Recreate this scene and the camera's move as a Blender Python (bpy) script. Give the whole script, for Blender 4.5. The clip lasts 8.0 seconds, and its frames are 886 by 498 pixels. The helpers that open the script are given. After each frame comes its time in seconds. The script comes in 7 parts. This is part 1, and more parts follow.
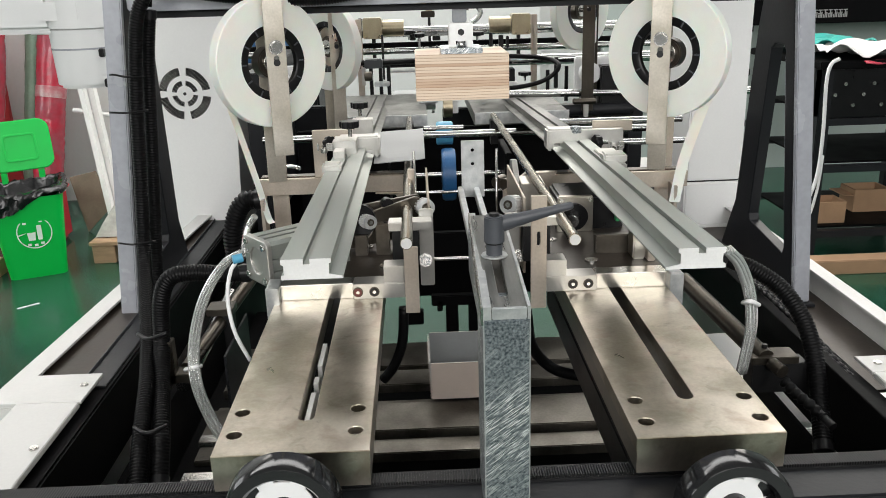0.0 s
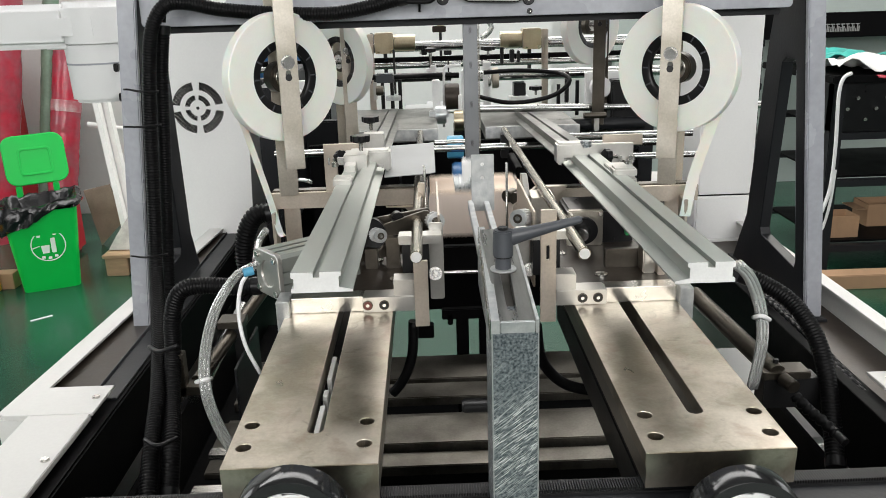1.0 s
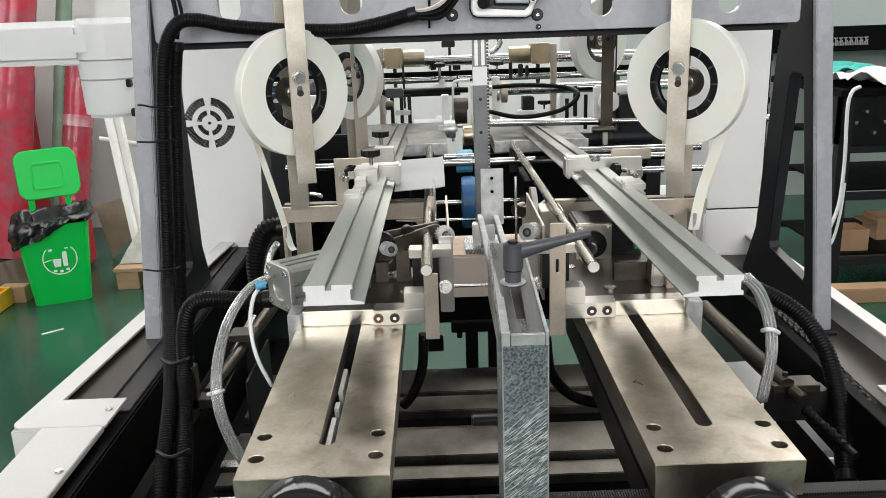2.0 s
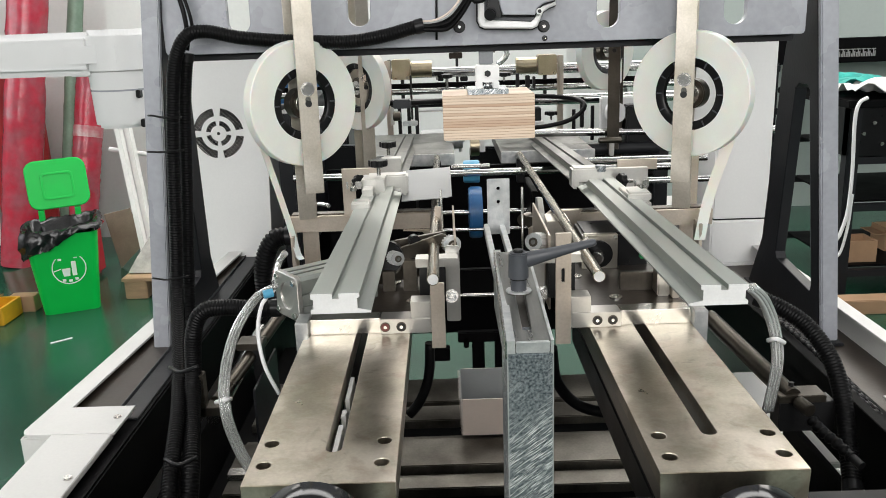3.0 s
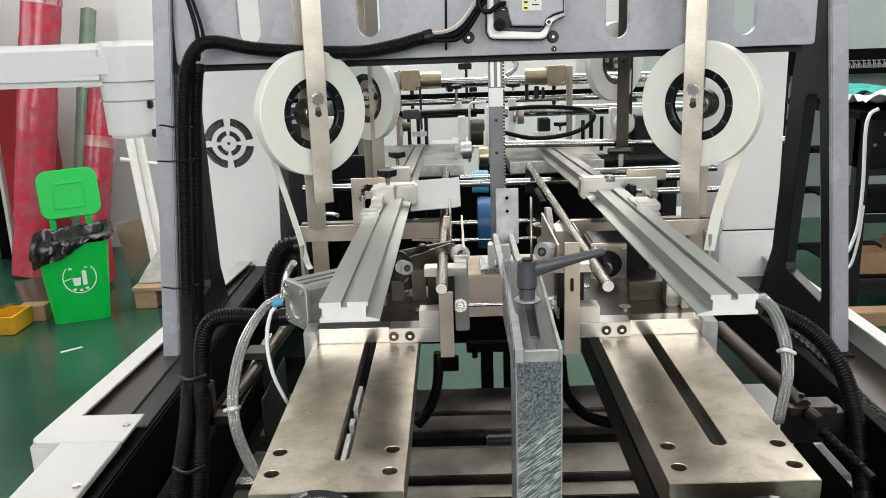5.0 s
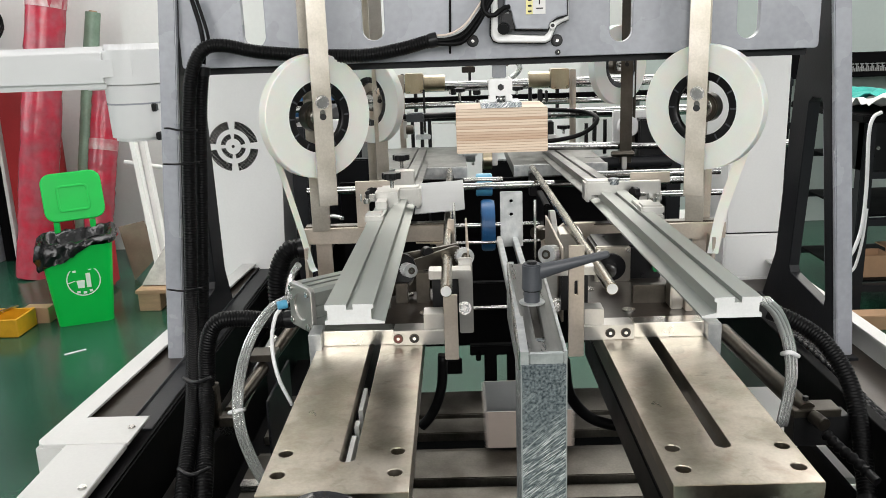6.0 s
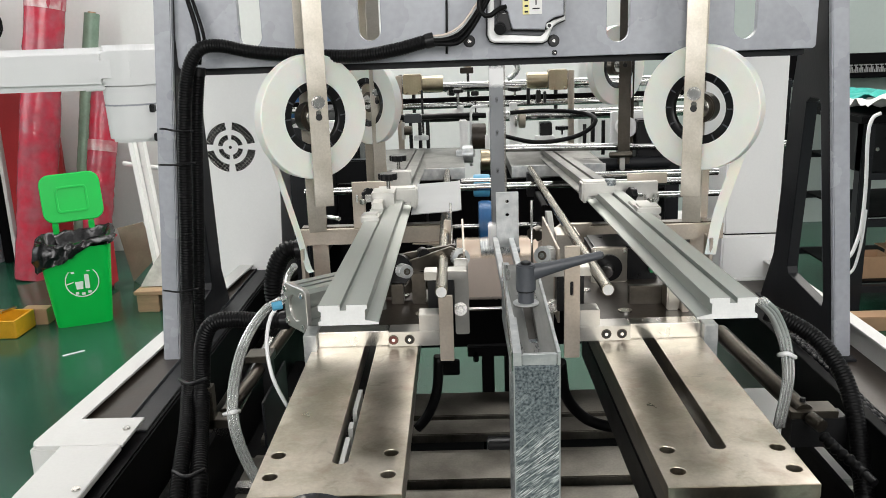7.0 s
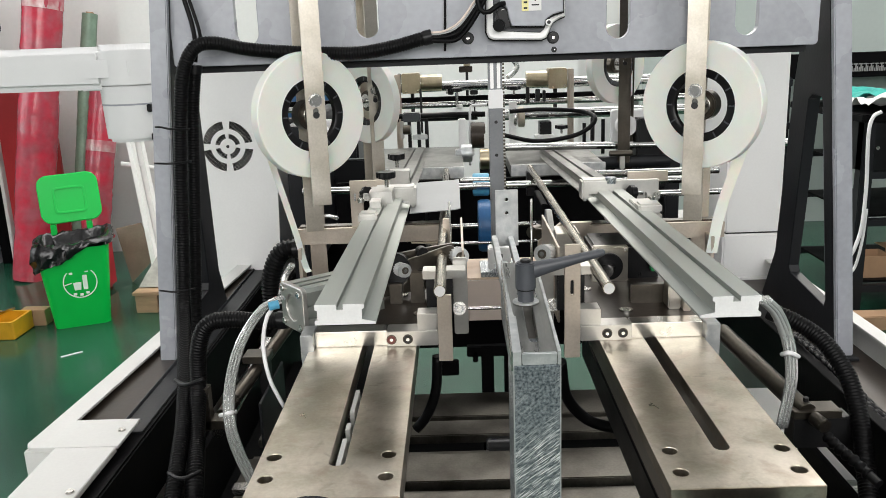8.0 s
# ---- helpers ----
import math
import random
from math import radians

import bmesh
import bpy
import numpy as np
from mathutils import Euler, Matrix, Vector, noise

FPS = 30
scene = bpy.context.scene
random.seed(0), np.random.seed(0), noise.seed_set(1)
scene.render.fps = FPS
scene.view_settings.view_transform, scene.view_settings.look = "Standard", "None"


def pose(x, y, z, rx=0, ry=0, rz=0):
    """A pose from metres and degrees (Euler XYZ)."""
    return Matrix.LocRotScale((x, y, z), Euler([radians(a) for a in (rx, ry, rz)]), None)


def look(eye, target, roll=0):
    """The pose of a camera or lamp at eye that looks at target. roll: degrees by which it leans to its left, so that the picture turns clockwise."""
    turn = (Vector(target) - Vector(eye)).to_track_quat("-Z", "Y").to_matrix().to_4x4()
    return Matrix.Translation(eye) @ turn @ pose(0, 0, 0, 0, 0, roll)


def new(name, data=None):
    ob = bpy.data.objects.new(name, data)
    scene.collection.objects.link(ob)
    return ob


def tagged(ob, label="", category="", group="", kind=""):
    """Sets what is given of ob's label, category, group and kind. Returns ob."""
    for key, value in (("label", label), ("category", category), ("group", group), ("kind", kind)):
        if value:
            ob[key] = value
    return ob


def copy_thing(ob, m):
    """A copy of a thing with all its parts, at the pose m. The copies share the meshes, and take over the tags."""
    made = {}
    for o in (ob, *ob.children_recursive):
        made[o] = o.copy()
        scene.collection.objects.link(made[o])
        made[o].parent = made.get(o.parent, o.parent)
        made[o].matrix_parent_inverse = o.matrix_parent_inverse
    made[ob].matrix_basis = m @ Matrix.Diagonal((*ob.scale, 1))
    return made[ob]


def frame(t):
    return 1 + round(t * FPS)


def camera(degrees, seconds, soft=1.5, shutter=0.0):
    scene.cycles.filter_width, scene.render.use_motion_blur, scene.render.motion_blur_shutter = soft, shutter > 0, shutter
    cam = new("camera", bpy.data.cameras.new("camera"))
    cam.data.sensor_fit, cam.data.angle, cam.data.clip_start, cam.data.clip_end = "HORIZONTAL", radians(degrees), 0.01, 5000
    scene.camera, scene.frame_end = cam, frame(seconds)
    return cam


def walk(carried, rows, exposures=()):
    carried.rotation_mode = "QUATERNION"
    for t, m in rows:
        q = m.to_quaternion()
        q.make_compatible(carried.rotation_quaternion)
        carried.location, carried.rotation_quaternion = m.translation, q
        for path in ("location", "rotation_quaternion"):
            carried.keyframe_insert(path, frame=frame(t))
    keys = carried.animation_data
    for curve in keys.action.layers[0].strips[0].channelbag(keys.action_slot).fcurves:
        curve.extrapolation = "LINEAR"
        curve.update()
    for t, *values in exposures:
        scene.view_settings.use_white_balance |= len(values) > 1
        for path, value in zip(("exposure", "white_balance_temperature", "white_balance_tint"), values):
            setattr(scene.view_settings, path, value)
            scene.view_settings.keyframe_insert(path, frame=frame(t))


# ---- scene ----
cam = camera(56.0, 8.0, soft=0.55, shutter=0.4)
PATH = [
    (0, (0.02, 0.031, 1.41), (0.07, 1.932, 0.789), -1.7),
    (0.5, (0.02, 0.033, 1.408), (0.057, 1.938, 0.8), -1.9),
    (1, (0.022, 0.028, 1.411), (0.046, 1.939, 0.822), -1.8),
    (1.5, (0.02, 0.024, 1.413), (0.034, 1.94, 0.841), -1.9),
    (3, (0.021, 0.011, 1.414), (0.009, 1.939, 0.882), -2.0),
    (3.5, (0.022, 0.011, 1.414), (0.004, 1.941, 0.892), -2.0),
    (4, (0.022, 0.008, 1.415), (-0.002, 1.941, 0.899), -2.0),
    (4.5, (0.022, 0.011, 1.412), (-0.006, 1.944, 0.902), -2.0),
    (6, (0.019, 0.006, 1.413), (-0.02, 1.942, 0.914), -2.0),
    (6.5, (0.026, 0.009, 1.411), (-0.012, 1.946, 0.915), -2.0),
    (7, (0.025, 0.01, 1.411), (-0.014, 1.947, 0.915), -2.0),
    (7.5, (0.026, 0.017, 1.409), (-0.013, 1.954, 0.914), -2.0),
    (8, (0.026, 0.023, 1.405), (-0.012, 1.961, 0.91), -2.1),
]
walk(cam, [(t, look(eye, target, roll)) for t, eye, target, roll in PATH])

# ---- light ----
world = bpy.data.worlds.new("sky")
scene.world = world
world.use_nodes = True
wn = world.node_tree
sky = wn.nodes.new("ShaderNodeTexSky")
sky.sky_type, sky.sun_disc, sky.sun_elevation, sky.sun_rotation = "NISHITA", False, radians(50), radians(200)
wn.links.new(sky.outputs[0], wn.nodes["Background"].inputs[0])
wn.nodes["Background"].inputs[1].default_value = 0.10


def area(name, m, sx, sy, power, colour):
    lamp = bpy.data.lights.new(name, "AREA")
    lamp.shape, lamp.size, lamp.size_y, lamp.energy, lamp.color = "RECTANGLE", sx, sy, power, colour
    ob = new(name, lamp)
    ob.matrix_world = m
    return ob


# unseen overhead fills, added; the second brightens the rear and left hall
area("skylight_lamp", look((0.0, 0.2, 4.9), (0, 0.2, 0)), 6.0, 1.4, 45, (1.0, 0.99, 0.97))
area("skylight_lamp", look((-1.1, 3.8, 4.9), (-1.1, 3.8, 0)), 8.6, 1.4, 275, (1.0, 0.99, 0.97))
area("window_lamp", look((0.2, 5.9, 3.2), (0.1, 0, 1.6)), 7.0, 2.6, 275, (1.0, 0.945, 0.89))
area("window_lamp", look((0.0, -3.8, 2.6), (0, 3.0, 1.0)), 7.0, 2.2, 345, (1.0, 0.985, 0.97))
# side fills added to brighten the hall left and right; no windows behind them
area("window_lamp", look((-5.9, 2.5, 2.2), (0, 2.2, 1.2)), 5.0, 2.0, 95, (0.96, 0.98, 1.0))
area("window_lamp", look((5.9, 2.5, 2.4), (0, 2.2, 1.2)), 5.0, 1.6, 55, (0.96, 0.98, 1.0))
scene.view_settings.exposure = 0.0


# ---- materials ----
def mat(name, colour, rough=0.5, metal=0.0, vary=0.12, scale=9.0, fine=120.0, bump=0.05, second=None, spread=0.5, rvary=0.12, stretch=(1, 1, 1), **extra):
    """A surface with stains at one scale and grain at another."""
    m = bpy.data.materials.new(name)
    m.use_nodes = True
    t = m.node_tree
    b = t.nodes["Principled BSDF"]
    co = t.nodes.new("ShaderNodeTexCoord")
    mp = t.nodes.new("ShaderNodeMapping")
    mp.inputs["Scale"].default_value = stretch
    t.links.new(co.outputs["Object"], mp.inputs[0])
    n1, n2 = t.nodes.new("ShaderNodeTexNoise"), t.nodes.new("ShaderNodeTexNoise")
    n1.inputs["Scale"].default_value, n1.inputs["Detail"].default_value = scale, 5
    n2.inputs["Scale"].default_value, n2.inputs["Detail"].default_value = fine, 3
    for n in (n1, n2):
        t.links.new(mp.outputs[0], n.inputs["Vector"])
    ramp = t.nodes.new("ShaderNodeValToRGB")
    second = second or tuple(c * (1 - vary * 2.2) for c in colour)
    ramp.color_ramp.elements[0].position, ramp.color_ramp.elements[1].position = 0.5 - spread / 2, 0.5 + spread / 2
    ramp.color_ramp.elements[0].color, ramp.color_ramp.elements[1].color = (*second, 1), (*colour, 1)
    t.links.new(n1.outputs[0], ramp.inputs[0])
    mix = t.nodes.new("ShaderNodeMix")
    mix.data_type, mix.blend_type = "RGBA", "MULTIPLY"
    mix.inputs["Factor"].default_value = min(1.0, vary * 2)
    t.links.new(ramp.outputs[0], mix.inputs["A"])
    t.links.new(n2.outputs[0], mix.inputs["B"])
    t.links.new(mix.outputs["Result"], b.inputs["Base Color"])
    mr = t.nodes.new("ShaderNodeMapRange")
    mr.inputs["To Min"].default_value, mr.inputs["To Max"].default_value = max(0.02, rough - rvary), min(1, rough + rvary)
    t.links.new(n1.outputs[0], mr.inputs["Value"])
    t.links.new(mr.outputs[0], b.inputs["Roughness"])
    b.inputs["Metallic"].default_value = metal
    if bump:
        bp = t.nodes.new("ShaderNodeBump")
        bp.inputs["Strength"].default_value, bp.inputs["Distance"].default_value = bump, 0.002
        t.links.new(n2.outputs[0], bp.inputs["Height"])
        t.links.new(bp.outputs[0], b.inputs["Normal"])
    for k, v in extra.items():
        b.inputs[k.replace("_", " ")].default_value = v
    return m


M = {}
M["nickel"] = mat("nickel_plate", (0.66, 0.60, 0.51), 0.32, 1.0, 0.14, 13, 260, 0.05, second=(0.40, 0.36, 0.28), spread=0.26)
M["nickel_side"] = mat("ground_steel", (0.55, 0.52, 0.46), 0.32, 1.0, 0.12, 14, 200, 0.05)
M["steel"] = mat("bright_steel", (0.68, 0.67, 0.64), 0.24, 1.0, 0.1, 20, 200, 0.03)
M["strap"] = mat("satin_steel_strip", (0.64, 0.565, 0.48), 0.38, 0.65, 0.12, 16, 300, 0.04, second=(0.48, 0.42, 0.35))
# stained tables; also stands in for weaker light on the rails' far lengths
M["table_steel"] = mat("stained_table_shaded_rail", (0.27, 0.275, 0.255), 0.36, 0.9, 0.25, 18, 90, 0.06, second=(0.10, 0.10, 0.09), spread=0.22)
M["bar_steel"] = mat("oily_slat_steel", (0.25, 0.235, 0.205), 0.34, 0.85, 0.2, 7, 200, 0.05, second=(0.075, 0.068, 0.056), spread=0.26)
M["alu_dark"] = mat("dark_aluminium", (0.22, 0.23, 0.24), 0.38, 0.7, 0.1, 18, 200, 0.04)
M["brown_steel"] = mat("brown_oiled_steel", (0.062, 0.048, 0.038), 0.36, 0.3, 0.2, 14, 120, 0.06, second=(0.030, 0.023, 0.018), Specular_IOR_Level=0.3)
M["table_bright"] = mat("worn_bright_steel", (0.50, 0.51, 0.49), 0.32, 0.9, 0.12, 30, 300, 0.06, stretch=(4, 0.5, 4))
M["hanger"] = mat("polished_hanger_steel", (0.72, 0.67, 0.59), 0.33, 0.7, 0.14, 12, 300, 0.05, second=(0.50, 0.46, 0.38), spread=0.3)
M["chrome"] = mat("chrome_shaft", (0.56, 0.56, 0.55), 0.17, 1.0, 0.08, 20, 200, 0.02)
M["rod_steel"] = mat("worn_rod_steel", (0.47, 0.43, 0.36), 0.24, 1.0, 0.14, 30, 300, 0.04, second=(0.28, 0.25, 0.20), spread=0.3, stretch=(4, 0.4, 4))
M["top_steel"] = mat("grey_brushed_slide", (0.30, 0.30, 0.28), 0.30, 0.9, 0.14, 30, 300, 0.05, second=(0.14, 0.14, 0.13), stretch=(5, 0.5, 5))
M["galv_light"] = mat("pale_zinc_plate", (0.66, 0.67, 0.66), 0.36, 0.7, 0.10, 70, 500, 0.10, second=(0.42, 0.44, 0.45), spread=0.4)
M["alu"] = mat("anodised_aluminium", (0.40, 0.425, 0.395), 0.45, 0.75, 0.06, 12, 300, 0.04, stretch=(6, 0.6, 6))
M["alu_cut"] = mat("sawn_aluminium", (0.86, 0.86, 0.85), 0.5, 0.35, 0.05, 60, 400, 0.08)
M["alu_cast"] = mat("milled_aluminium", (0.57, 0.56, 0.53), 0.36, 0.85, 0.07, 30, 300, 0.05)
M["dark_steel"] = mat("oiled_steel", (0.13, 0.115, 0.095), 0.32, 0.9, 0.15, 18, 150, 0.06)
M["black_steel"] = mat("black_oxide_steel", (0.010, 0.010, 0.011), 0.42, 0.2, 0.15, 18, 150, 0.05)
M["black_plastic"] = mat("black_plastic", (0.008, 0.008, 0.009), 0.32, 0.0, 0.1, 30, 300, 0.03, Specular_IOR_Level=0.25)
M["grey_plastic"] = mat("dark_grey_plastic", (0.06, 0.065, 0.075), 0.42, 0.0, 0.1, 30, 400, 0.06)
M["gloss_black"] = mat("glossy_black_plastic", (0.012, 0.012, 0.013), 0.12, 0.0, 0.1, 20, 200, 0.01, rvary=0.04)
M["rubber"] = mat("black_rubber", (0.005, 0.005, 0.0055), 0.38, 0.0, 0.15, 30, 200, 0.05, Specular_IOR_Level=0.13)
M["paint_grey"] = mat("grey_machine_paint", (0.42, 0.435, 0.475), 0.27, 0.0, 0.12, 6, 90, 0.14)
M["paint_dark"] = mat("charcoal_machine_paint", (0.016, 0.017, 0.020), 0.42, 0.0, 0.10, 7, 180, 0.10, Specular_IOR_Level=0.25)
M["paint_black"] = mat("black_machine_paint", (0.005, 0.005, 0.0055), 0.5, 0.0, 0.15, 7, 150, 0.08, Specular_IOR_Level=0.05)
M["paint_white"] = mat("white_machine_paint", (0.87, 0.87, 0.86), 0.35, 0.0, 0.03, 5, 200, 0.05)
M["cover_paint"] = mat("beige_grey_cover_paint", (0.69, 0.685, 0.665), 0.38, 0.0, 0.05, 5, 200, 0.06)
M["white_plastic"] = mat("white_plastic", (0.82, 0.82, 0.82), 0.28, 0.0, 0.02, 6, 200, 0.01, rvary=0.02)
M["tape"] = mat("milky_tape", (0.83, 0.845, 0.79), 0.36, 0.0, 0.03, 20, 500, 0.06, Subsurface_Weight=0.25, Subsurface_Scale=0.01)
M["brass"] = mat("dull_brass", (0.55, 0.47, 0.33), 0.3, 1.0, 0.12, 20, 200, 0.04)
M["floor"] = mat("green_epoxy_floor", (0.018, 0.085, 0.050), 0.2, 0.0, 0.12, 2.5, 60, 0.05, second=(0.013, 0.06, 0.036))
M["wall"] = mat("pale_grey_wall", (0.80, 0.81, 0.79), 0.8, 0.0, 0.04, 1.2, 40, 0.08)
M["wall_green"] = mat("grey_green_wall", (0.46, 0.52, 0.49), 0.8, 0.0, 0.04, 1.2, 40, 0.08)
M["hall_far"] = mat("grey_hall_plaster", (0.34, 0.34, 0.335), 0.9, 0.0, 0.04, 1.2, 40, 0.05)
M["red_panel"] = mat("red_painted_board", (0.50, 0.03, 0.035), 0.4, 0.0, 0.1, 4, 60, 0.04)
M["red_roll"] = mat("red_wrapped_cloth", (0.60, 0.035, 0.07), 0.2, 0.0, 0.2, 9, 26, 1.0, second=(0.42, 0.10, 0.13), spread=0.3)
M["green_roll"] = mat("green_wrapped_cloth", (0.25, 0.36, 0.27), 0.35, 0.0, 0.15, 9, 60, 0.3)
M["bin_green"] = mat("green_bin_plastic", (0.0, 0.56, 0.075), 0.42, 0.0, 0.04, 6, 200, 0.04, Specular_IOR_Level=0.3)
M["bin_red"] = mat("red_bin_plastic", (0.62, 0.03, 0.05), 0.38, 0.0, 0.04, 6, 200, 0.04)
M["bag"] = mat("black_bin_liner", (0.006, 0.006, 0.007), 0.22, 0.0, 0.1, 25, 45, 0.9, Specular_IOR_Level=0.5)
M["white_mark"] = mat("white_print", (0.72, 0.85, 0.75), 0.5, 0.0, 0.03, 20, 200, 0.0)
M["card"] = mat("brown_cardboard", (0.42, 0.26, 0.15), 0.8, 0.0, 0.08, 14, 200, 0.06)
M["card_grey"] = mat("grey_brown_cardboard", (0.36, 0.29, 0.22), 0.8, 0.0, 0.12, 9, 120, 0.08, second=(0.24, 0.19, 0.14))
M["board_grey"] = mat("grey_board_paper", (0.36, 0.37, 0.37), 0.62, 0.0, 0.05, 18, 300, 0.04, Specular_IOR_Level=0.3)
M["board_kraft"] = mat("pinkish_board_paper", (0.80, 0.68, 0.60), 0.6, 0.0, 0.04, 18, 300, 0.04)
M["wood"] = mat("pale_pallet_wood", (0.52, 0.34, 0.20), 0.7, 0.0, 0.15, 10, 90, 0.2, stretch=(1, 6, 6))
M["blue"] = mat("blue_plastic", (0.03, 0.16, 0.40), 0.4, 0.0, 0.1, 20, 200, 0.03)
M["blue_light"] = mat("light_blue_belt", (0.10, 0.40, 0.62), 0.45, 0.0, 0.1, 20, 200, 0.03)
M["yellow"] = mat("yellow_plastic", (0.80, 0.42, 0.02), 0.4, 0.0, 0.1, 20, 200, 0.03)
M["label_yellow"] = mat("yellow_label", (0.85, 0.78, 0.35), 0.5, 0.0, 0.03, 20, 200, 0.0)
M["teal"] = mat("teal_cloth", (0.02, 0.42, 0.36), 0.7, 0.0, 0.15, 20, 90, 0.3)
M["paper"] = mat("white_paper", (0.80, 0.79, 0.77), 0.7, 0.0, 0.04, 10, 90, 0.05)
M["film_red"] = mat("film_over_red", (0.55, 0.16, 0.19), 0.16, 0.0, 0.2, 14, 34, 1.0, second=(0.62, 0.42, 0.42), spread=0.25)
M["film"] = mat("crumpled_film", (0.62, 0.58, 0.55), 0.2, 0.0, 0.15, 20, 60, 0.6)
M["tube"] = mat("clear_tube", (0.80, 0.82, 0.80), 0.12, 0.0, 0.05, 30, 200, 0.02, Transmission_Weight=0.75, IOR=1.35)
M["green_led"] = mat("green_circuit", (0.02, 0.35, 0.10), 0.5, 0.0, 0.1, 40, 200, 0.03)
M["red_screw"] = mat("reddish_screw", (0.16, 0.06, 0.055), 0.4, 0.6, 0.1, 40, 200, 0.03)


def plywood():
    """Thin veneers, each of its own tone, with dark glue lines between and a few gaps."""
    m = mat("plywood_edge", (0.86, 0.70, 0.54), 0.6, 0.0, 0.07, 22, 240, 0.12, stretch=(0.8, 0.8, 16))
    t = m.node_tree
    b = t.nodes["Principled BSDF"]
    old = b.inputs["Base Color"].links[0].from_socket
    co = t.nodes.new("ShaderNodeTexCoord")
    sep = t.nodes.new("ShaderNodeSeparateXYZ")
    t.links.new(co.outputs["Object"], sep.inputs[0])
    wob = t.nodes.new("ShaderNodeTexNoise")
    wob.inputs["Scale"].default_value = 9
    t.links.new(co.outputs["Object"], wob.inputs["Vector"])

    def calc(op, a, b2):
        n = t.nodes.new("ShaderNodeMath")
        n.operation = op
        for i, v in enumerate((a, b2)):
            if isinstance(v, (int, float)):
                n.inputs[i].default_value = v
            elif v is not None:
                t.links.new(v, n.inputs[i])
        return n.outputs[0]

    z = calc("ADD", calc("MULTIPLY", sep.outputs["Z"], 1 / 0.0050), calc("MULTIPLY", wob.outputs[0], 0.55))
    white = t.nodes.new("ShaderNodeTexWhiteNoise")
    white.noise_dimensions = "1D"
    t.links.new(calc("FLOOR", z, None), white.inputs["W"])
    tone = t.nodes.new("ShaderNodeValToRGB")
    e = tone.color_ramp.elements
    e[0].position, e[0].color = 0.0, (0.70, 0.56, 0.47, 1)
    e[1].position, e[1].color = 0.45, (1, 1, 1, 1)
    t.links.new(white.outputs["Value"], tone.inputs[0])
    glue = t.nodes.new("ShaderNodeValToRGB")
    e = glue.color_ramp.elements
    e[0].position, e[0].color = 0.05, (0.42, 0.28, 0.21, 1)
    e[1].position, e[1].color = 0.24, (1, 1, 1, 1)
    t.links.new(calc("FRACT", z, None), glue.inputs[0])
    for src, fac in ((tone, 0.85), (glue, 0.75)):
        mix = t.nodes.new("ShaderNodeMix")
        mix.data_type, mix.blend_type = "RGBA", "MULTIPLY"
        mix.inputs["Factor"].default_value = fac
        t.links.new(old, mix.inputs["A"])
        t.links.new(src.outputs[0], mix.inputs["B"])
        old = mix.outputs["Result"]
    t.links.new(old, b.inputs["Base Color"])
    return m


def galvanised():
    m = mat("galvanised_steel", (0.36, 0.40, 0.42), 0.34, 0.7, 0.16, 430, 1300, 0.16, second=(0.06, 0.08, 0.095), spread=0.34)
    t = m.node_tree
    b = t.nodes["Principled BSDF"]
    old = b.inputs["Base Color"].links[0].from_socket
    co = t.nodes.new("ShaderNodeTexCoord")
    turn = t.nodes.new("ShaderNodeMapping")
    turn.inputs["Rotation"].default_value = (0, radians(38), 0)
    mp = t.nodes.new("ShaderNodeMapping")
    mp.inputs["Scale"].default_value = (90, 90, 1300)
    t.links.new(co.outputs["Object"], turn.inputs[0])
    t.links.new(turn.outputs[0], mp.inputs[0])
    n = t.nodes.new("ShaderNodeTexNoise")
    n.inputs["Scale"].default_value, n.inputs["Detail"].default_value = 1.0, 2
    t.links.new(mp.outputs[0], n.inputs["Vector"])
    ramp = t.nodes.new("ShaderNodeValToRGB")
    ramp.color_ramp.elements[0].position, ramp.color_ramp.elements[1].position = 0.50, 0.64
    t.links.new(n.outputs[0], ramp.inputs[0])
    mix = t.nodes.new("ShaderNodeMix")
    mix.data_type = "RGBA"
    mix.inputs["B"].default_value = (0.90, 0.92, 0.92, 1)
    patch = t.nodes.new("ShaderNodeTexNoise")
    patch.inputs["Scale"].default_value, patch.inputs["Detail"].default_value = 14, 4
    t.links.new(co.outputs["Object"], patch.inputs["Vector"])
    worn = t.nodes.new("ShaderNodeMapRange")
    worn.inputs["From Min"].default_value, worn.inputs["From Max"].default_value = 0.36, 0.56
    t.links.new(patch.outputs[0], worn.inputs["Value"])
    both = t.nodes.new("ShaderNodeMath")
    both.operation = "MULTIPLY"
    t.links.new(ramp.outputs[0], both.inputs[0])
    t.links.new(worn.outputs[0], both.inputs[1])
    t.links.new(both.outputs[0], mix.inputs["Factor"])
    t.links.new(old, mix.inputs["A"])
    t.links.new(mix.outputs["Result"], b.inputs["Base Color"])
    return m


M["plywood"] = plywood()
M["galv"] = galvanised()


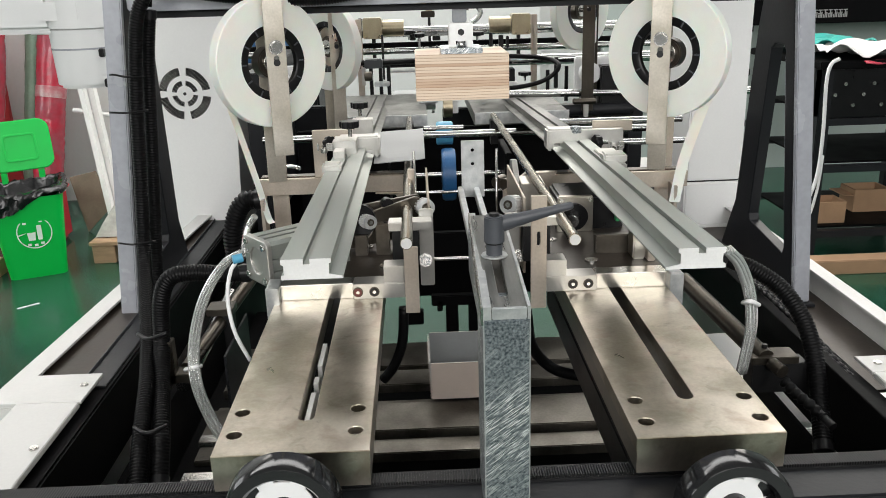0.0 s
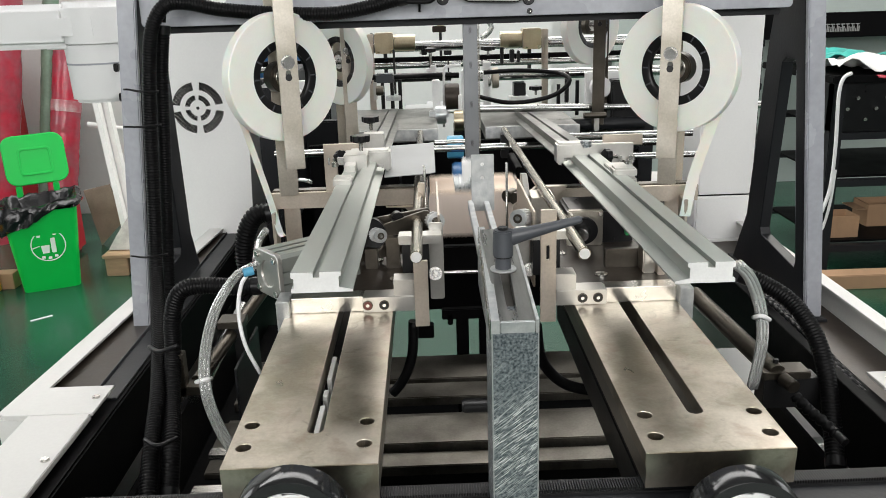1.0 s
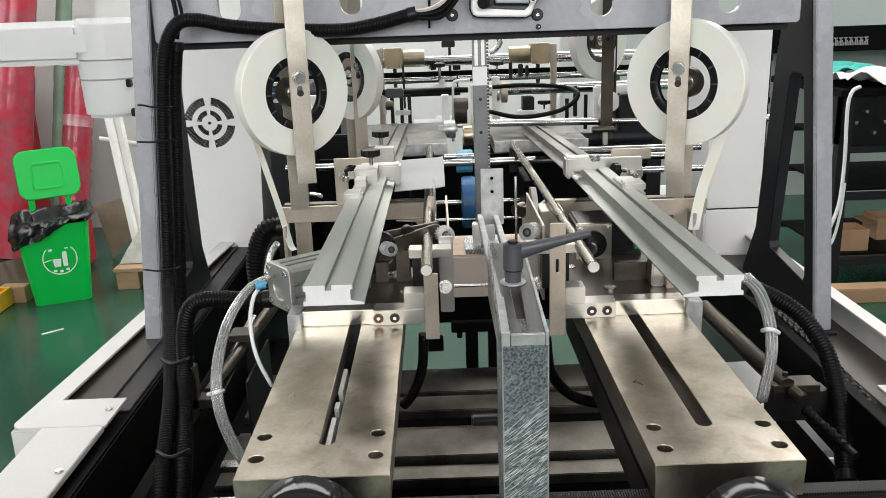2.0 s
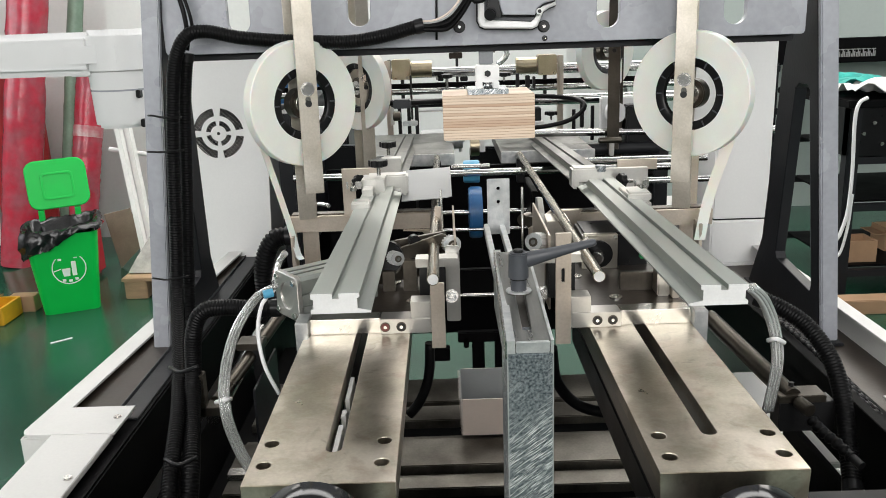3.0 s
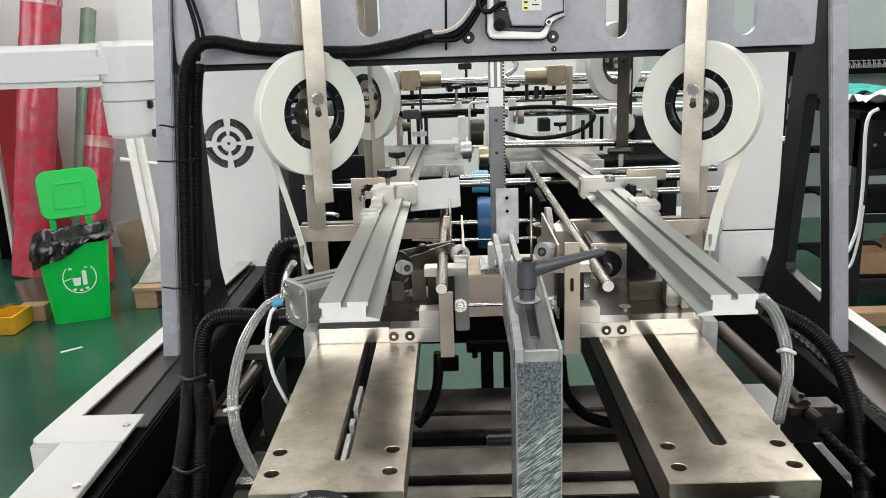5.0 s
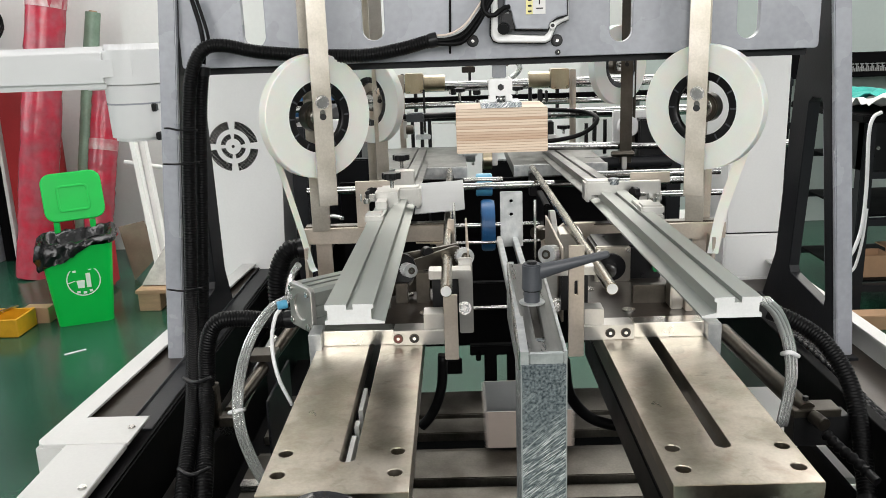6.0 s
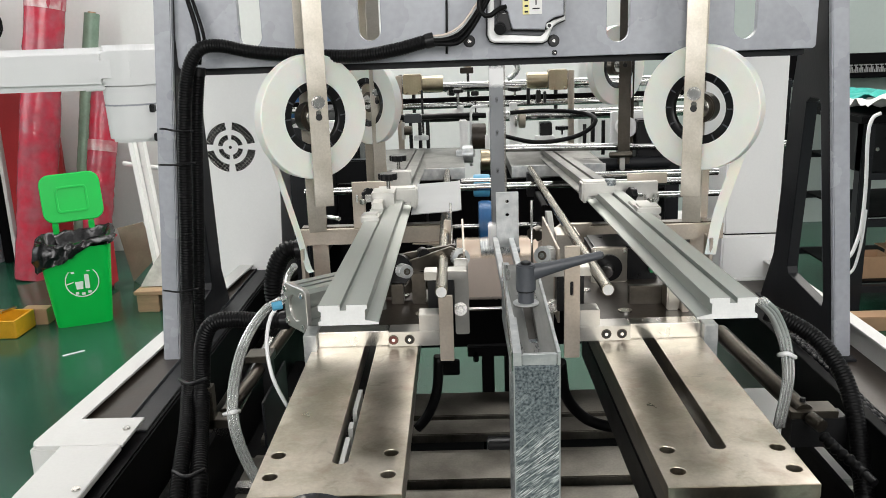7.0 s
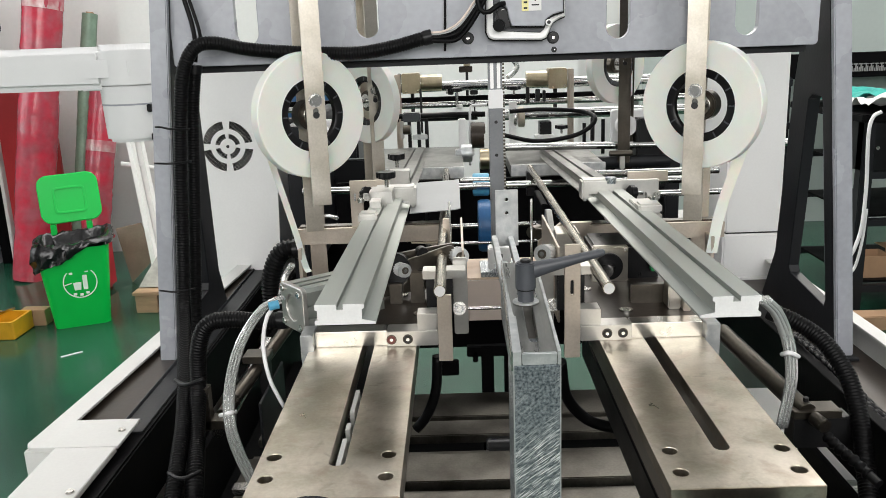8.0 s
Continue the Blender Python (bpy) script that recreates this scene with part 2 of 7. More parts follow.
def stained_nickel():
    """Nickel plate with cloudy wipe marks and a few rusty smudges."""
    m = M["nickel"]
    t = m.node_tree
    b = t.nodes["Principled BSDF"]
    co = t.nodes.new("ShaderNodeTexCoord")
    for scale, low, high, tint in ((24, 0.54, 0.70, (0.34, 0.25, 0.19, 1)), (62, 0.58, 0.74, (0.27, 0.24, 0.19, 1)), (15, 0.50, 0.75, (0.72, 0.66, 0.58, 1))):
        old = b.inputs["Base Color"].links[0].from_socket
        n = t.nodes.new("ShaderNodeTexNoise")
        n.inputs["Scale"].default_value, n.inputs["Detail"].default_value, n.inputs["Distortion"].default_value = scale, 6, 0.6
        t.links.new(co.outputs["Object"], n.inputs["Vector"])
        mr = t.nodes.new("ShaderNodeMapRange")
        mr.inputs["From Min"].default_value, mr.inputs["From Max"].default_value, mr.inputs["To Max"].default_value = low, high, 0.6
        t.links.new(n.outputs[0], mr.inputs["Value"])
        mix = t.nodes.new("ShaderNodeMix")
        mix.data_type = "RGBA"
        mix.inputs["B"].default_value = tint
        t.links.new(mr.outputs[0], mix.inputs["Factor"])
        t.links.new(old, mix.inputs["A"])
        t.links.new(mix.outputs["Result"], b.inputs["Base Color"])


stained_nickel()

# ---- mesh helpers ----
ORIGIN = {}


def thing(name, at, label="", category="", group="", kind=""):
    ob = new(name)
    ob.empty_display_size = 0.02
    ob.location = at
    ORIGIN[ob.name] = Vector(at)
    return tagged(ob, label, category, group, kind)


def part(name, bm, material, parent=None, label=""):
    """Links a bmesh in place as one mesh under a thing or a part, its origin in its middle."""
    me = bpy.data.meshes.new(name)
    if isinstance(bm, bpy.types.Mesh):
        me = bm
    else:
        for e in bm.edges:
            if len(e.link_faces) == 2 and e.calc_face_angle(0) > 0.6:
                e.smooth = False
        bm.to_mesh(me)
        bm.free()
    co = np.empty(len(me.vertices) * 3)
    me.vertices.foreach_get("co", co)
    co = co.reshape(-1, 3)
    mid = Vector((co.min(axis=0) + co.max(axis=0)) / 2)
    me.transform(Matrix.Translation(-mid))
    me.materials.append(M[material])
    ob = new(name, me)
    ORIGIN[ob.name] = mid
    if parent:
        ob.parent = parent
        ob.location = mid - ORIGIN[parent.name]
    else:
        ob.location = mid
    if label:
        ob["label"] = label
    return ob


def solo(name, bm, material, label, category, group="", kind=""):
    return tagged(part(name, bm, material), label, category, group, kind)


def soften(bm, width, segments=2):
    if width:
        bmesh.ops.bevel(bm, geom=[e for e in bm.edges if e.is_manifold and e.calc_face_angle(0) > 0.5], offset=width, segments=segments, affect="EDGES", clamp_overlap=True)
    for f in bm.faces:
        f.smooth = False
    return bm


def box(x0, x1, y0, y1, z0, z1, bevel=0.0012, turn=None, into=None):
    b = bmesh.new()
    bmesh.ops.create_cube(b, size=1, matrix=Matrix.Translation(((x0 + x1) / 2, (y0 + y1) / 2, (z0 + z1) / 2)) @ Matrix.Diagonal((abs(x1 - x0), abs(y1 - y0), abs(z1 - z0), 1)))
    soften(b, min(bevel, 0.3 * min(abs(x1 - x0), abs(y1 - y0), abs(z1 - z0))), 2)
    if turn:
        bmesh.ops.transform(b, matrix=turn, verts=b.verts)
    return merge(into, b) if into else b


def merge(a, b):
    me = bpy.data.meshes.new("temp")
    b.to_mesh(me)
    b.free()
    a.from_mesh(me)
    bpy.data.meshes.remove(me)
    return a


def rod(p, q, r, seg=24, r2=None, into=None, bevel=0.0):
    """A round bar from p to q."""
    p, q = Vector(p), Vector(q)
    b = bmesh.new()
    turn = (q - p).to_track_quat("Z", "Y").to_matrix().to_4x4()
    bmesh.ops.create_cone(b, cap_ends=True, segments=seg, radius1=r, radius2=r if r2 is None else r2, depth=(q - p).length, matrix=Matrix.Translation((p + q) / 2) @ turn)
    for f in b.faces:
        f.smooth = len(f.verts) == 4
    if bevel:
        caps = [e for e in b.edges if any(len(f.verts) > 4 for f in e.link_faces)]
        bmesh.ops.bevel(b, geom=caps, offset=bevel, segments=2, affect="EDGES")
    return merge(into, b) if into else b


def smooth_path(points, steps=8):
    """A curve through the points."""
    P = [Vector(p) for p in points]
    P = [P[0] * 2 - P[1]] + P + [P[-1] * 2 - P[-2]]
    out = []
    for i in range(1, len(P) - 2):
        a, b, c, d = P[i - 1:i + 3]
        for k in range(steps):
            u = k / steps
            out.append(0.5 * (2 * b + (c - a) * u + (2 * a - 5 * b + 4 * c - d) * u * u + (3 * b - a - 3 * c + d) * u ** 3))
    out.append(P[-2])
    return out


def resample(path, step):
    out, left = [path[0]], step
    for a, b in zip(path, path[1:]):
        d, gone = (b - a).length, 0.0
        while d - gone >= left:
            gone += left
            out.append(a.lerp(b, gone / d))
            left = step
        left -= d - gone
    return out


def hose(points, r, seg=14, ribs=0.0, step=0.01, depth=0.13, flat=None, steps=10):
    """A bent tube through the points; ribs: the pitch of a corrugated one; flat: a second radius, for a band."""
    path = smooth_path(points, steps)
    path = resample(path, ribs / 4 if ribs else step)
    b = bmesh.new()
    up, rings = Vector((0, 0, 1)), []
    last = None
    for i, p in enumerate(path):
        d = (path[min(i + 1, len(path) - 1)] - path[max(i - 1, 0)]).normalized()
        side = d.cross(up) if last is None else last - d * last.dot(d)
        if side.length < 1e-4:
            side = d.cross(Vector((1, 0, 0)))
        side.normalize()
        last = side
        top = side.cross(d)
        k = r * (1 - (depth + 0.04) * (i % 4 in (2, 3))) if ribs else r
        k2 = flat if flat else k
        rings.append([b.verts.new(p + side * k * math.cos(a) + top * k2 * math.sin(a)) for a in (2 * math.pi * j / seg for j in range(seg))])
    for r0, r1 in zip(rings, rings[1:]):
        for j in range(seg):
            b.faces.new((r0[j], r0[(j + 1) % seg], r1[(j + 1) % seg], r1[j])).smooth = True
    b.faces.new(list(reversed(rings[0])))
    b.faces.new(rings[-1])
    return b


def ring_of(cx, cy, r, n=32):
    return [(cx + r * math.cos(2 * math.pi * i / n), cy + r * math.sin(2 * math.pi * i / n)) for i in range(n)]


def slot_of(x0, x1, y0, y1, n=8):
    """A slot with round ends along its longer side."""
    w, h = x1 - x0, y1 - y0
    r, cx, cy = min(w, h) / 2, (x0 + x1) / 2, (y0 + y1) / 2
    dx, dy = max(0, w / 2 - r), max(0, h / 2 - r)
    out = []
    for i in range(4 * n):
        a = 2 * math.pi * (i + 0.5) / (4 * n)
        out.append((cx + math.copysign(dx, math.cos(a)) + r * math.cos(a), cy + math.copysign(dy, math.sin(a)) + r * math.sin(a)))
    return out


def round_rect(x0, x1, y0, y1, r, n=5):
    out = []
    for cx, cy, a0 in ((x1 - r, y1 - r, 0), (x0 + r, y1 - r, 90), (x0 + r, y0 + r, 180), (x1 - r, y0 + r, 270)):
        out += [(cx + r * math.cos(radians(a0 + 90 * i / n)), cy + r * math.sin(radians(a0 + 90 * i / n))) for i in range(n + 1)]
    return out


def plate(outline, holes, thick, m=Matrix(), bevel=0.0006):
    """A flat plate in its own xy, with holes through it, thick upwards from z = 0, then moved by m."""
    cu = bpy.data.curves.new("temp", "CURVE")
    cu.dimensions, cu.fill_mode, cu.extrude, cu.bevel_depth, cu.bevel_resolution = "2D", "BOTH", thick / 2 - bevel, bevel, 1
    for loop in [outline, *holes]:
        sp = cu.splines.new("POLY")
        sp.points.add(len(loop) - 1)
        for pt, (x, y) in zip(sp.points, loop):
            pt.co = (x, y, 0, 1)
        sp.use_cyclic_u = True
    ob = new("temp", cu)
    me = bpy.data.meshes.new_from_object(ob.evaluated_get(bpy.context.evaluated_depsgraph_get()))
    bpy.data.objects.remove(ob)
    bpy.data.curves.remove(cu)
    me.transform(m @ Matrix.Translation((0, 0, thick / 2)))
    me.materials.clear()
    for f in me.polygons:
        f.use_smooth = False
    return me


def extrude(profile, p, along, across, up):
    """A bar whose section (pairs across, up) runs from p along a vector."""
    b = bmesh.new()
    p, along, across, up = Vector(p), Vector(along), Vector(across), Vector(up)
    a = [b.verts.new(p + across * u + up * v) for u, v in profile]
    c = [b.verts.new(p + along + across * u + up * v) for u, v in profile]
    n = len(a)
    for i in range(n):
        b.faces.new((a[i], a[(i + 1) % n], c[(i + 1) % n], c[i]))
    b.faces.new(list(reversed(a)))
    b.faces.new(c)
    bmesh.ops.recalc_face_normals(b, faces=b.faces)
    return b


FRONT = Matrix.Rotation(radians(90), 4, "X")          # a plate's xy stands as x, z; its thickness goes to -y
SIDE = Matrix.Rotation(radians(90), 4, "Z") @ Matrix.Rotation(radians(90), 4, "X")   # xy stands as y, z; thickness to +x


def stand(y):
    return Matrix.Translation((0, y, 0)) @ FRONT


def sidewise(x):
    return Matrix.Translation((x, 0, 0)) @ SIDE


C = 0.085      # the machine's middle

# ---- hall ----
solo("floor", box(-6, 6, -4, 9, -0.1, 0, 0), "floor", "glossy green epoxy factory floor", "floor", kind="structure")
solo("ceiling", box(-6, 6, -4, 9, 5.0, 5.1, 0), "hall_far", "plain grey factory ceiling", "ceiling", kind="structure")
solo("wall_north", box(-6, 6, 9.0, 9.2, 0, 5, 0), "wall_green", "plain grey-green factory wall", "wall", kind="structure")
solo("wall_south", box(-6, 6, -4.2, -4, 0, 5, 0), "hall_far", "plain grey factory wall", "wall", kind="structure")
solo("wall_west", box(-6.2, -6, -4, 9, 0, 5, 0), "hall_far", "plain grey factory wall", "wall", kind="structure")
solo("wall_east", box(6, 6.2, -4, 9, 0, 5, 0), "hall_far", "plain grey factory wall", "wall", kind="structure")

# ---- machine: base, portal, cabinets ----
def machine_base():
    t = thing("machine_base", (C, 1.5, 0), "white sheet-metal machine base with black open inside", "machine base")
    for s, n in ((-1, "left"), (1, "right")):
        # long side covers: a white rim round a dark sunken panel
        a, b = (-0.612, -0.475) if s < 0 else (0.64, 0.80)
        rec = (a + 0.034, b - 0.002) if s < 0 else (a + 0.002, b - 0.027)
        o, i = (a, b) if s < 0 else (b, a)
        e = rec[0] if s < 0 else rec[1]
        near, far, deep = (1.112, 1.199, 0.832) if s < 0 else (1.10, 1.15, 0.795)
        i = i if s < 0 else 0.665
        me = plate([(o - s * 0.012, near), (i, near), (i, far), (e, far), (e, 2.4), (i, 2.4), (i, 2.6), (o, 2.6), (o, near + 0.014), (o - s * 0.0045, near + 0.0045)], [], 0.005, Matrix.Translation((0, 0, 0.845)), 0.001)
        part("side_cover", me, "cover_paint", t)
        part("sunken_panel", box(rec[0] - 0.01, rec[1] + 0.01 if s > 0 else b - 0.032, far - 0.015, 2.42, deep, deep + 0.005, 0.0005), "brown_steel", t, "dark brown sunken panel")
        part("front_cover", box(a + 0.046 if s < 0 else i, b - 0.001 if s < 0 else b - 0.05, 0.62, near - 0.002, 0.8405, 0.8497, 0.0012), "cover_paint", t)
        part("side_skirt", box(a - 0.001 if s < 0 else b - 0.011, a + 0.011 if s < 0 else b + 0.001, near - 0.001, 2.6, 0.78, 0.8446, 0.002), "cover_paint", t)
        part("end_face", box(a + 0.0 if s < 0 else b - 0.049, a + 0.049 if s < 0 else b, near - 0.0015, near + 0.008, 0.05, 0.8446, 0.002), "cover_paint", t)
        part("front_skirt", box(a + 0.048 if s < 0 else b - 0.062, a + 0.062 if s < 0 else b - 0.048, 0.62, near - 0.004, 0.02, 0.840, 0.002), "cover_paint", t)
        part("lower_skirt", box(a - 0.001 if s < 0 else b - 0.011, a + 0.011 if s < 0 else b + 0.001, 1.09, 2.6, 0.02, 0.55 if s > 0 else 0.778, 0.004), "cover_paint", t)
        if s < 0:
            part("inner_ledge", box(b - 0.030, b + 0.008, far - 0.015, 2.42, deep - 0.004, deep + 0.003, 0.001), "paint_dark", t, "charcoal ledge beside the panel")
            part("ledge_lip", box(b - 0.0318, b - 0.0302, far - 0.015, 2.42, deep, deep + 0.008, 0.0004), "grey_plastic", t)
        x = b - 0.004 if s < 0 else a + 0.004
        part("inner_beam", box(x - 0.02, x + 0.02, 0.72, 2.6, 0.72, 0.832, 0.003), "paint_black", t, "black painted inner beam")
        part("foot", box(x - 0.03, x + 0.03, 0.75, 0.82, 0, 0.70, 0.003), "paint_black", t)
        part("foot", box(x - 0.03, x + 0.03, 2.4, 2.47, 0, 0.70, 0.003), "paint_black", t)
        for y in (1.160, 0.985, 0.80) if s < 0 else (1.125, 1.03, 0.8):
            px = b - 0.012 if s < 0 else i + 0.02
            zz = 0.85
            part("cover_bolt", rod((px, y, zz - 0.003), (px, y, zz + 0.003), 0.006, 12, bevel=0.001), "steel", t, "domed steel bolt")
    # the left cover's outer edge runs inwards to the rear
    for ob in t.children:
        at = ORIGIN[ob.name]
        if at.x < -0.5 and ob.name.split(".")[0] in ("side_cover", "sunken_panel", "side_skirt", "lower_skirt"):
            for v in ob.data.vertices:
                if v.co.x + at.x < -0.56 and v.co.y + at.y > 1.13:
                    v.co.x += 0.066 * (v.co.y + at.y - 1.13)
    part("rear_panel", box(-0.6, 0.79, 2.6, 2.62, 0.47, 0.80, 0.002), "paint_black", t)
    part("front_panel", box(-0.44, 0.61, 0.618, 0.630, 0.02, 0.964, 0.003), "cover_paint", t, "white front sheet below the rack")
    part("front_beam", box(-0.44, 0.61, 0.631, 0.70, 0.9655, 0.978, 0.002), "paint_dark", t, "dark front crossbeam that carries the rack")
    b = bmesh.new()
    n = 430
    for i in range(n):
        x = -0.43 + i * 1.03 / n
        box(x, x + 0.0013, 0.674, 0.690, 0.980, 0.9830, 0, into=b)
    box(-0.43, 0.60, 0.672, 0.690, 0.977, 0.980, 0, into=b)
    rack = part("gear_rack", b, "black_steel", t, "toothed gear rack")
    return t


def lower_conveyor():
    t = thing("outfeed_conveyor", (0.3, 1.6, 0.0), "steel slatted outfeed conveyor under the machine", "conveyor")
    for y0, y1, z in ((1.665, 1.785, 0.615), (1.585, 1.652, 0.612), (1.502, 1.54, 0.60), (1.392, 1.496, 0.618), (1.335, 1.383, 0.605), (1.10, 1.20, 0.60)):
        part("cross_bar", box(-0.40, 0.60, y0, y1, z - 0.02, z, 0.002), "bar_steel", t)
    for x in (-0.405, 0.595):
        part("side_beam", box(x - 0.02, x + 0.02, 1.05, 2.1, 0.50, 0.578, 0.002), "paint_black", t)
    for x in (-0.40, 0.59):
        for y in (1.2, 2.0):
            part("leg", box(x - 0.015, x + 0.015, y - 0.015, y + 0.015, 0, 0.50, 0.002), "paint_black", t)
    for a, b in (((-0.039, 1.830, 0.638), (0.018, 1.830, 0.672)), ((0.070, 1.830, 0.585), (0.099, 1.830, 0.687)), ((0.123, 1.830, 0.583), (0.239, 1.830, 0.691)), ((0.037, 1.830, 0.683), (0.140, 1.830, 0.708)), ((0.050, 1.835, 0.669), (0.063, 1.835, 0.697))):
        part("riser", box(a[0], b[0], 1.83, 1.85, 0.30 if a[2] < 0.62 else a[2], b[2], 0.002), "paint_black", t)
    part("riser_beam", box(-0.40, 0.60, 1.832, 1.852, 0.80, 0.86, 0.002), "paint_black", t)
    # added black sheet stands in for the shaded floor below the bars
    part("drip_pan", box(-0.40, 0.60, 0.95, 1.95, 0.40, 0.405, 0.001), "paint_black", t, "black sheet added for the dark below the bars")
    part("drum", rod((0.07, 1.56, 0.585), (0.13, 1.56, 0.585), 0.03, 28, bevel=0.003), "black_plastic", t, "black drive drum")
    part("tray", box(0.62, 1.35, 1.36, 1.80, 0.588, 0.600, 0.002), "paint_white", t, "white outfeed tray")
    part("tray_leg", box(1.28, 1.32, 1.5, 1.54, 0, 0.588, 0.002), "paint_white", t)
    return t


def post(s):
    """An upright with a light front edge and a wide tapered web with a slot."""
    x = -0.452 if s < 0 else 0.660
    t = thing("portal_post", (x, 1.5, 0.8), "grey painted steel portal post with tapered slotted web", "machine post", "portal posts")
    outline = [(1.49, 0.806), (1.86, 0.806), (1.77, 0.93), (1.645, 1.30), (1.60, 1.40), (1.60, 2.05), (1.49, 2.05)]
    hole = [(1.522, 0.90), (1.53, 0.885), (1.692, 0.905), (1.698, 0.92), (1.585, 1.27), (1.567, 1.28), (1.53, 1.28), (1.522, 1.27)]
    # the shade on the post's inner side is put into this darker paint
    part("web", plate(outline, [hole], 0.022, sidewise(x - 0.022 if s < 0 else x), 0.002), "paint_dark", t, "slotted web plate, coloured dark as the post's shaded side")
    a = (x - 0.030, x) if s < 0 else (x, x + 0.030)
    part("front_flange", box(a[0], a[1], 1.474, 1.488, 0.806, 2.05, 0.002), "paint_grey", t, "light grey front flange")
    part("foot_plate", box(a[0] - 0.005, a[1] + 0.005, 1.46, 1.88, 0.7995, 0.806, 0.001), "paint_dark", t)
    part("slot_lip", box(x - 0.02 if s < 0 else x + 0.001, x - 0.001 if s < 0 else x + 0.02, 1.5225, 1.5265, 0.97, 1.26, 0.001), "paint_grey", t)
    # the posts splay outwards towards their feet
    for ob in t.children:
        z0 = ORIGIN[ob.name].z
        for v in ob.data.vertices:
            v.co.x += s * 0.088 * (1.47 - (v.co.z + z0))
    return t


def beam():
    t = thing("portal_beam", (C, 1.5, 1.37), "wide grey painted steel crossbeam with round-ended slots", "machine beam")
    holes = [slot_of(cx - 0.021, cx + 0.021, zb, zb + 0.17) for cx, zb in ((-0.325, 1.400), (-0.118, 1.405), (0.309, 1.389), (0.527, 1.387))]
    holes += [ring_of(-0.02, 1.55, 0.012), ring_of(0.25, 1.5, 0.010)]
    part("face_plate", plate(round_rect(-0.455, 0.648, 1.370, 2.02, 0.006), holes, 0.016, stand(1.51), 0.0015), "paint_grey", t)
    part("rear_flange", box(-0.45, 0.645, 1.512, 1.53, 1.371, 1.383, 0.002), "paint_grey", t)
    # the rear flange's shadow, built as a dark strip
    part("rear_angle", box(-0.45, 0.645, 1.531, 1.56, 1.356, 1.383, 0.002), "paint_dark", t, "dark strip added as the shadow under the beam's rear flange")
    for x, z in ((0.053, 1.400), (0.198, 1.396), (0.2, 1.376)):
        k = 0.45 if z < 1.38 else 1.0
        b = rod((x, 1.494, z), (x, 1.486, z), 0.008 * k, 18, bevel=0.0008)
        sc = part("socket_screw", b, "black_steel", t, "black socket screw")
        part("screw_ring", rod((x, 1.4938, z), (x, 1.4925, z), 0.0105 * k, 22), "paint_dark", sc)
        part("hex_recess", rod((x, 1.4862, z), (x, 1.4855, z), 0.003 * k, 6), "steel", sc)
    return t


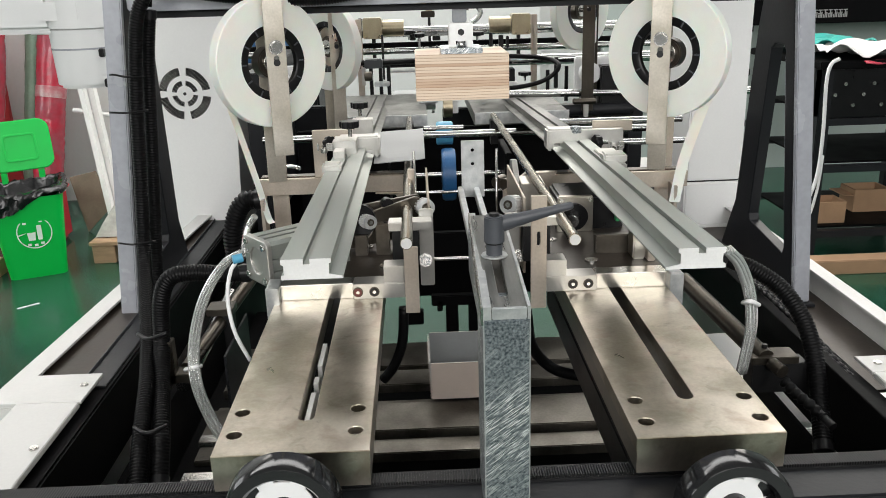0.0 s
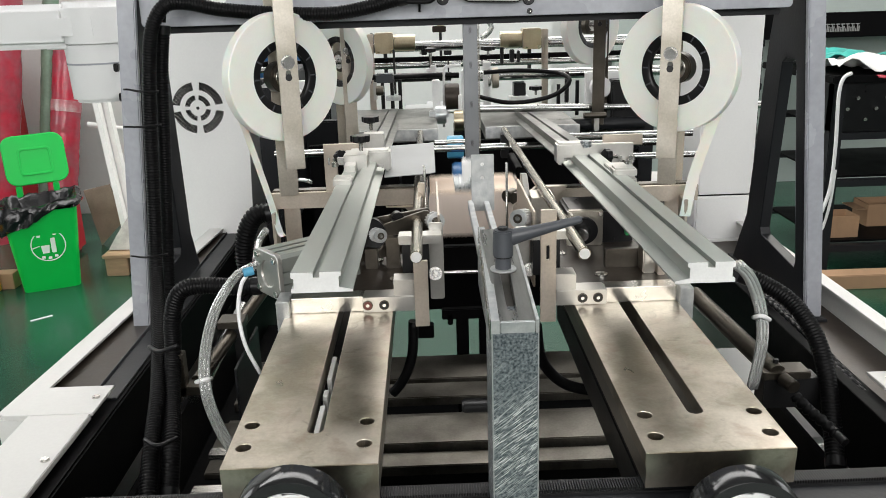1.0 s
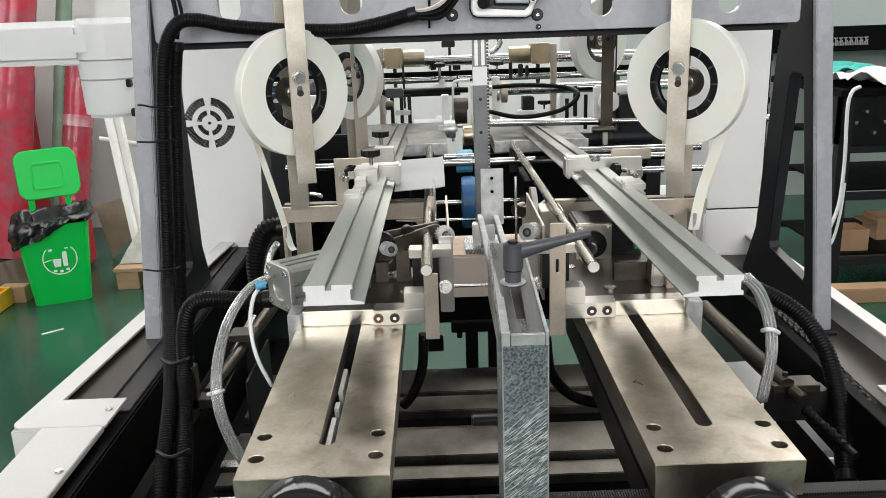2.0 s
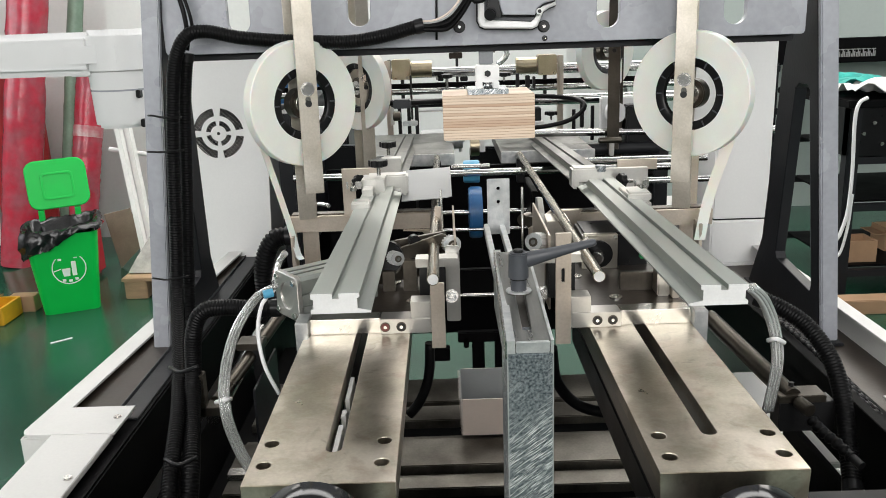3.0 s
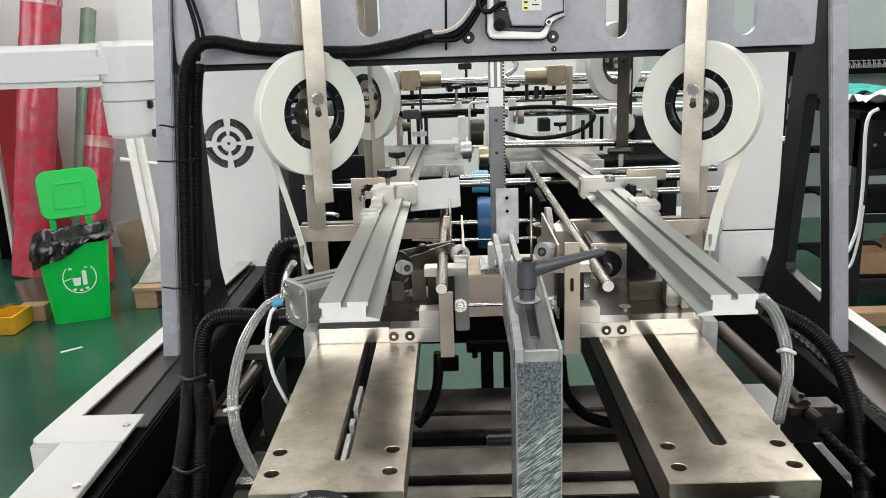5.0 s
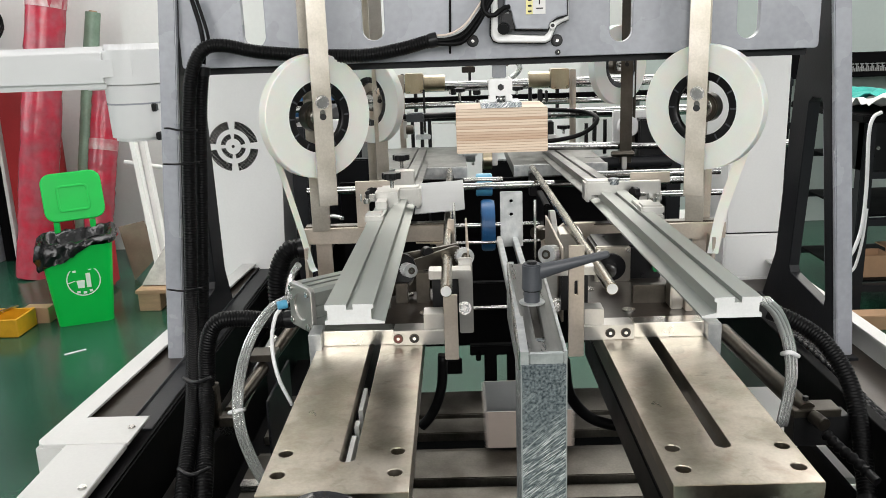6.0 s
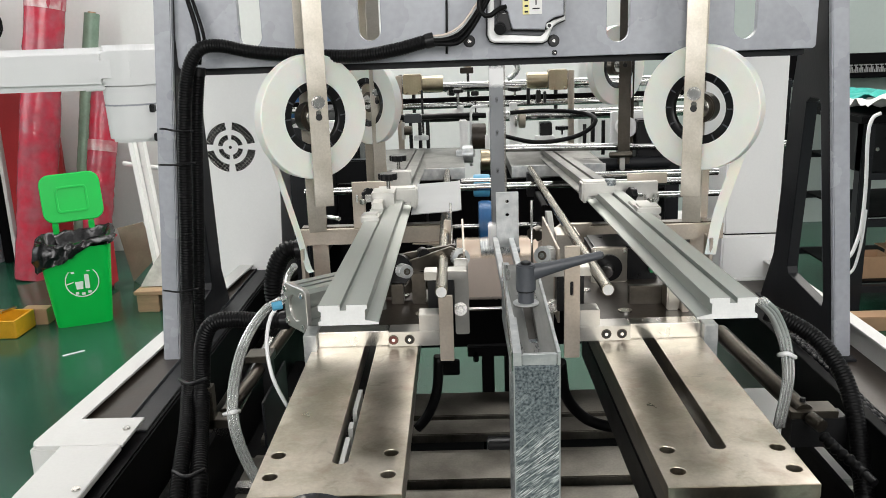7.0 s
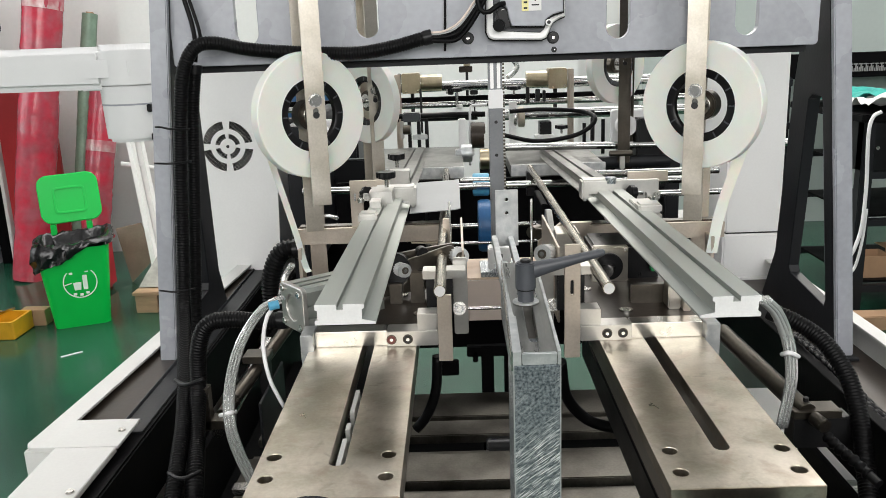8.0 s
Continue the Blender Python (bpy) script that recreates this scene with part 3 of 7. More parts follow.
def servo():
    t = thing("servo_motor", (0.153, 1.49, 1.40), "grey servo motor cover in a bright cast bracket on the crossbeam", "motor")
    flat = lambda pts: [(p[0], p[2]) for p in pts]
    rim = flat(((0.090, 1.470, 1.547), (0.087, 1.470, 1.409), (0.090, 1.470, 1.402), (0.096, 1.470, 1.399), (0.175, 1.470, 1.396), (0.182, 1.470, 1.399), (0.186, 1.470, 1.408), (0.192, 1.470, 1.422), (0.202, 1.470, 1.428), (0.212, 1.470, 1.432), (0.212, 1.470, 1.543)))
    back = flat(((0.086, 1.480, 1.548), (0.083, 1.480, 1.408), (0.088, 1.480, 1.398), (0.096, 1.480, 1.395), (0.178, 1.480, 1.392), (0.186, 1.480, 1.396), (0.190, 1.480, 1.407), (0.196, 1.480, 1.420), (0.205, 1.480, 1.425), (0.216, 1.480, 1.429), (0.216, 1.480, 1.544)))
    part("gasket", plate(back, [], 0.014, stand(1.4935), 0.001), "black_plastic", t, "black gasket behind the bracket")
    part("bracket", plate(rim, [], 0.016, stand(1.4793), 0.003), "alu_cut", t, "bright worn cast bracket")
    tray = flat(((0.098, 1.460, 1.537), (0.096, 1.460, 1.418), (0.102, 1.460, 1.411), (0.173, 1.460, 1.406), (0.179, 1.460, 1.411), (0.183, 1.460, 1.423), (0.192, 1.460, 1.430), (0.208, 1.460, 1.435), (0.208, 1.460, 1.533)))
    part("tray", plate(tray, [], 0.004, stand(1.4631), 0.001), "grey_plastic", t)
    seal = flat(((0.107, 1.452, 1.536), (0.106, 1.452, 1.452), (0.117, 1.452, 1.445), (0.120, 1.452, 1.428), (0.124, 1.452, 1.415), (0.179, 1.452, 1.413), (0.183, 1.452, 1.424), (0.193, 1.452, 1.431), (0.211, 1.452, 1.436), (0.211, 1.452, 1.532)))
    part("seal", plate(seal, [], 0.006, stand(1.4589), 0.001), "black_plastic", t)
    face = flat(((0.109, 1.440, 1.535), (0.108, 1.440, 1.455), (0.119, 1.440, 1.446), (0.122, 1.440, 1.430), (0.126, 1.440, 1.419), (0.176, 1.440, 1.417), (0.179, 1.440, 1.427), (0.191, 1.440, 1.435), (0.207, 1.440, 1.439), (0.206, 1.440, 1.531)))
    part("cover", plate(face, [], 0.014, stand(1.4527), 0.002), "paint_grey", t, "grey painted motor cover")
    a, b, c, d = (0.141, 1.438, 1.440), (0.152, 1.438, 1.481), (0.152, 1.438, 1.440), (0.173, 1.438, 1.480)
    lab = part("label", box(a[0], b[0], 1.437, 1.4384, a[2], b[2], 0), "label_yellow", t, "yellow and white warning label")
    part("label_field", box(c[0], d[0], 1.437, 1.4384, c[2], d[2], 0), "paper", lab)
    for p, q in (((0.157, 1.436, 1.448), (0.169, 1.436, 1.450)), ((0.162, 1.436, 1.455), (0.164, 1.436, 1.466))):
        part("label_mark", box(p[0], q[0], 1.4362, 1.4368, p[2], q[2], 0), "black_plastic", lab)
    for i in range(3):
        p = (0.144, 1.436, 1.443)
        part("label_print", box(p[0], p[0] + 0.006, 1.4362, 1.4368, p[2] + 0.009 * i, p[2] + 0.003 + 0.009 * i, 0), "black_plastic", lab)
    for p in ((0.111, 1.450, 1.439), (0.186, 1.450, 1.421)):
        boss = part("screw_boss", rod((p[0], 1.468, p[2]), (p[0], 1.447, p[2]), 0.0052, 20, bevel=0.0006), "alu_cut", t, "bright screw boss")
        part("screw", rod((p[0], 1.4469, p[2]), (p[0], 1.4455, p[2]), 0.003, 14), "black_steel", boss)
    p = Vector((0.105, 1.450, 1.418))
    part("plug", rod(p + Vector((0.002, 0.012, 0.004)), p - Vector((0.002, 0.012, 0)), 0.010, 24, bevel=0.002), "black_plastic", t)
    part("plug_body", box(p.x - 0.006, p.x + 0.018, 1.445, 1.4585, p.z - 0.004, p.z + 0.028, 0.003), "black_plastic", t)
    part("cable_loop", hose([(0.113, 1.430, 1.453), (0.101, 1.425, 1.450), (0.087, 1.420, 1.440), (0.074, 1.420, 1.442), (0.069, 1.420, 1.458), (0.075, 1.420, 1.477), (0.092, 1.420, 1.484)], 0.0042, 10), "rubber", t, "black cable loop into the motor")
    for i in range(9):
        k = i - 4
        part("wire", hose([(-0.015, 1.452, 1.405), (0.011, 1.446, 1.406), (0.037, 1.440, 1.413), (0.060, 1.435, 1.439), (0.085, 1.430, 1.476), (0.106, 1.430, 1.508)] if k == 0 else [Vector(q) + Vector((0.0006 * k, -0.002 * (k % 3), 0.0022 * k * g)) for q, g in zip(((-0.015, 1.452, 1.405), (0.011, 1.446, 1.405), (0.037, 1.440, 1.413), (0.060, 1.435, 1.439), (0.085, 1.430, 1.476), (0.106, 1.430, 1.508)), (0.7, 0.9, 1.6, 1.9, 1.5, 1.0))], 0.0036 if k < 2 else 0.0018, 8), "rubber" if k < 2 else ("paper", "board_kraft", "board_grey")[k % 3], t)
    return t


def cabinets():
    t = thing("fan_cabinet", (-0.51, 2.25, 0.79), "white sheet-metal cabinet with a round slotted fan grille", "cabinet")
    x0, x1, y = -0.612, -0.405, 2.1
    cx, cz = -0.5425, 1.157
    holes = []
    for k in range(4):
        for r0, r1 in ((0.019, 0.032), (0.043, 0.0635)):
            a0, a1 = radians(90 * k + 8), radians(90 * k + 82)
            arc = [(cx + r1 * math.cos(a0 + (a1 - a0) * i / 10), cz + r1 * math.sin(a0 + (a1 - a0) * i / 10)) for i in range(11)]
            arc += [(cx + r0 * math.cos(a1 + (a0 - a1) * i / 10), cz + r0 * math.sin(a1 + (a0 - a1) * i / 10)) for i in range(11)]
            holes.append(arc)
    part("front_sheet", plate([(x0 + 0.012, 1.36), (x1 - 0.008, 1.36), (x1 - 0.033, 0.79), (x0 - 0.012, 0.79)], holes, 0.003, stand(y), 0.0005), "paint_white", t)
    part("body", box(x0 + 0.004, x1 - 0.04, y + 0.012, y + 0.3, 0.79, 1.358, 0.003), "paint_white", t)
    part("fan_shade", rod((cx, y + 0.0115, cz), (cx, y + 0.003, cz), 0.066, 32), "black_plastic", t, "black fan behind the grille")
    b = bmesh.new()
    for i in range(-8, 9):
        for d in (1, -1):
            c = Vector((cx, y + 0.0025, cz))
            u = Vector((1, 0, d)).normalized()
            v = Vector((1, 0, -d)).normalized()
            L = math.sqrt(max(0.0, 0.0655 ** 2 - (0.0075 * i) ** 2))
            rod(c + v * 0.0075 * i - u * L, c + v * 0.0075 * i + u * L, 0.0007, 4, into=b)
    part("wire_guard", b, "steel", t, "crossed wire guard")
    part("hub_screw", rod((cx, y - 0.004, cz), (cx, y, cz), 0.004, 12), "black_steel", t)
    for x in (-0.60, -0.455):
        part("corner_screw", rod((x, y - 0.005, 0.81), (x, y - 0.003, 0.81), 0.004, 12), "steel", t)
    part("plinth", box(x0, x1 - 0.02, y + 0.01, y + 0.3, 0.70, 0.79, 0.002), "paint_black", t)
    u = thing("end_cabinet", (0.745, 2.1, 0.80), "tall white sheet-metal end cabinet in two sections", "cabinet")
    part("upper_body", box(0.672, 0.806, 2.0, 2.25, 0.917, 1.365, 0.004), "paint_white", u)
    part("lower_body", box(0.668, 0.81, 1.996, 2.25, 0.806, 0.914, 0.004), "paint_white", u)
    part("plinth", box(0.64, 0.83, 1.99, 2.25, 0.7995, 0.806, 0.001), "paint_white", u)
    part("seal", box(0.676, 0.802, 2.004, 2.246, 0.9135, 0.9175, 0), "black_plastic", u)


machine_base()
lower_conveyor()
post(-1)
post(1)
beam()
servo()
cabinets()


# ---- slide plates, rails, stop bar ----
def slide_plate(s):
    if s < 0:
        x0, x1, sx, ys, hx, hy, wheel = -0.170, -0.033, -0.095, 0.725, (-0.157, -0.047), (0.745, 0.704), (-0.100, 0.600, 1.002)
    else:
        x0, x1, sx, ys, hx, hy, wheel = 0.203, 0.335, 0.268, 0.735, (0.218, 0.323), (0.737, 0.697), (0.270, 0.600, 0.986)
    t = thing("slide_plate", (sx, 0.85, 0.985), "stained nickel-plated steel slide plate with a long slot and handwheel", "slide plate", "slide plates")
    holes = [slot_of(sx - 0.0085, sx + 0.0085, ys, 1.30)] + [ring_of(a, b, 0.0078, 24) for a in hx for b in hy]
    part("top_plate", plate([(x0, 0.670), (x1, 0.670), (x1, 1.33), (x0, 1.33)], holes, 0.014, Matrix.Translation((0, 0, 1.006)), 0.0008), "nickel", t)
    body = plate([(x0 + 0.0006, 0.6706), (x1 - 0.0006, 0.6706), (x1 - 0.0006, 1.3294), (x0 + 0.0006, 1.3294)], [slot_of(sx - 0.012, sx + 0.012, ys - 0.003, 1.303)], 0.0205, Matrix.Translation((0, 0, 0.9852)), 0.0006)
    part("body", body, "nickel_side", t)
    part("front_face", box(x0 - 0.0002, x1 + 0.0002, 0.6682, 0.6699, 0.9852, 1.0200, 0.0004), "nickel", t)
    for a in hx:
        for b in hy:
            scr = part("screw", rod((a, b, 1.0056), (a, b, 1.013), 0.0066, 20, bevel=0.0006), "dark_steel", t, "sunk socket screw")
            part("socket", rod((a, b, 1.0131), (a, b, 1.0137), 0.0036, 6), "black_steel", scr)
    part("lead_screw", rod((sx + 0.003, 0.71, 0.975), (sx + 0.003, 1.3, 0.975), 0.006, 14), "chrome", t)
    for y0, y1 in ((0.74, 0.80), (0.82, 0.835), (0.86, 0.92)):
        part("slot_strip", box(sx - 0.004, sx + 0.001, y0, y1, 0.984, 1.010 if s < 0 else 0.988, 0.0005), "alu_cut", t)
    part("runner", box(sx - 0.05, sx + 0.05, 0.70, 1.28, 0.90, 0.945, 0.002), "black_steel", t)
    part("carrier", box(sx - 0.05, sx + 0.05, 0.705, 0.76, 0.945, 0.985, 0.002), "black_steel", t)
    # handwheel
    w = Vector(wheel)
    r = 0.0475
    rim = bmesh.new()
    prof = [(r - 0.011, 0.0), (r - 0.002, 0.0), (r, 0.004), (r, 0.024), (r - 0.003, 0.028), (r - 0.012, 0.028), (r - 0.014, 0.024), (r - 0.014, 0.004)]
    n = 64
    loops = [[rim.verts.new(w + Vector((p * math.cos(2 * math.pi * i / n), q, p * math.sin(2 * math.pi * i / n)))) for p, q in prof] for i in range(n)]
    for i in range(n):
        for j in range(len(prof)):
            rim.faces.new((loops[i][j], loops[i][(j + 1) % len(prof)], loops[(i + 1) % n][(j + 1) % len(prof)], loops[(i + 1) % n][j])).smooth = True
    bmesh.ops.recalc_face_normals(rim, faces=rim.faces)
    wh = part("handwheel", rim, "gloss_black", t, "glossy black handwheel")
    part("web", plate(ring_of(w.x, w.z, r - 0.0138, 48), [], 0.006, stand(w.y + 0.022), 0.0008), "gloss_black", wh)
    lobes = []
    for i in range(96):
        a = 2 * math.pi * i / 96
        q = 0.0275 + 0.005 * (1 if math.cos(6 * a) > 0.1 else -0.4)
        lobes.append((w.x + q * math.cos(a), w.z + q * math.sin(a)))
    part("dial", plate(lobes, [ring_of(w.x, w.z, 0.0125, 24)], 0.002, stand(w.y + 0.0155), 0.0003), "white_plastic", wh, "white lobed dial plate")
    part("hub", rod((w.x, w.y + 0.006, w.z), (w.x, w.y + 0.026, w.z), 0.012, 28, bevel=0.002), "gloss_black", wh)
    part("crank_grip", rod((w.x + 0.016, w.y + 0.012, w.z - 0.006), (w.x + 0.034, w.y + 0.012, w.z + 0.006), 0.005, 16, bevel=0.001), "black_plastic", wh)
    part("shaft", rod((w.x, w.y + 0.02, w.z), (w.x, 0.70, w.z), 0.007, 20), "chrome", wh)
    return t


slide_plate(-1)
slide_plate(1)


def end_block(s):
    t = thing("end_block", ((-0.09 if s < 0 else 0.26), 1.05, 1.02), "milled steel end block with two socket screws", "machine block", "end blocks")
    if s < 0:
        part("bar", box(-0.163, -0.0705, 1.035, 1.06, 1.0203, 1.0405, 0.0008), "steel", t)
        part("corner", box(-0.180, -0.1635, 1.02, 1.06, 0.995, 1.042, 0.001), "galv_light", t)
        part("screw_block", box(-0.070, -0.004, 1.030, 1.06, 1.0203, 1.0402, 0.0008), "alu_cast", t)
        part("raised_end", box(-0.030, -0.004, 1.032, 1.06, 1.0404, 1.062, 0.0008), "alu_cast", t)
        xs = (-0.064, -0.043)
    else:
        part("bar", box(0.2435, 0.335, 1.035, 1.06, 1.0203, 1.0405, 0.0008), "steel", t)
        part("corner", box(0.3355, 0.353, 1.02, 1.06, 0.995, 1.042, 0.001), "galv_light", t)
        part("screw_block", box(0.178, 0.243, 1.030, 1.06, 1.0203, 1.0402, 0.0008), "alu_cast", t)
        part("raised_end", box(0.178, 0.204, 1.032, 1.06, 1.0404, 1.062, 0.0008), "alu_cast", t)
        xs = (0.212, 0.232)
    for i, x in enumerate(xs):
        c = part("screw", rod((x, 1.0298, 1.030), (x, 1.028, 1.030), 0.0055, 20), "black_steel" if (i or s > 0) else "red_screw", t, "socket screw")
        part("screw_rim", plate(ring_of(x, 1.030, 0.0064, 24), [ring_of(x, 1.030, 0.0053, 24)], 0.0008, stand(1.0296), 0.0002), "dark_steel", c)
        part("hex_recess", rod((x, 1.0281, 1.030), (x, 1.0276, 1.030), 0.0024, 6), "steel", c)
    part("base_sheet", box(-0.165, -0.006, 1.061, 1.33, 1.0205, 1.0355, 0.001) if s < 0 else box(0.18, 0.34, 1.061, 1.33, 1.0205, 1.0355, 0.001), "brown_steel", t, "dark oiled steel base sheet")
    for x, y in (((-0.03, 1.11), (-0.06, 1.2), (-0.13, 1.12)) if s < 0 else ((0.25, 1.10), (0.21, 1.2), (0.31, 1.2))):
        part("washer", rod((x, y, 1.0355), (x, y, 1.038), 0.009, 20), "steel", t)


end_block(-1)
end_block(1)


def guide_rail(s):
    """An aluminium profile with a groove along its top and a foot that flares to the inside."""
    x0, x1, y0, z1 = (-0.1205, -0.0705, 0.815, 1.149) if s < 0 else (0.2715, 0.3185, 0.80, 1.150)
    h = 0.021
    g0, g1 = x0 + 0.5 * (x1 - x0) - 0.0038 + (0.001 if s < 0 else 0), x0 + 0.5 * (x1 - x0) + 0.0038
    fl, fr = (x0 - 0.0005, x1 + 0.011) if s < 0 else (x0 - 0.012, x1 + 0.0005)
    z0 = z1 - h
    prof = [(x0, z1), (g0, z1), (g0, z1 - 0.0055), (g1, z1 - 0.0055), (g1, z1), (x1, z1)]
    if s < 0:
        prof += [(x1, z1 - 0.004), (x1 - 0.0025, z1 - 0.005), (x1 - 0.0025, z1 - 0.016), (fr, z0 + 0.002), (fr, z0), (fl, z0), (fl, z0 + 0.004), (x0 + 0.0025, z0 + 0.005), (x0 + 0.0025, z1 - 0.006), (x0, z1 - 0.005)]
    else:
        prof += [(x1, z1 - 0.005), (x1 - 0.0025, z1 - 0.006), (x1 - 0.0025, z0 + 0.005), (fr, z0 + 0.004), (fr, z0), (fl, z0), (fl, z0 + 0.002), (x0 + 0.0025, z1 - 0.016), (x0 + 0.0025, z1 - 0.005), (x0, z1 - 0.004)]
    t = thing("guide_rail", ((x0 + x1) / 2, 1.4, z0), "grey anodised aluminium guide rail with a grooved top", "guide rail", "guide rails")
    # the near length sinks a little to the rear; the far length goes on below it, its shade put into a darker steel
    part("profile", extrude(prof, (0, y0, 0), (0, 1.50 - y0, -0.025 * (1.50 - y0)), (1, 0, 0), (0, 0, 1)), "alu", t)
    part("far_profile", extrude(prof, (0, 1.502, -0.025 * (1.50 - y0)), (0, 1.10, -0.058), (1, 0, 0), (0, 0, 1)), "table_steel", t, "far length of the rail, coloured darker for the weaker light there")
    part("sawn_end", extrude(prof, (0, y0 - 0.0015, 0), (0, 0.0012, 0), (1, 0, 0), (0, 0, 1)), "alu_cut", t, "bright sawn end face")
    return t


guide_rail(-1)
guide_rail(1)


def rail_clamp(name, x0, x1, y0, z, s):
    t = thing("rail_clamp", ((x0 + x1) / 2, y0, z - 0.05), "silver milled aluminium clamp bracket over the guide rail", "clamp bracket", "rail clamps")
    sink, top = (0.018, -0.003) if name == "near" else (0.022, 0.003)
    part("cap", box(x0, x1, y0, y0 + 0.032, z - sink, z + top, 0.003), "alu_cast", t)
    if name == "far":
        e = (x1 - 0.012, x1) if s < 0 else (x0, x0 + 0.012)
        part("rounded_end", box(e[0], e[1], y0 - 0.002, y0 + 0.034, z - 0.034, z + top + 0.001, 0.005), "alu_cast", t)
    part("cheek", box(x0 if s < 0 else x1 - 0.012, x0 + 0.012 if s < 0 else x1, y0, y0 + 0.032, z - 0.075, z - sink - 0.0005, 0.002), "alu_cast", t)
    return t


rail_clamp("near", -0.126, -0.097, 1.262, 1.150, -1)
rail_clamp("near", 0.300, 0.336, 1.262, 1.151, 1)
rail_clamp("far", -0.118, -0.046, 1.455, 1.150, -1)
rail_clamp("far", 0.243, 0.300, 1.455, 1.151, 1)


def stop_bar():
    t = thing("stop_bar", (0.087, 0.9, 0.62), "galvanised square stop bar with a slotted top and stop bracket", "stop bar")
    x0, x1 = 0.0668, 0.1052
    part("post", box(0.0652, 0.1028, 0.630, 0.690, 0.96, 1.1542, 0.0012), "galv", t)
    for e in (0.0652, 0.1018):
        part("worn_edge", box(e, e + 0.0010, 0.6292, 0.6300, 0.965, 1.1540, 0.0002), "galv_light", t)
    part("tip", box(x0 + 0.0005, x1 - 0.0005, 0.626, 0.692, 0.9595, 0.963, 0.001), "nickel_side", t)
    part("top_slide", plate([(0.0722, 0.632), (0.1000, 0.632), (0.1070, 0.90), (0.0745, 0.90)], [[(0.0800, 0.662), (0.0815, 0.658), (0.0845, 0.656), (0.0875, 0.658), (0.0890, 0.662), (0.0945, 0.80), (0.0830, 0.80)]], 0.009, Matrix.Translation((0, 0, 1.1540)), 0.0008), "top_steel", t, "dark slotted top slide")
    part("end_insert", box(0.0725, 0.0997, 0.6288, 0.6318, 1.1548, 1.1648, 0.0008), "galv_light", t, "bright sawn end insert")
    sc = part("slot_screw", rod((0.0845, 0.664, 1.152), (0.0845, 0.664, 1.160), 0.0038, 18, bevel=0.0006), "steel", t, "bright screw in the slot")
    part("slot_floor", box(0.079, 0.096, 0.65, 0.90, 1.1500, 1.1535, 0.0004), "dark_steel", t)
    part("arm", box(x0 + 0.004, x1 + 0.003, 0.6905, 0.90, 1.10, 1.1495, 0.001), "galv", t)
    part("flank", extrude([(0.0652, 1.1545), (0.0718, 1.1545), (0.0718, 1.1655), (0.0652, 1.1655)], (0, 0.6292, 0), (0.009, 0.30, -0.008), (1, 0, 0), (0, 0, 1)), "galv_light", t, "bright worn side wall")
    part("flank_edge", extrude([(0.0640, 1.150), (0.0651, 1.150), (0.0651, 1.1662), (0.0640, 1.1662)], (0, 0.6295, 0), (0.009, 0.30, -0.008), (1, 0, 0), (0, 0, 1)), "steel", t)
    part("inner_wall", extrude([(0.1003, 1.1545), (0.1028, 1.1545), (0.1028, 1.1655), (0.1003, 1.1655)], (0, 0.6295, 0), (0.0075, 0.26, -0.004), (1, 0, 0), (0, 0, 1)), "galv_light", t)
    for a in (0.0765, 0.0985):
        part("fork", box(a - 0.0036, a + 0.0036, 0.84, 1.16, 1.120, 1.132, 0.0008), "galv_light", t)
    br = part("stop_bracket", plate(round_rect(0.0785, 0.109, 1.119, 1.197, 0.001), [ring_of(0.0935, 1.184, 0.003, 14), ring_of(0.0935, 1.165, 0.003, 14)], 0.004, stand(1.155), 0.0004), "galv_light", t, "drilled upright stop plate")
    part("foot", box(0.0785, 0.109, 1.1555, 1.18, 1.119, 1.124, 0.0008), "galv_light", br)
    return t


def clamp_lever():
    p = Vector((0.0865, 0.760, 1.164))
    t = thing("clamp_lever", (p.x, p.y, 1.1635), "dark grey plastic clamping lever on a steel washer", "clamp lever")
    part("washer", rod((p.x, p.y, 1.1634), (p.x, p.y, 1.1652), 0.0122, 36, bevel=0.0005), "galv_light", t)
    part("neck", rod((p.x, p.y, 1.1652), (p.x, p.y, 1.1765), 0.0075, 28), "grey_plastic", t)
    part("hub", rod((p.x, p.y, 1.1765), (p.x, p.y, 1.2020), 0.0096, 28, r2=0.0092, bevel=0.0012), "grey_plastic", t)
    part("hub_ring", rod((p.x, p.y, 1.1760), (p.x, p.y, 1.1770), 0.0086, 28), "black_plastic", t)
    part("cap_screw", rod((p.x, p.y, 1.2020), (p.x, p.y, 1.2045), 0.0050, 18, bevel=0.0006), "black_steel", t)
    a, b = Vector((p.x + 0.004, p.y, 1.1935)), Vector((p.x + 0.0715, p.y - 0.004, 1.2105))
    d = (b - a).normalized()
    up = Vector((0, 1, 0)).cross(d) * -1
    bm = bmesh.new()
    rings = []
    for k, (w, h) in zip((0, 0.25, 0.6, 0.97, 1.0), ((0.006, 0.0085), (0.0052, 0.0066), (0.0048, 0.0048), (0.0044, 0.0036), (0.0028, 0.0022))):
        c = a.lerp(b, k)
        rings.append([bm.verts.new(c + Vector((0, 1, 0)) * w * math.cos(u) + up * h * math.sin(u)) for u in (2 * math.pi * j / 12 for j in range(12))])
    for r0, r1 in zip(rings, rings[1:]):
        for j in range(12):
            bm.faces.new((r0[j], r0[(j + 1) % 12], r1[(j + 1) % 12], r1[j])).smooth = True
    bm.faces.new(rings[-1])
    bm.faces.new(list(reversed(rings[0])))
    bmesh.ops.recalc_face_normals(bm, faces=bm.faces)
    part("handle", bm, "grey_plastic", t)
    return t


stop_bar()
clamp_lever()


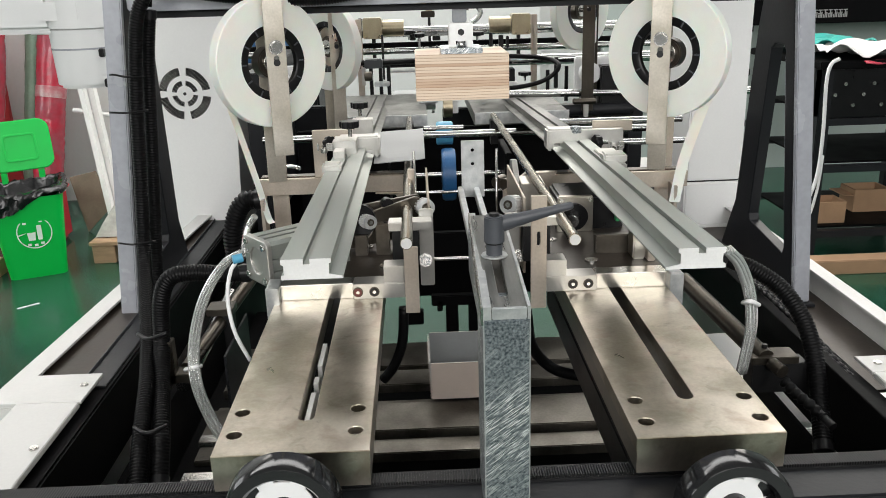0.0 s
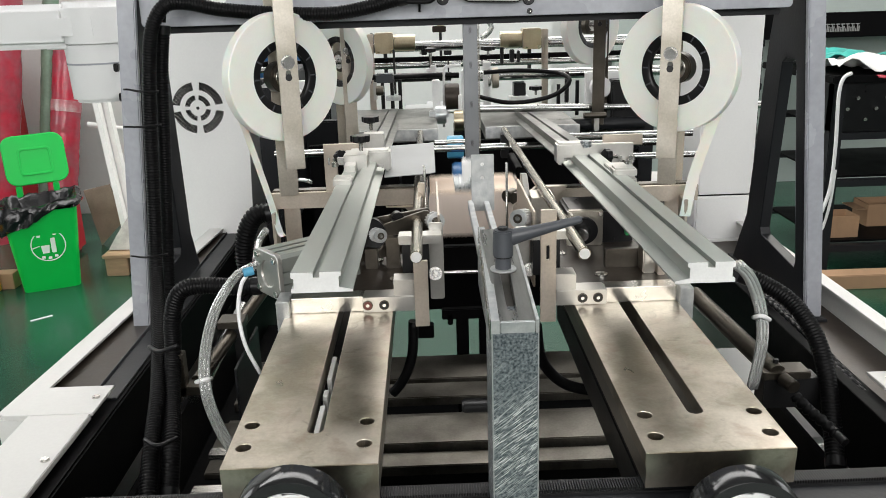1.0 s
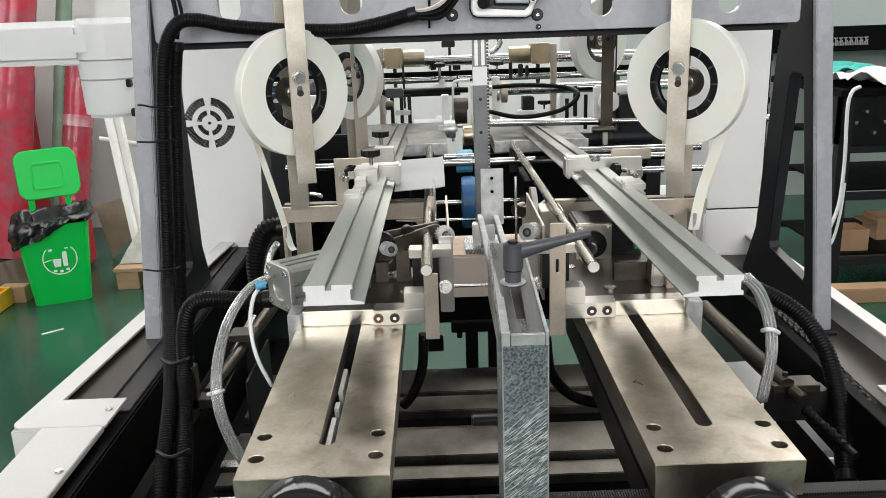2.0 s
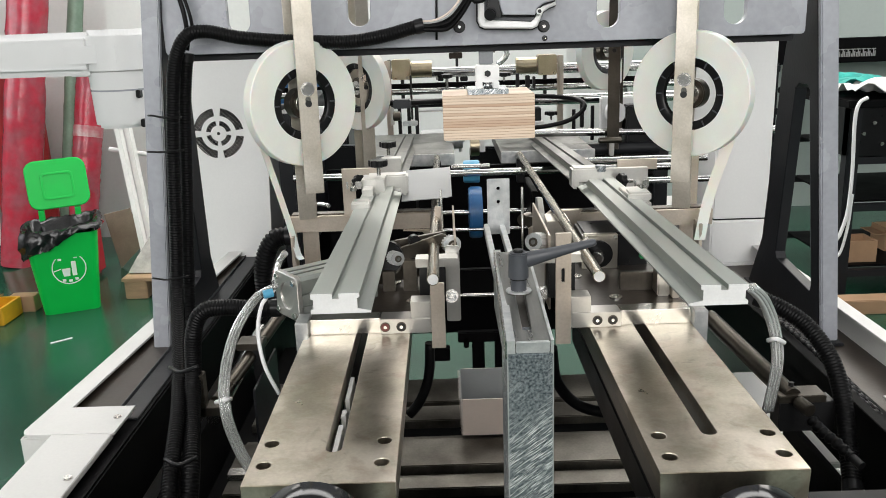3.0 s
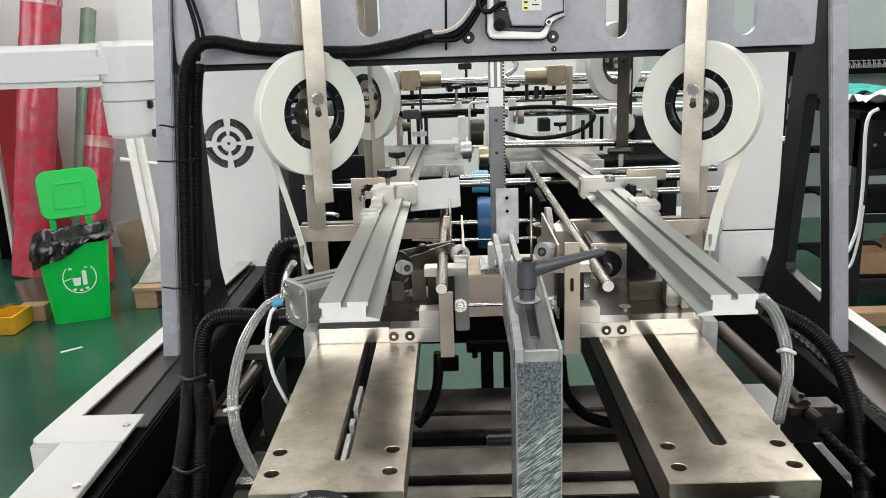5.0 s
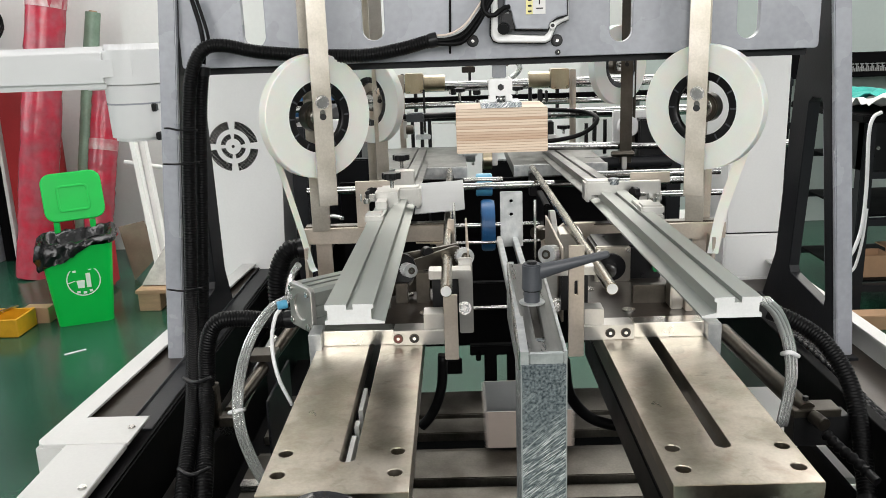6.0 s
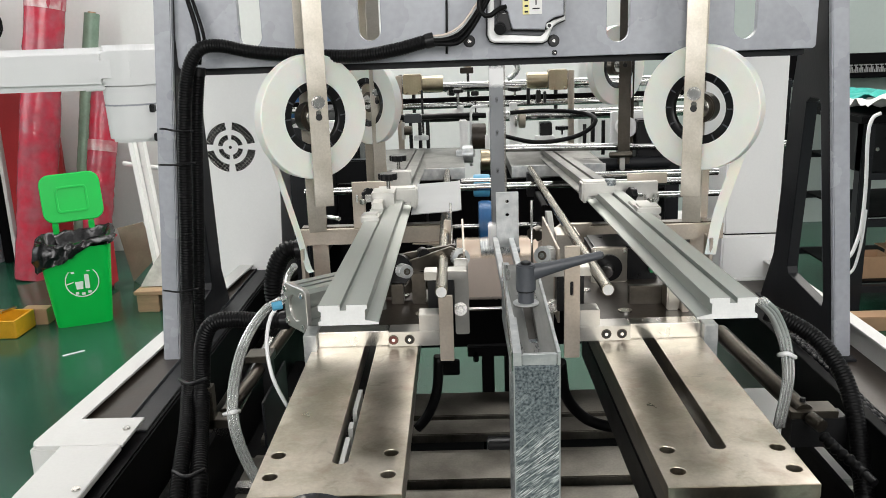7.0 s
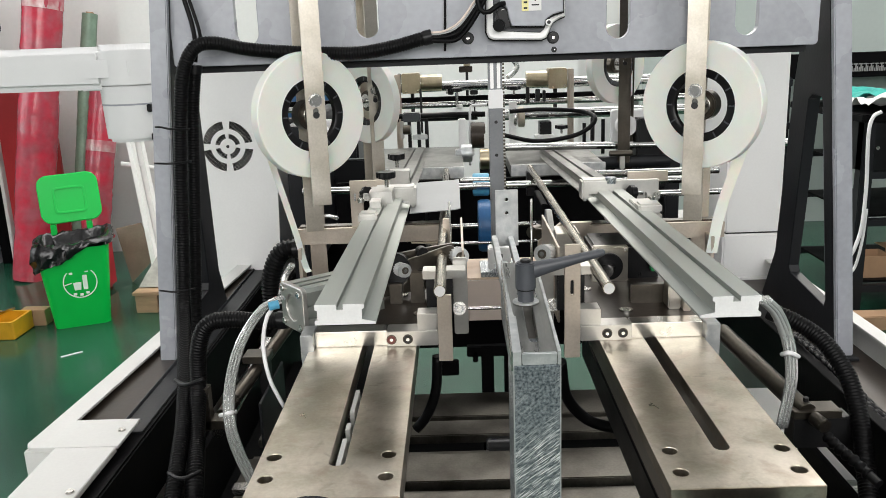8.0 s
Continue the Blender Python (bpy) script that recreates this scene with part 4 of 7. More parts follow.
# ---- tape reels ----
def reel_local():
    """Profile of a tape roll round the axis -y: radius, depth."""
    return [(0.060, 0.0), (0.1026, 0.0), (0.1040, 0.0014), (0.1040, 0.0216), (0.1026, 0.023), (0.060, 0.023)]


def spin(profile, n=72):
    b = bmesh.new()
    loops = [[b.verts.new((p * math.cos(2 * math.pi * i / n), q, p * math.sin(2 * math.pi * i / n))) for p, q in profile] for i in range(n)]
    k = len(profile)
    for i in range(n):
        for j in range(k):
            b.faces.new((loops[i][j], loops[i][(j + 1) % k], loops[(i + 1) % n][(j + 1) % k], loops[(i + 1) % n][j])).smooth = True
    bmesh.ops.recalc_face_normals(b, faces=b.faces)
    return b


def tape_reel():
    t = thing("tape_reel", (0, 0, 0), "reel of milky white reinforcing tape on a black core", "tape reel", "tape reels")
    part("tape_roll", spin(reel_local()), "tape", t)
    core = part("core", spin([(0.0615, 0.001), (0.0615, 0.020), (0.057, 0.020), (0.057, 0.012), (0.046, 0.012), (0.046, 0.003), (0.049, 0.001)]), "black_plastic", t, "black plastic core")
    for i in range(12):
        part("core_rib", box(-0.0012, 0.0012, 0.0004, 0.0118, 0.0492, 0.0612, 0, turn=Matrix.Rotation(radians(30 * i), 4, "Y")), "grey_plastic", core)
    part("hub", rod((0, 0.006, 0), (0, 0.03, 0), 0.025, 36, bevel=0.002), "dark_steel", t, "steel brake hub")
    part("hub_disc", rod((0, 0.002, 0), (0, 0.006, 0), 0.017, 30, bevel=0.001), "steel", t)
    part("axle", rod((0, -0.02, 0), (0, 0.05, 0), 0.006, 20), "chrome", t)
    return t


reel = tape_reel()
LEFT_REEL, RIGHT_REEL = (-0.209, 1.420, 1.285), (0.431, 1.420, 1.279)
LEFT_FAR, RIGHT_FAR = (-0.194, 2.100, 1.257), (0.468, 2.300, 1.317)
reel.matrix_basis = pose(*LEFT_REEL, rz=42)
reel_right = copy_thing(reel, pose(*RIGHT_REEL, rz=-41))
reel_far = copy_thing(reel, pose(*LEFT_FAR, rz=-43))
reel_far_right = copy_thing(reel, pose(*RIGHT_FAR, rz=38))


def reel_strip(at, rz, top, bottom, dx, metal="hanger"):
    """The flat steel hanger in front of a reel, with its bolt and keyhole."""
    t = thing("reel_hanger", at, "flat satin steel hanger strip with a hex bolt", "hanger strip", "reel hangers")
    m = Matrix.Translation(at) @ Matrix.Rotation(radians(rz), 4, "Z") @ Matrix.Translation((dx, -0.022, 0)) @ FRONT
    part("strip", plate(round_rect(-0.0155, 0.0155, bottom, top, 0.001), [slot_of(-0.005, 0.005, -0.003, 0.014)], 0.004, m, 0.0004), metal, t)
    n = Matrix.Translation(at) @ Matrix.Rotation(radians(rz), 4, "Z") @ Matrix.Translation((dx, 0, 0))
    bolt = rod(n @ Vector((0, -0.026, 0.026)), n @ Vector((0, -0.034, 0.026)), 0.009, 6)
    part("bolt", bolt, "chrome", t, "bright hex bolt")
    part("washer", rod(n @ Vector((0, -0.0262, 0.026)), n @ Vector((0, -0.0275, 0.026)), 0.0115, 24), "steel", t)
    part("axle_bolt", rod(n @ Vector((0, -0.0255, 0.002)), n @ Vector((0, -0.0275, 0.002)), 0.0055, 18), "black_steel", t)
    k = Matrix.Translation(at) @ Matrix.Rotation(radians(rz), 4, "Z")
    part("rear_strip", plate(round_rect(-0.0155, 0.0155, bottom - 0.06, top, 0.001), [], 0.004, k @ Matrix.Translation((dx - 0.002, 0.052, 0)) @ FRONT, 0.0004), metal, t)
    return t


reel_strip(LEFT_REEL, 20, 0.62, -0.148, 0.0)
reel_strip(RIGHT_REEL, -20, 0.62, -0.145, -0.006)
reel_strip(LEFT_FAR, 20, 0.50, -0.2, 0.02)
reel_strip(RIGHT_FAR, -20, 0.50, -0.26, 0.02, "dark_steel")


# ---- folding units between the plates ----
def star_knob(parent, p, r=0.012, axis=(0, 0, 1)):
    p, a = Vector(p), Vector(axis)
    k = bmesh.new()
    outline = []
    for i in range(64):
        u = 2 * math.pi * i / 64
        q = r * (1 + 0.09 * math.cos(7 * u))
        outline.append((q * math.cos(u), q * math.sin(u)))
    m = Matrix.Translation(p) @ a.to_track_quat("Z", "Y").to_matrix().to_4x4()
    kn = part("star_knob", plate(outline, [], 0.011, m, 0.0015), "black_plastic", parent, "black fluted knob")
    part("stem", rod(p - a * 0.016, p, 0.0035, 14), "chrome", kn)
    part("boss", rod(p - a * 0.002, p + a * 0.0005, r * 0.6, 16), "black_plastic", kn)


def wing_nut(parent, p):
    p = Vector(p)
    w = part("wing_nut", rod(p, p + Vector((0, 0, 0.008)), 0.006, 14, bevel=0.001), "steel", parent, "steel wing nut")
    for s in (-1, 1):
        part("wing", box(p.x + s * 0.006 - 0.0018, p.x + s * 0.013 + 0.0018, p.y - 0.0015, p.y + 0.0015, p.z + 0.003, p.z + 0.016, 0.001), "steel", w)


def pulley(parent, a, b, r):
    """A toothed roller from its front face a backwards to b."""
    a, b = Vector(a), Vector(b)
    d = (b - a).normalized()
    pu = part("pulley", rod(a, a + d * 0.0025, r * 0.88, 30, bevel=0.0006), "galv_light", parent, "small toothed aluminium pulley")
    bm = rod(a + d * 0.003, b, r * 0.8, 24)
    m = Matrix.Translation(a + d * 0.003) @ d.to_track_quat("Z", "Y").to_matrix().to_4x4()
    L = (b - a).length - 0.003
    for i in range(18):
        box(-0.0009, 0.0009, r * 0.78, r * 0.9, 0, L, 0, turn=m @ Matrix.Rotation(radians(20 * i), 4, "Z"), into=bm)
    part("teeth", bm, "alu_cut", pu)
    part("bore", rod(a - d * 0.0008, a + d * 0.001, r * 0.45, 18), "dark_steel", pu)
    part("pin", rod(a - d * 0.0015, a + d * 0.001, r * 0.25, 12), "chrome", pu)


def hex_bolt(parent, p, axis, r=0.007):
    p, a = Vector(p), Vector(axis).normalized()
    hb = part("hex_bolt", rod(p, p + a * 0.006, r, 6, bevel=0.0006), "chrome", parent, "bright hex bolt")
    part("washer", rod(p - a * 0.0005, p + a * 0.001, r * 1.35, 22), "steel", hb)
    part("stud", rod(p + a * 0.006, p + a * 0.010, r * 0.5, 14), "steel", hb)


def folding_unit(s):
    t = thing("folding_unit", ((-0.07 if s < 0 else 0.25), 1.2, 1.0355), "steel folding unit with toothed pulleys, levers and guide plates", "folding unit", "folding units")
    if s < 0:
        part("front_strip", box(-0.0035, 0.0145, 1.021, 1.027, 1.002, 1.090, 0.0006), "strap", t, "narrow upright steel strip")
        ua, ub = (0.001, 1.360, 1.114), (0.012, 1.360, 0.976)
        part("rear_strip", box(ua[0], ub[0], 1.36, 1.366, ub[2], ua[2], 0.0006), "strap", t)
        part("side_plate", plate(round_rect(0.017, 0.036, 1.0, 1.11, 0.003), [], 0.004, stand(1.13), 0.0004), "alu_cast", t)
        part("carrier", box(-0.024, 0.034, 1.10, 1.126, 1.088, 1.100, 0.001), "alu_cast", t)
        part("carrier_foot", box(-0.02, 0.016, 1.108, 1.14, 1.0355, 1.088, 0.001), "black_steel", t)
        hex_bolt(t, (0.024, 1.124, 1.038), (0, -1, 0.2))
        pulley(t, (0.028, 1.170, 1.100), (0.023, 1.190, 1.097), 0.0145)
        pulley(t, (-0.049, 1.130, 1.093), (-0.058, 1.150, 1.090), 0.0110)
        # slanted lever plates and their screws
        m = Matrix.Translation((-0.031, 1.200, 1.082)) @ Matrix.Rotation(radians(12), 4, "Z") @ Matrix.Rotation(radians(-6), 4, "Y") @ FRONT
        part("lever_plate", plate(round_rect(-0.065, 0.052, -0.036, 0.024, 0.004), [ring_of(-0.02, 0.016, 0.003, 12), ring_of(-0.035, -0.012, 0.014, 24)], 0.006, m, 0.0006), "dark_steel", t)
        m2 = Matrix.Translation((-0.022, 1.185, 1.093)) @ Matrix.Rotation(radians(10), 4, "Z") @ Matrix.Rotation(radians(-15), 4, "Y") @ FRONT
        part("lever_arm", plate(slot_of(-0.045, 0.045, -0.010, 0.010), [], 0.006, m2, 0.0006), "dark_steel", t)
        for p in (Vector((-0.026, 1.180, 1.104)), Vector((-0.029, 1.170, 1.073)), Vector((-0.069, 1.180, 1.058))):
            part("rubber_foot", rod(p, p + Vector((-0.004, 0.014, 0)), 0.0085, 20, bevel=0.001), "black_plastic", t)
        part("shade_wheel", rod((-0.067, 1.172, 1.084), (-0.065, 1.185, 1.082), 0.023, 28), "black_plastic", t)
        for px, w0, h in ((-0.115, 0.022, 0.035), (-0.075, 0.018, 0.03), (-0.045, 0.02, 0.045)):
            part("small_bracket", box(px, px + w0, 1.16, 1.18, 1.0355, 1.0355 + h, 0.001), "dark_steel", t)
        part("gusset", extrude([(-0.025, 1.040), (0.012, 1.000), (0.012, 1.0425), (-0.06, 1.0425)], (0, 1.486, 0.001), (0, 0.012, 0), (1, 0, 0), (0, 0, 1)), "strap", t)
        part("tall_plate", box(0.030, 0.033, 1.16, 1.38, 1.00, 1.112, 0.0006), "strap", t)
    else:
        part("front_strip", plate(round_rect(0.157, 0.176, 1.002, 1.150, 0.0006), [slot_of(0.1635, 0.1685, 1.085, 1.105)], 0.005, stand(1.026), 0.0004), "strap", t, "narrow upright slotted steel strip")
        part("side_plate", plate(round_rect(0.135, 0.155, 1.0, 1.10, 0.003), [], 0.004, stand(1.13), 0.0004), "alu_cast", t)
        part("carrier", box(0.136, 0.205, 1.10, 1.126, 1.088, 1.100, 0.001), "alu_cast", t)
        part("carrier_foot", box(0.158, 0.195, 1.108, 1.14, 1.0355, 1.088, 0.001), "black_steel", t)
        hex_bolt(t, (0.154, 1.124, 1.039), (0, -1, 0.2))
        pulley(t, (0.144, 1.170, 1.100), (0.158, 1.196, 1.094), 0.0150)
        c = Vector((0.255, 1.240, 1.062))
        part("motor_flange", box(c.x - 0.028, c.x + 0.026, c.y, c.y + 0.012, c.z - 0.034, c.z + 0.028, 0.002), "nickel_side", t)
        part("motor_body", box(c.x - 0.026, c.x + 0.075, c.y + 0.0125, c.y + 0.10, c.z - 0.032, c.z + 0.026, 0.004), "black_plastic", t, "black stepper motor")
        part("motor_ring", rod((c.x - 0.004, c.y, c.z - 0.002), (c.x - 0.004, c.y - 0.008, c.z - 0.002), 0.021, 32, bevel=0.001), "black_plastic", t)
        part("motor_shaft", rod((c.x - 0.004, c.y - 0.008, c.z - 0.002), (c.x - 0.012, c.y - 0.03, c.z - 0.002), 0.010, 24, bevel=0.001), "chrome", t)
        for i, j in ((-1, 1), (1, 1), (1, -1), (-1, -1)):
            part("motor_screw", rod((c.x - 0.001 + 0.022 * i, c.y, c.z - 0.003 + 0.026 * j), (c.x - 0.001 + 0.022 * i, c.y - 0.003, c.z - 0.003 + 0.026 * j), 0.003, 12), "steel", t)
        part("motor_bracket", box(c.x - 0.03, c.x + 0.03, c.y - 0.004, c.y + 0.08, 1.0358, c.z - 0.0345, 0.001), "dark_steel", t)
        part("circuit", box(c.x + 0.06, c.x + 0.066, c.y - 0.004, c.y + 0.008, 1.05, 1.075, 0.0006), "green_led", t, "green circuit edge")
        part("angle_long", box(0.262, 0.325, 1.13, 1.142, 1.0355, 1.062, 0.001), "dark_steel", t)
        part("angle_up", box(0.307, 0.325, 1.10, 1.13, 1.0355, 1.088, 0.002), "nickel_side", t)
        hex_bolt(t, (0.316, 1.0995, 1.075), (0, -1, 0), 0.006)
        part("angle_foot", box(0.325, 0.335, 1.09, 1.13, 1.0355, 1.08, 0.001), "strap", t)
        part("curved_fin", plate([(1.38, 1.03), (1.43, 1.03), (1.455, 1.06), (1.46, 1.08), (1.45, 1.105), (1.43, 1.108), (1.40, 1.09), (1.385, 1.06)], [], 0.010, sidewise(0.178), 0.001), "alu_cast", t, "pale curved guide fin")
        part("gusset", extrude([(0.19, 1.015), (0.26, 1.0825), (0.205, 1.0825), (0.165, 1.05), (0.165, 1.015)], (0, 1.44, 0.0), (0, 0.012, 0), (1, 0, 0), (0, 0, 1)), "strap", t)
        part("tall_plate", box(0.165, 0.168, 1.16, 1.38, 1.00, 1.112, 0.0006), "strap", t)
        part("box_block", box(0.188, 0.226, 1.36, 1.42, 1.03, 1.083, 0.001), "nickel_side", t)
    return t


folding_unit(-1)
folding_unit(1)


def round_rods():
    for a, b, lab in (((0.001, 1.000, 1.102), (0.006, 2.050, 1.103), 0), ((0.208, 1.000, 1.099), (0.206, 2.050, 1.087), 1)):
        a, b = Vector(a), Vector(b)
        b = Vector((0.0, 2.16, 1.068)) if not lab else Vector((0.215, 2.16, 1.069))
        t = thing("guide_rod", a, "polished round steel guide rod with a turned end", "guide rod", "guide rods")
        part("rod", rod(a, b, 0.0078, 28, bevel=0.0008), "rod_steel", t)
        part("end_face", rod(a - Vector((0, 0.0006, 0)), a + Vector((0, 0.0004, 0)), 0.0068, 24), "alu_cut", t)
        part("rod_holder", box(b.x - 0.010, b.x + 0.010, 2.13, 2.16, 1.0, b.z - 0.0079, 0.001), "black_steel", t)


round_rods()


def cross_bar(x0, x1, s):
    t = thing("cross_bar", ((x0 + x1) / 2, 1.5, 1.04), "flat satin steel cross bar that carries the clamps", "cross bar", "cross bars")
    d = 0.0 if s < 0 else -0.010
    part("bar", box(x0, x1, 1.498, 1.508, 1.044 + d, 1.073 + d, 0.0008), "strap", t)
    part("top_bar", box(x0 + 0.006, x1 - 0.004, 1.5085, 1.53, 1.066 + d, 1.0755 + d, 0.0008), "dark_steel", t)
    e = x0 if s < 0 else x1
    part("hanger_plate", box(e + 0.02 if s < 0 else e - 0.05, e + 0.05 if s < 0 else e - 0.02, 1.531, 1.536, 0.90, 1.20, 0.0008), "strap", t)
    q = e + 0.105 if s < 0 else e - 0.175
    part("upright", plate([(q, 1.074), (q + 0.022, 1.074), (q + 0.022, 1.125), (q + 0.036, 1.14), (q + 0.07, 1.14), (q + 0.07, 1.158), (q, 1.158)], [], 0.006, stand(1.508), 0.0006), "strap", t, "angled upright bracket")
    # tape guide below the outer end
    g = Vector((e + 0.01 if s < 0 else e - 0.035, 1.47, 1.0))
    part("guide_arm", box(g.x, g.x + 0.006, 1.46, 1.498, 0.955, 1.045, 0.0008), "strap", t)
    part("guide_tray", box(g.x if s < 0 else g.x - 0.05, g.x + 0.065 if s < 0 else g.x + 0.006, 1.44, 1.498, 0.951, 0.9545, 0.0008), "strap", t)
    part("guide_roller", rod((g.x + (0.02 if s < 0 else -0.03), 1.435, 0.972), (g.x + (0.02 if s < 0 else -0.03), 1.47, 0.972), 0.010, 22, bevel=0.001), "black_plastic", t, "black guide roller")
    return t


cross_bar(-0.2715, 0.014, -1)
cross_bar(0.217, 0.508, 1)


def clamp_tops():
    t = thing("clamp_block", (-0.1, 1.45, 1.15), "milled clamp block with black star knobs and wing nut", "clamp block", "clamp blocks")
    part("block", box(-0.122, -0.083, 1.40, 1.452, 1.128, 1.156, 0.001), "alu_cast", t)
    part("cap", box(-0.118, -0.10, 1.365, 1.40, 1.130, 1.146, 0.001), "alu_cast", t)
    star_knob(t, (-0.094, 1.430, 1.174), 0.0145)
    star_knob(t, (-0.132, 1.430, 1.147), 0.010, (0.6, -0.7, 0.3))
    wing_nut(t, Vector((-0.135, 1.390, 1.140)))
    u = thing("clamp_block", (-0.08, 1.75, 1.15), "milled clamp block with a black star knob", "clamp block", "clamp blocks")
    part("block", box(-0.105, -0.066, 1.63, 1.66, 1.118, 1.154, 0.001), "alu_cast", u)
    star_knob(u, (-0.090, 1.645, 1.175), 0.0145)
    v = thing("clamp_block", (0.35, 1.45, 1.14), "milled clamp block with black knob and wing nut", "clamp block", "clamp blocks")
    part("block", box(0.298, 0.380, 1.47, 1.482, 1.100, 1.149, 0.001), "alu_cast", v)
    part("boss", rod((0.294, 1.462, 1.146), (0.294, 1.462, 1.157), 0.010, 24, bevel=0.001), "galv", v)
    star_knob(v, (0.334, 1.450, 1.130), 0.011, (-0.9, -0.3, 0.1))
    wing_nut(v, Vector((0.365, 1.460, 1.113)))
    part("step", box(0.302, 0.334, 1.295, 1.345, 1.125, 1.141, 0.001), "alu_cast", v)


clamp_tops()

b = bmesh.new()
n = 14
rows = []
for i in range(n + 1):
    y = 1.43 + 0.27 * i / n
    z = 1.116 - 0.006 * max(0, 1 - i / 4) ** 2
    rows.append([[b.verts.new((x, y + (0.01 * k), z + dz)) for dz in (0, 0.0015)] for k, x in enumerate((-0.057, -0.02, 0.020, 0.031))])
for r0, r1 in zip(rows, rows[1:]):
    for c in range(3):
        for h in (0, 1):
            b.faces.new((r0[c][h], r0[c + 1][h], r1[c + 1][h], r1[c][h]))
for r0, r1 in zip(rows, rows[1:]):
    for c in (0, 3):
        b.faces.new((r0[c][0], r0[c][1], r1[c][1], r1[c][0]))
for r in (rows[0], rows[-1]):
    for c in range(3):
        b.faces.new((r[c][0], r[c + 1][0], r[c + 1][1], r[c][1]))
bmesh.ops.recalc_face_normals(b, faces=b.faces)
solo("support_tongue", b, "board_grey", "thin grey sheet tongue with a drooping edge", "sheet")


# ---- rear feeder ----
def rear_feeder():
    t = thing("rear_feeder", (C, 2.6, 1.0), "rear feeder of chrome shafts, brass sleeves and steel brackets", "feeder")
    for s, (x0, x1) in ((-1, (-0.202, 0.046)), (1, (0.169, 0.414))):
        part("side_table", box(x0, x1, 2.186, 2.620, 1.040, 1.070, 0.001), "table_steel", t, "stained ground steel side table")
        part("table_edge", box(x0, x1, 2.178, 2.1855, 1.044, 1.0735, 0.0008), "galv_light", t)
    y = 2.8
    part("shaft", rod((-0.75, y, 1.246), (0.95, y, 1.246), 0.0165, 28), "chrome", t, "thick chrome shaft")
    part("shaft", rod((-0.75, y, 1.186), (0.95, y, 1.186), 0.010, 24), "chrome", t)
    part("rear_beam", box(-0.75, 0.95, y + 0.03, y + 0.05, 1.19, 1.21, 0.002), "paint_black", t)
    part("shaft", rod((0.18, y - 0.05, 1.150), (0.95, y - 0.05, 1.150), 0.017, 28), "chrome", t)
    part("shaft", rod((-0.75, y - 0.05, 1.152), (0.10, y - 0.05, 1.152), 0.014, 24), "black_steel", t)
    part("shaft", rod((0.15, y - 0.5, 1.105), (0.95, y - 0.5, 1.092), 0.010, 24), "chrome", t)
    part("shaft", rod((-0.35, 2.02, 1.05), (0.62, 2.02, 1.05), 0.009, 20), "chrome", t)
    part("shaft", rod((0.3, 1.80, 1.06), (0.60, 1.80, 1.06), 0.007, 20), "chrome", t)
    part("shaft", rod((0.3, 1.84, 1.10), (0.60, 1.84, 1.10), 0.008, 20), "chrome", t)
    for s, x in ((-1, -0.112), (1, 0.362)):
        a = part("sleeve_block", box(x - 0.03, x + 0.03, y - 0.04, y + 0.03, 1.228, 1.292, 0.003), "brass", t, "brassy sleeve block")
        part("sleeve", rod((x + 0.031, y, 1.258) if s < 0 else (x - 0.031, y, 1.258), (x + 0.10, y, 1.258) if s < 0 else (x - 0.10, y, 1.258), 0.027, 28, bevel=0.002), "brass", t, "dull brass sleeve")
        part("drop_bar", box(x - 0.052 if s < 0 else x + 0.031, x - 0.033 if s < 0 else x + 0.05, y - 0.05, y - 0.03, 1.02, 1.29, 0.002), "strap", t)
        part("link", box(x - 0.006, x + 0.006, y + 0.031, y + 0.045, 1.16, 1.23, 0.002), "black_steel", t)
    for x, z0, z1 in ((-0.09, 1.02, 1.16), (-0.065, 1.05, 1.15), (-0.12, 1.02, 1.15), (0.50, 1.02, 1.13), (0.44, 1.03, 1.12), (0.26, 1.19, 1.24)):
        part("upright_pin", rod((x, y - 0.09, z0), (x, y - 0.09, z1), 0.006, 14), "black_steel", t)
    part("pin_block", box(-0.11, -0.055, y - 0.11, y - 0.07, 1.03, 1.055, 0.002), "alu_cast", t)
    part("pin_block", box(0.34, 0.40, y - 0.11, y - 0.07, 1.04, 1.06, 0.002), "alu_cast", t)
    star_knob(t, (0.367, y - 0.09, 1.105), 0.018)
    star_knob(t, (0.035, y - 0.12, 1.235), 0.016)
    star_knob(t, (0.005, y - 0.12, 1.245), 0.012)
    star_knob(t, (0.215, y - 0.12, 1.235), 0.019)
    part("knob_stem", rod((0.035, y - 0.12, 1.17), (0.035, y - 0.12, 1.23), 0.005, 12), "chrome", t)
    part("knob_seat", box(0.02, 0.05, y - 0.14, y - 0.10, 1.165, 1.185, 0.002), "alu_cut", t)
    part("white_link", box(0.197, 0.220, y - 0.15, y - 0.12, 0.98, 1.20, 0.002), "alu_cut", t)
    part("flange", rod((0.225, y - 0.13, 1.15), (0.245, y - 0.13, 1.15), 0.032, 26, bevel=0.002), "strap", t)
    part("bent_wire", hose([(0.122, 2.500, 1.206), (0.096, 2.500, 1.205), (0.076, 2.500, 1.203), (0.072, 2.500, 1.186), (0.070, 2.500, 1.120), (0.068, 2.500, 1.025)], 0.0042, 10, step=0.006), "white_plastic", t, "bent white wire rod")
    part("rod_black", hose([(0.157, 2.450, 1.123), (0.259, 2.400, 1.106), (0.372, 2.400, 1.121), (0.423, 2.400, 1.160), (0.395, 2.450, 1.180), (0.286, 2.500, 1.186), (0.185, 2.500, 1.183)], 0.0065, 12), "rubber", t, "looped black hose")
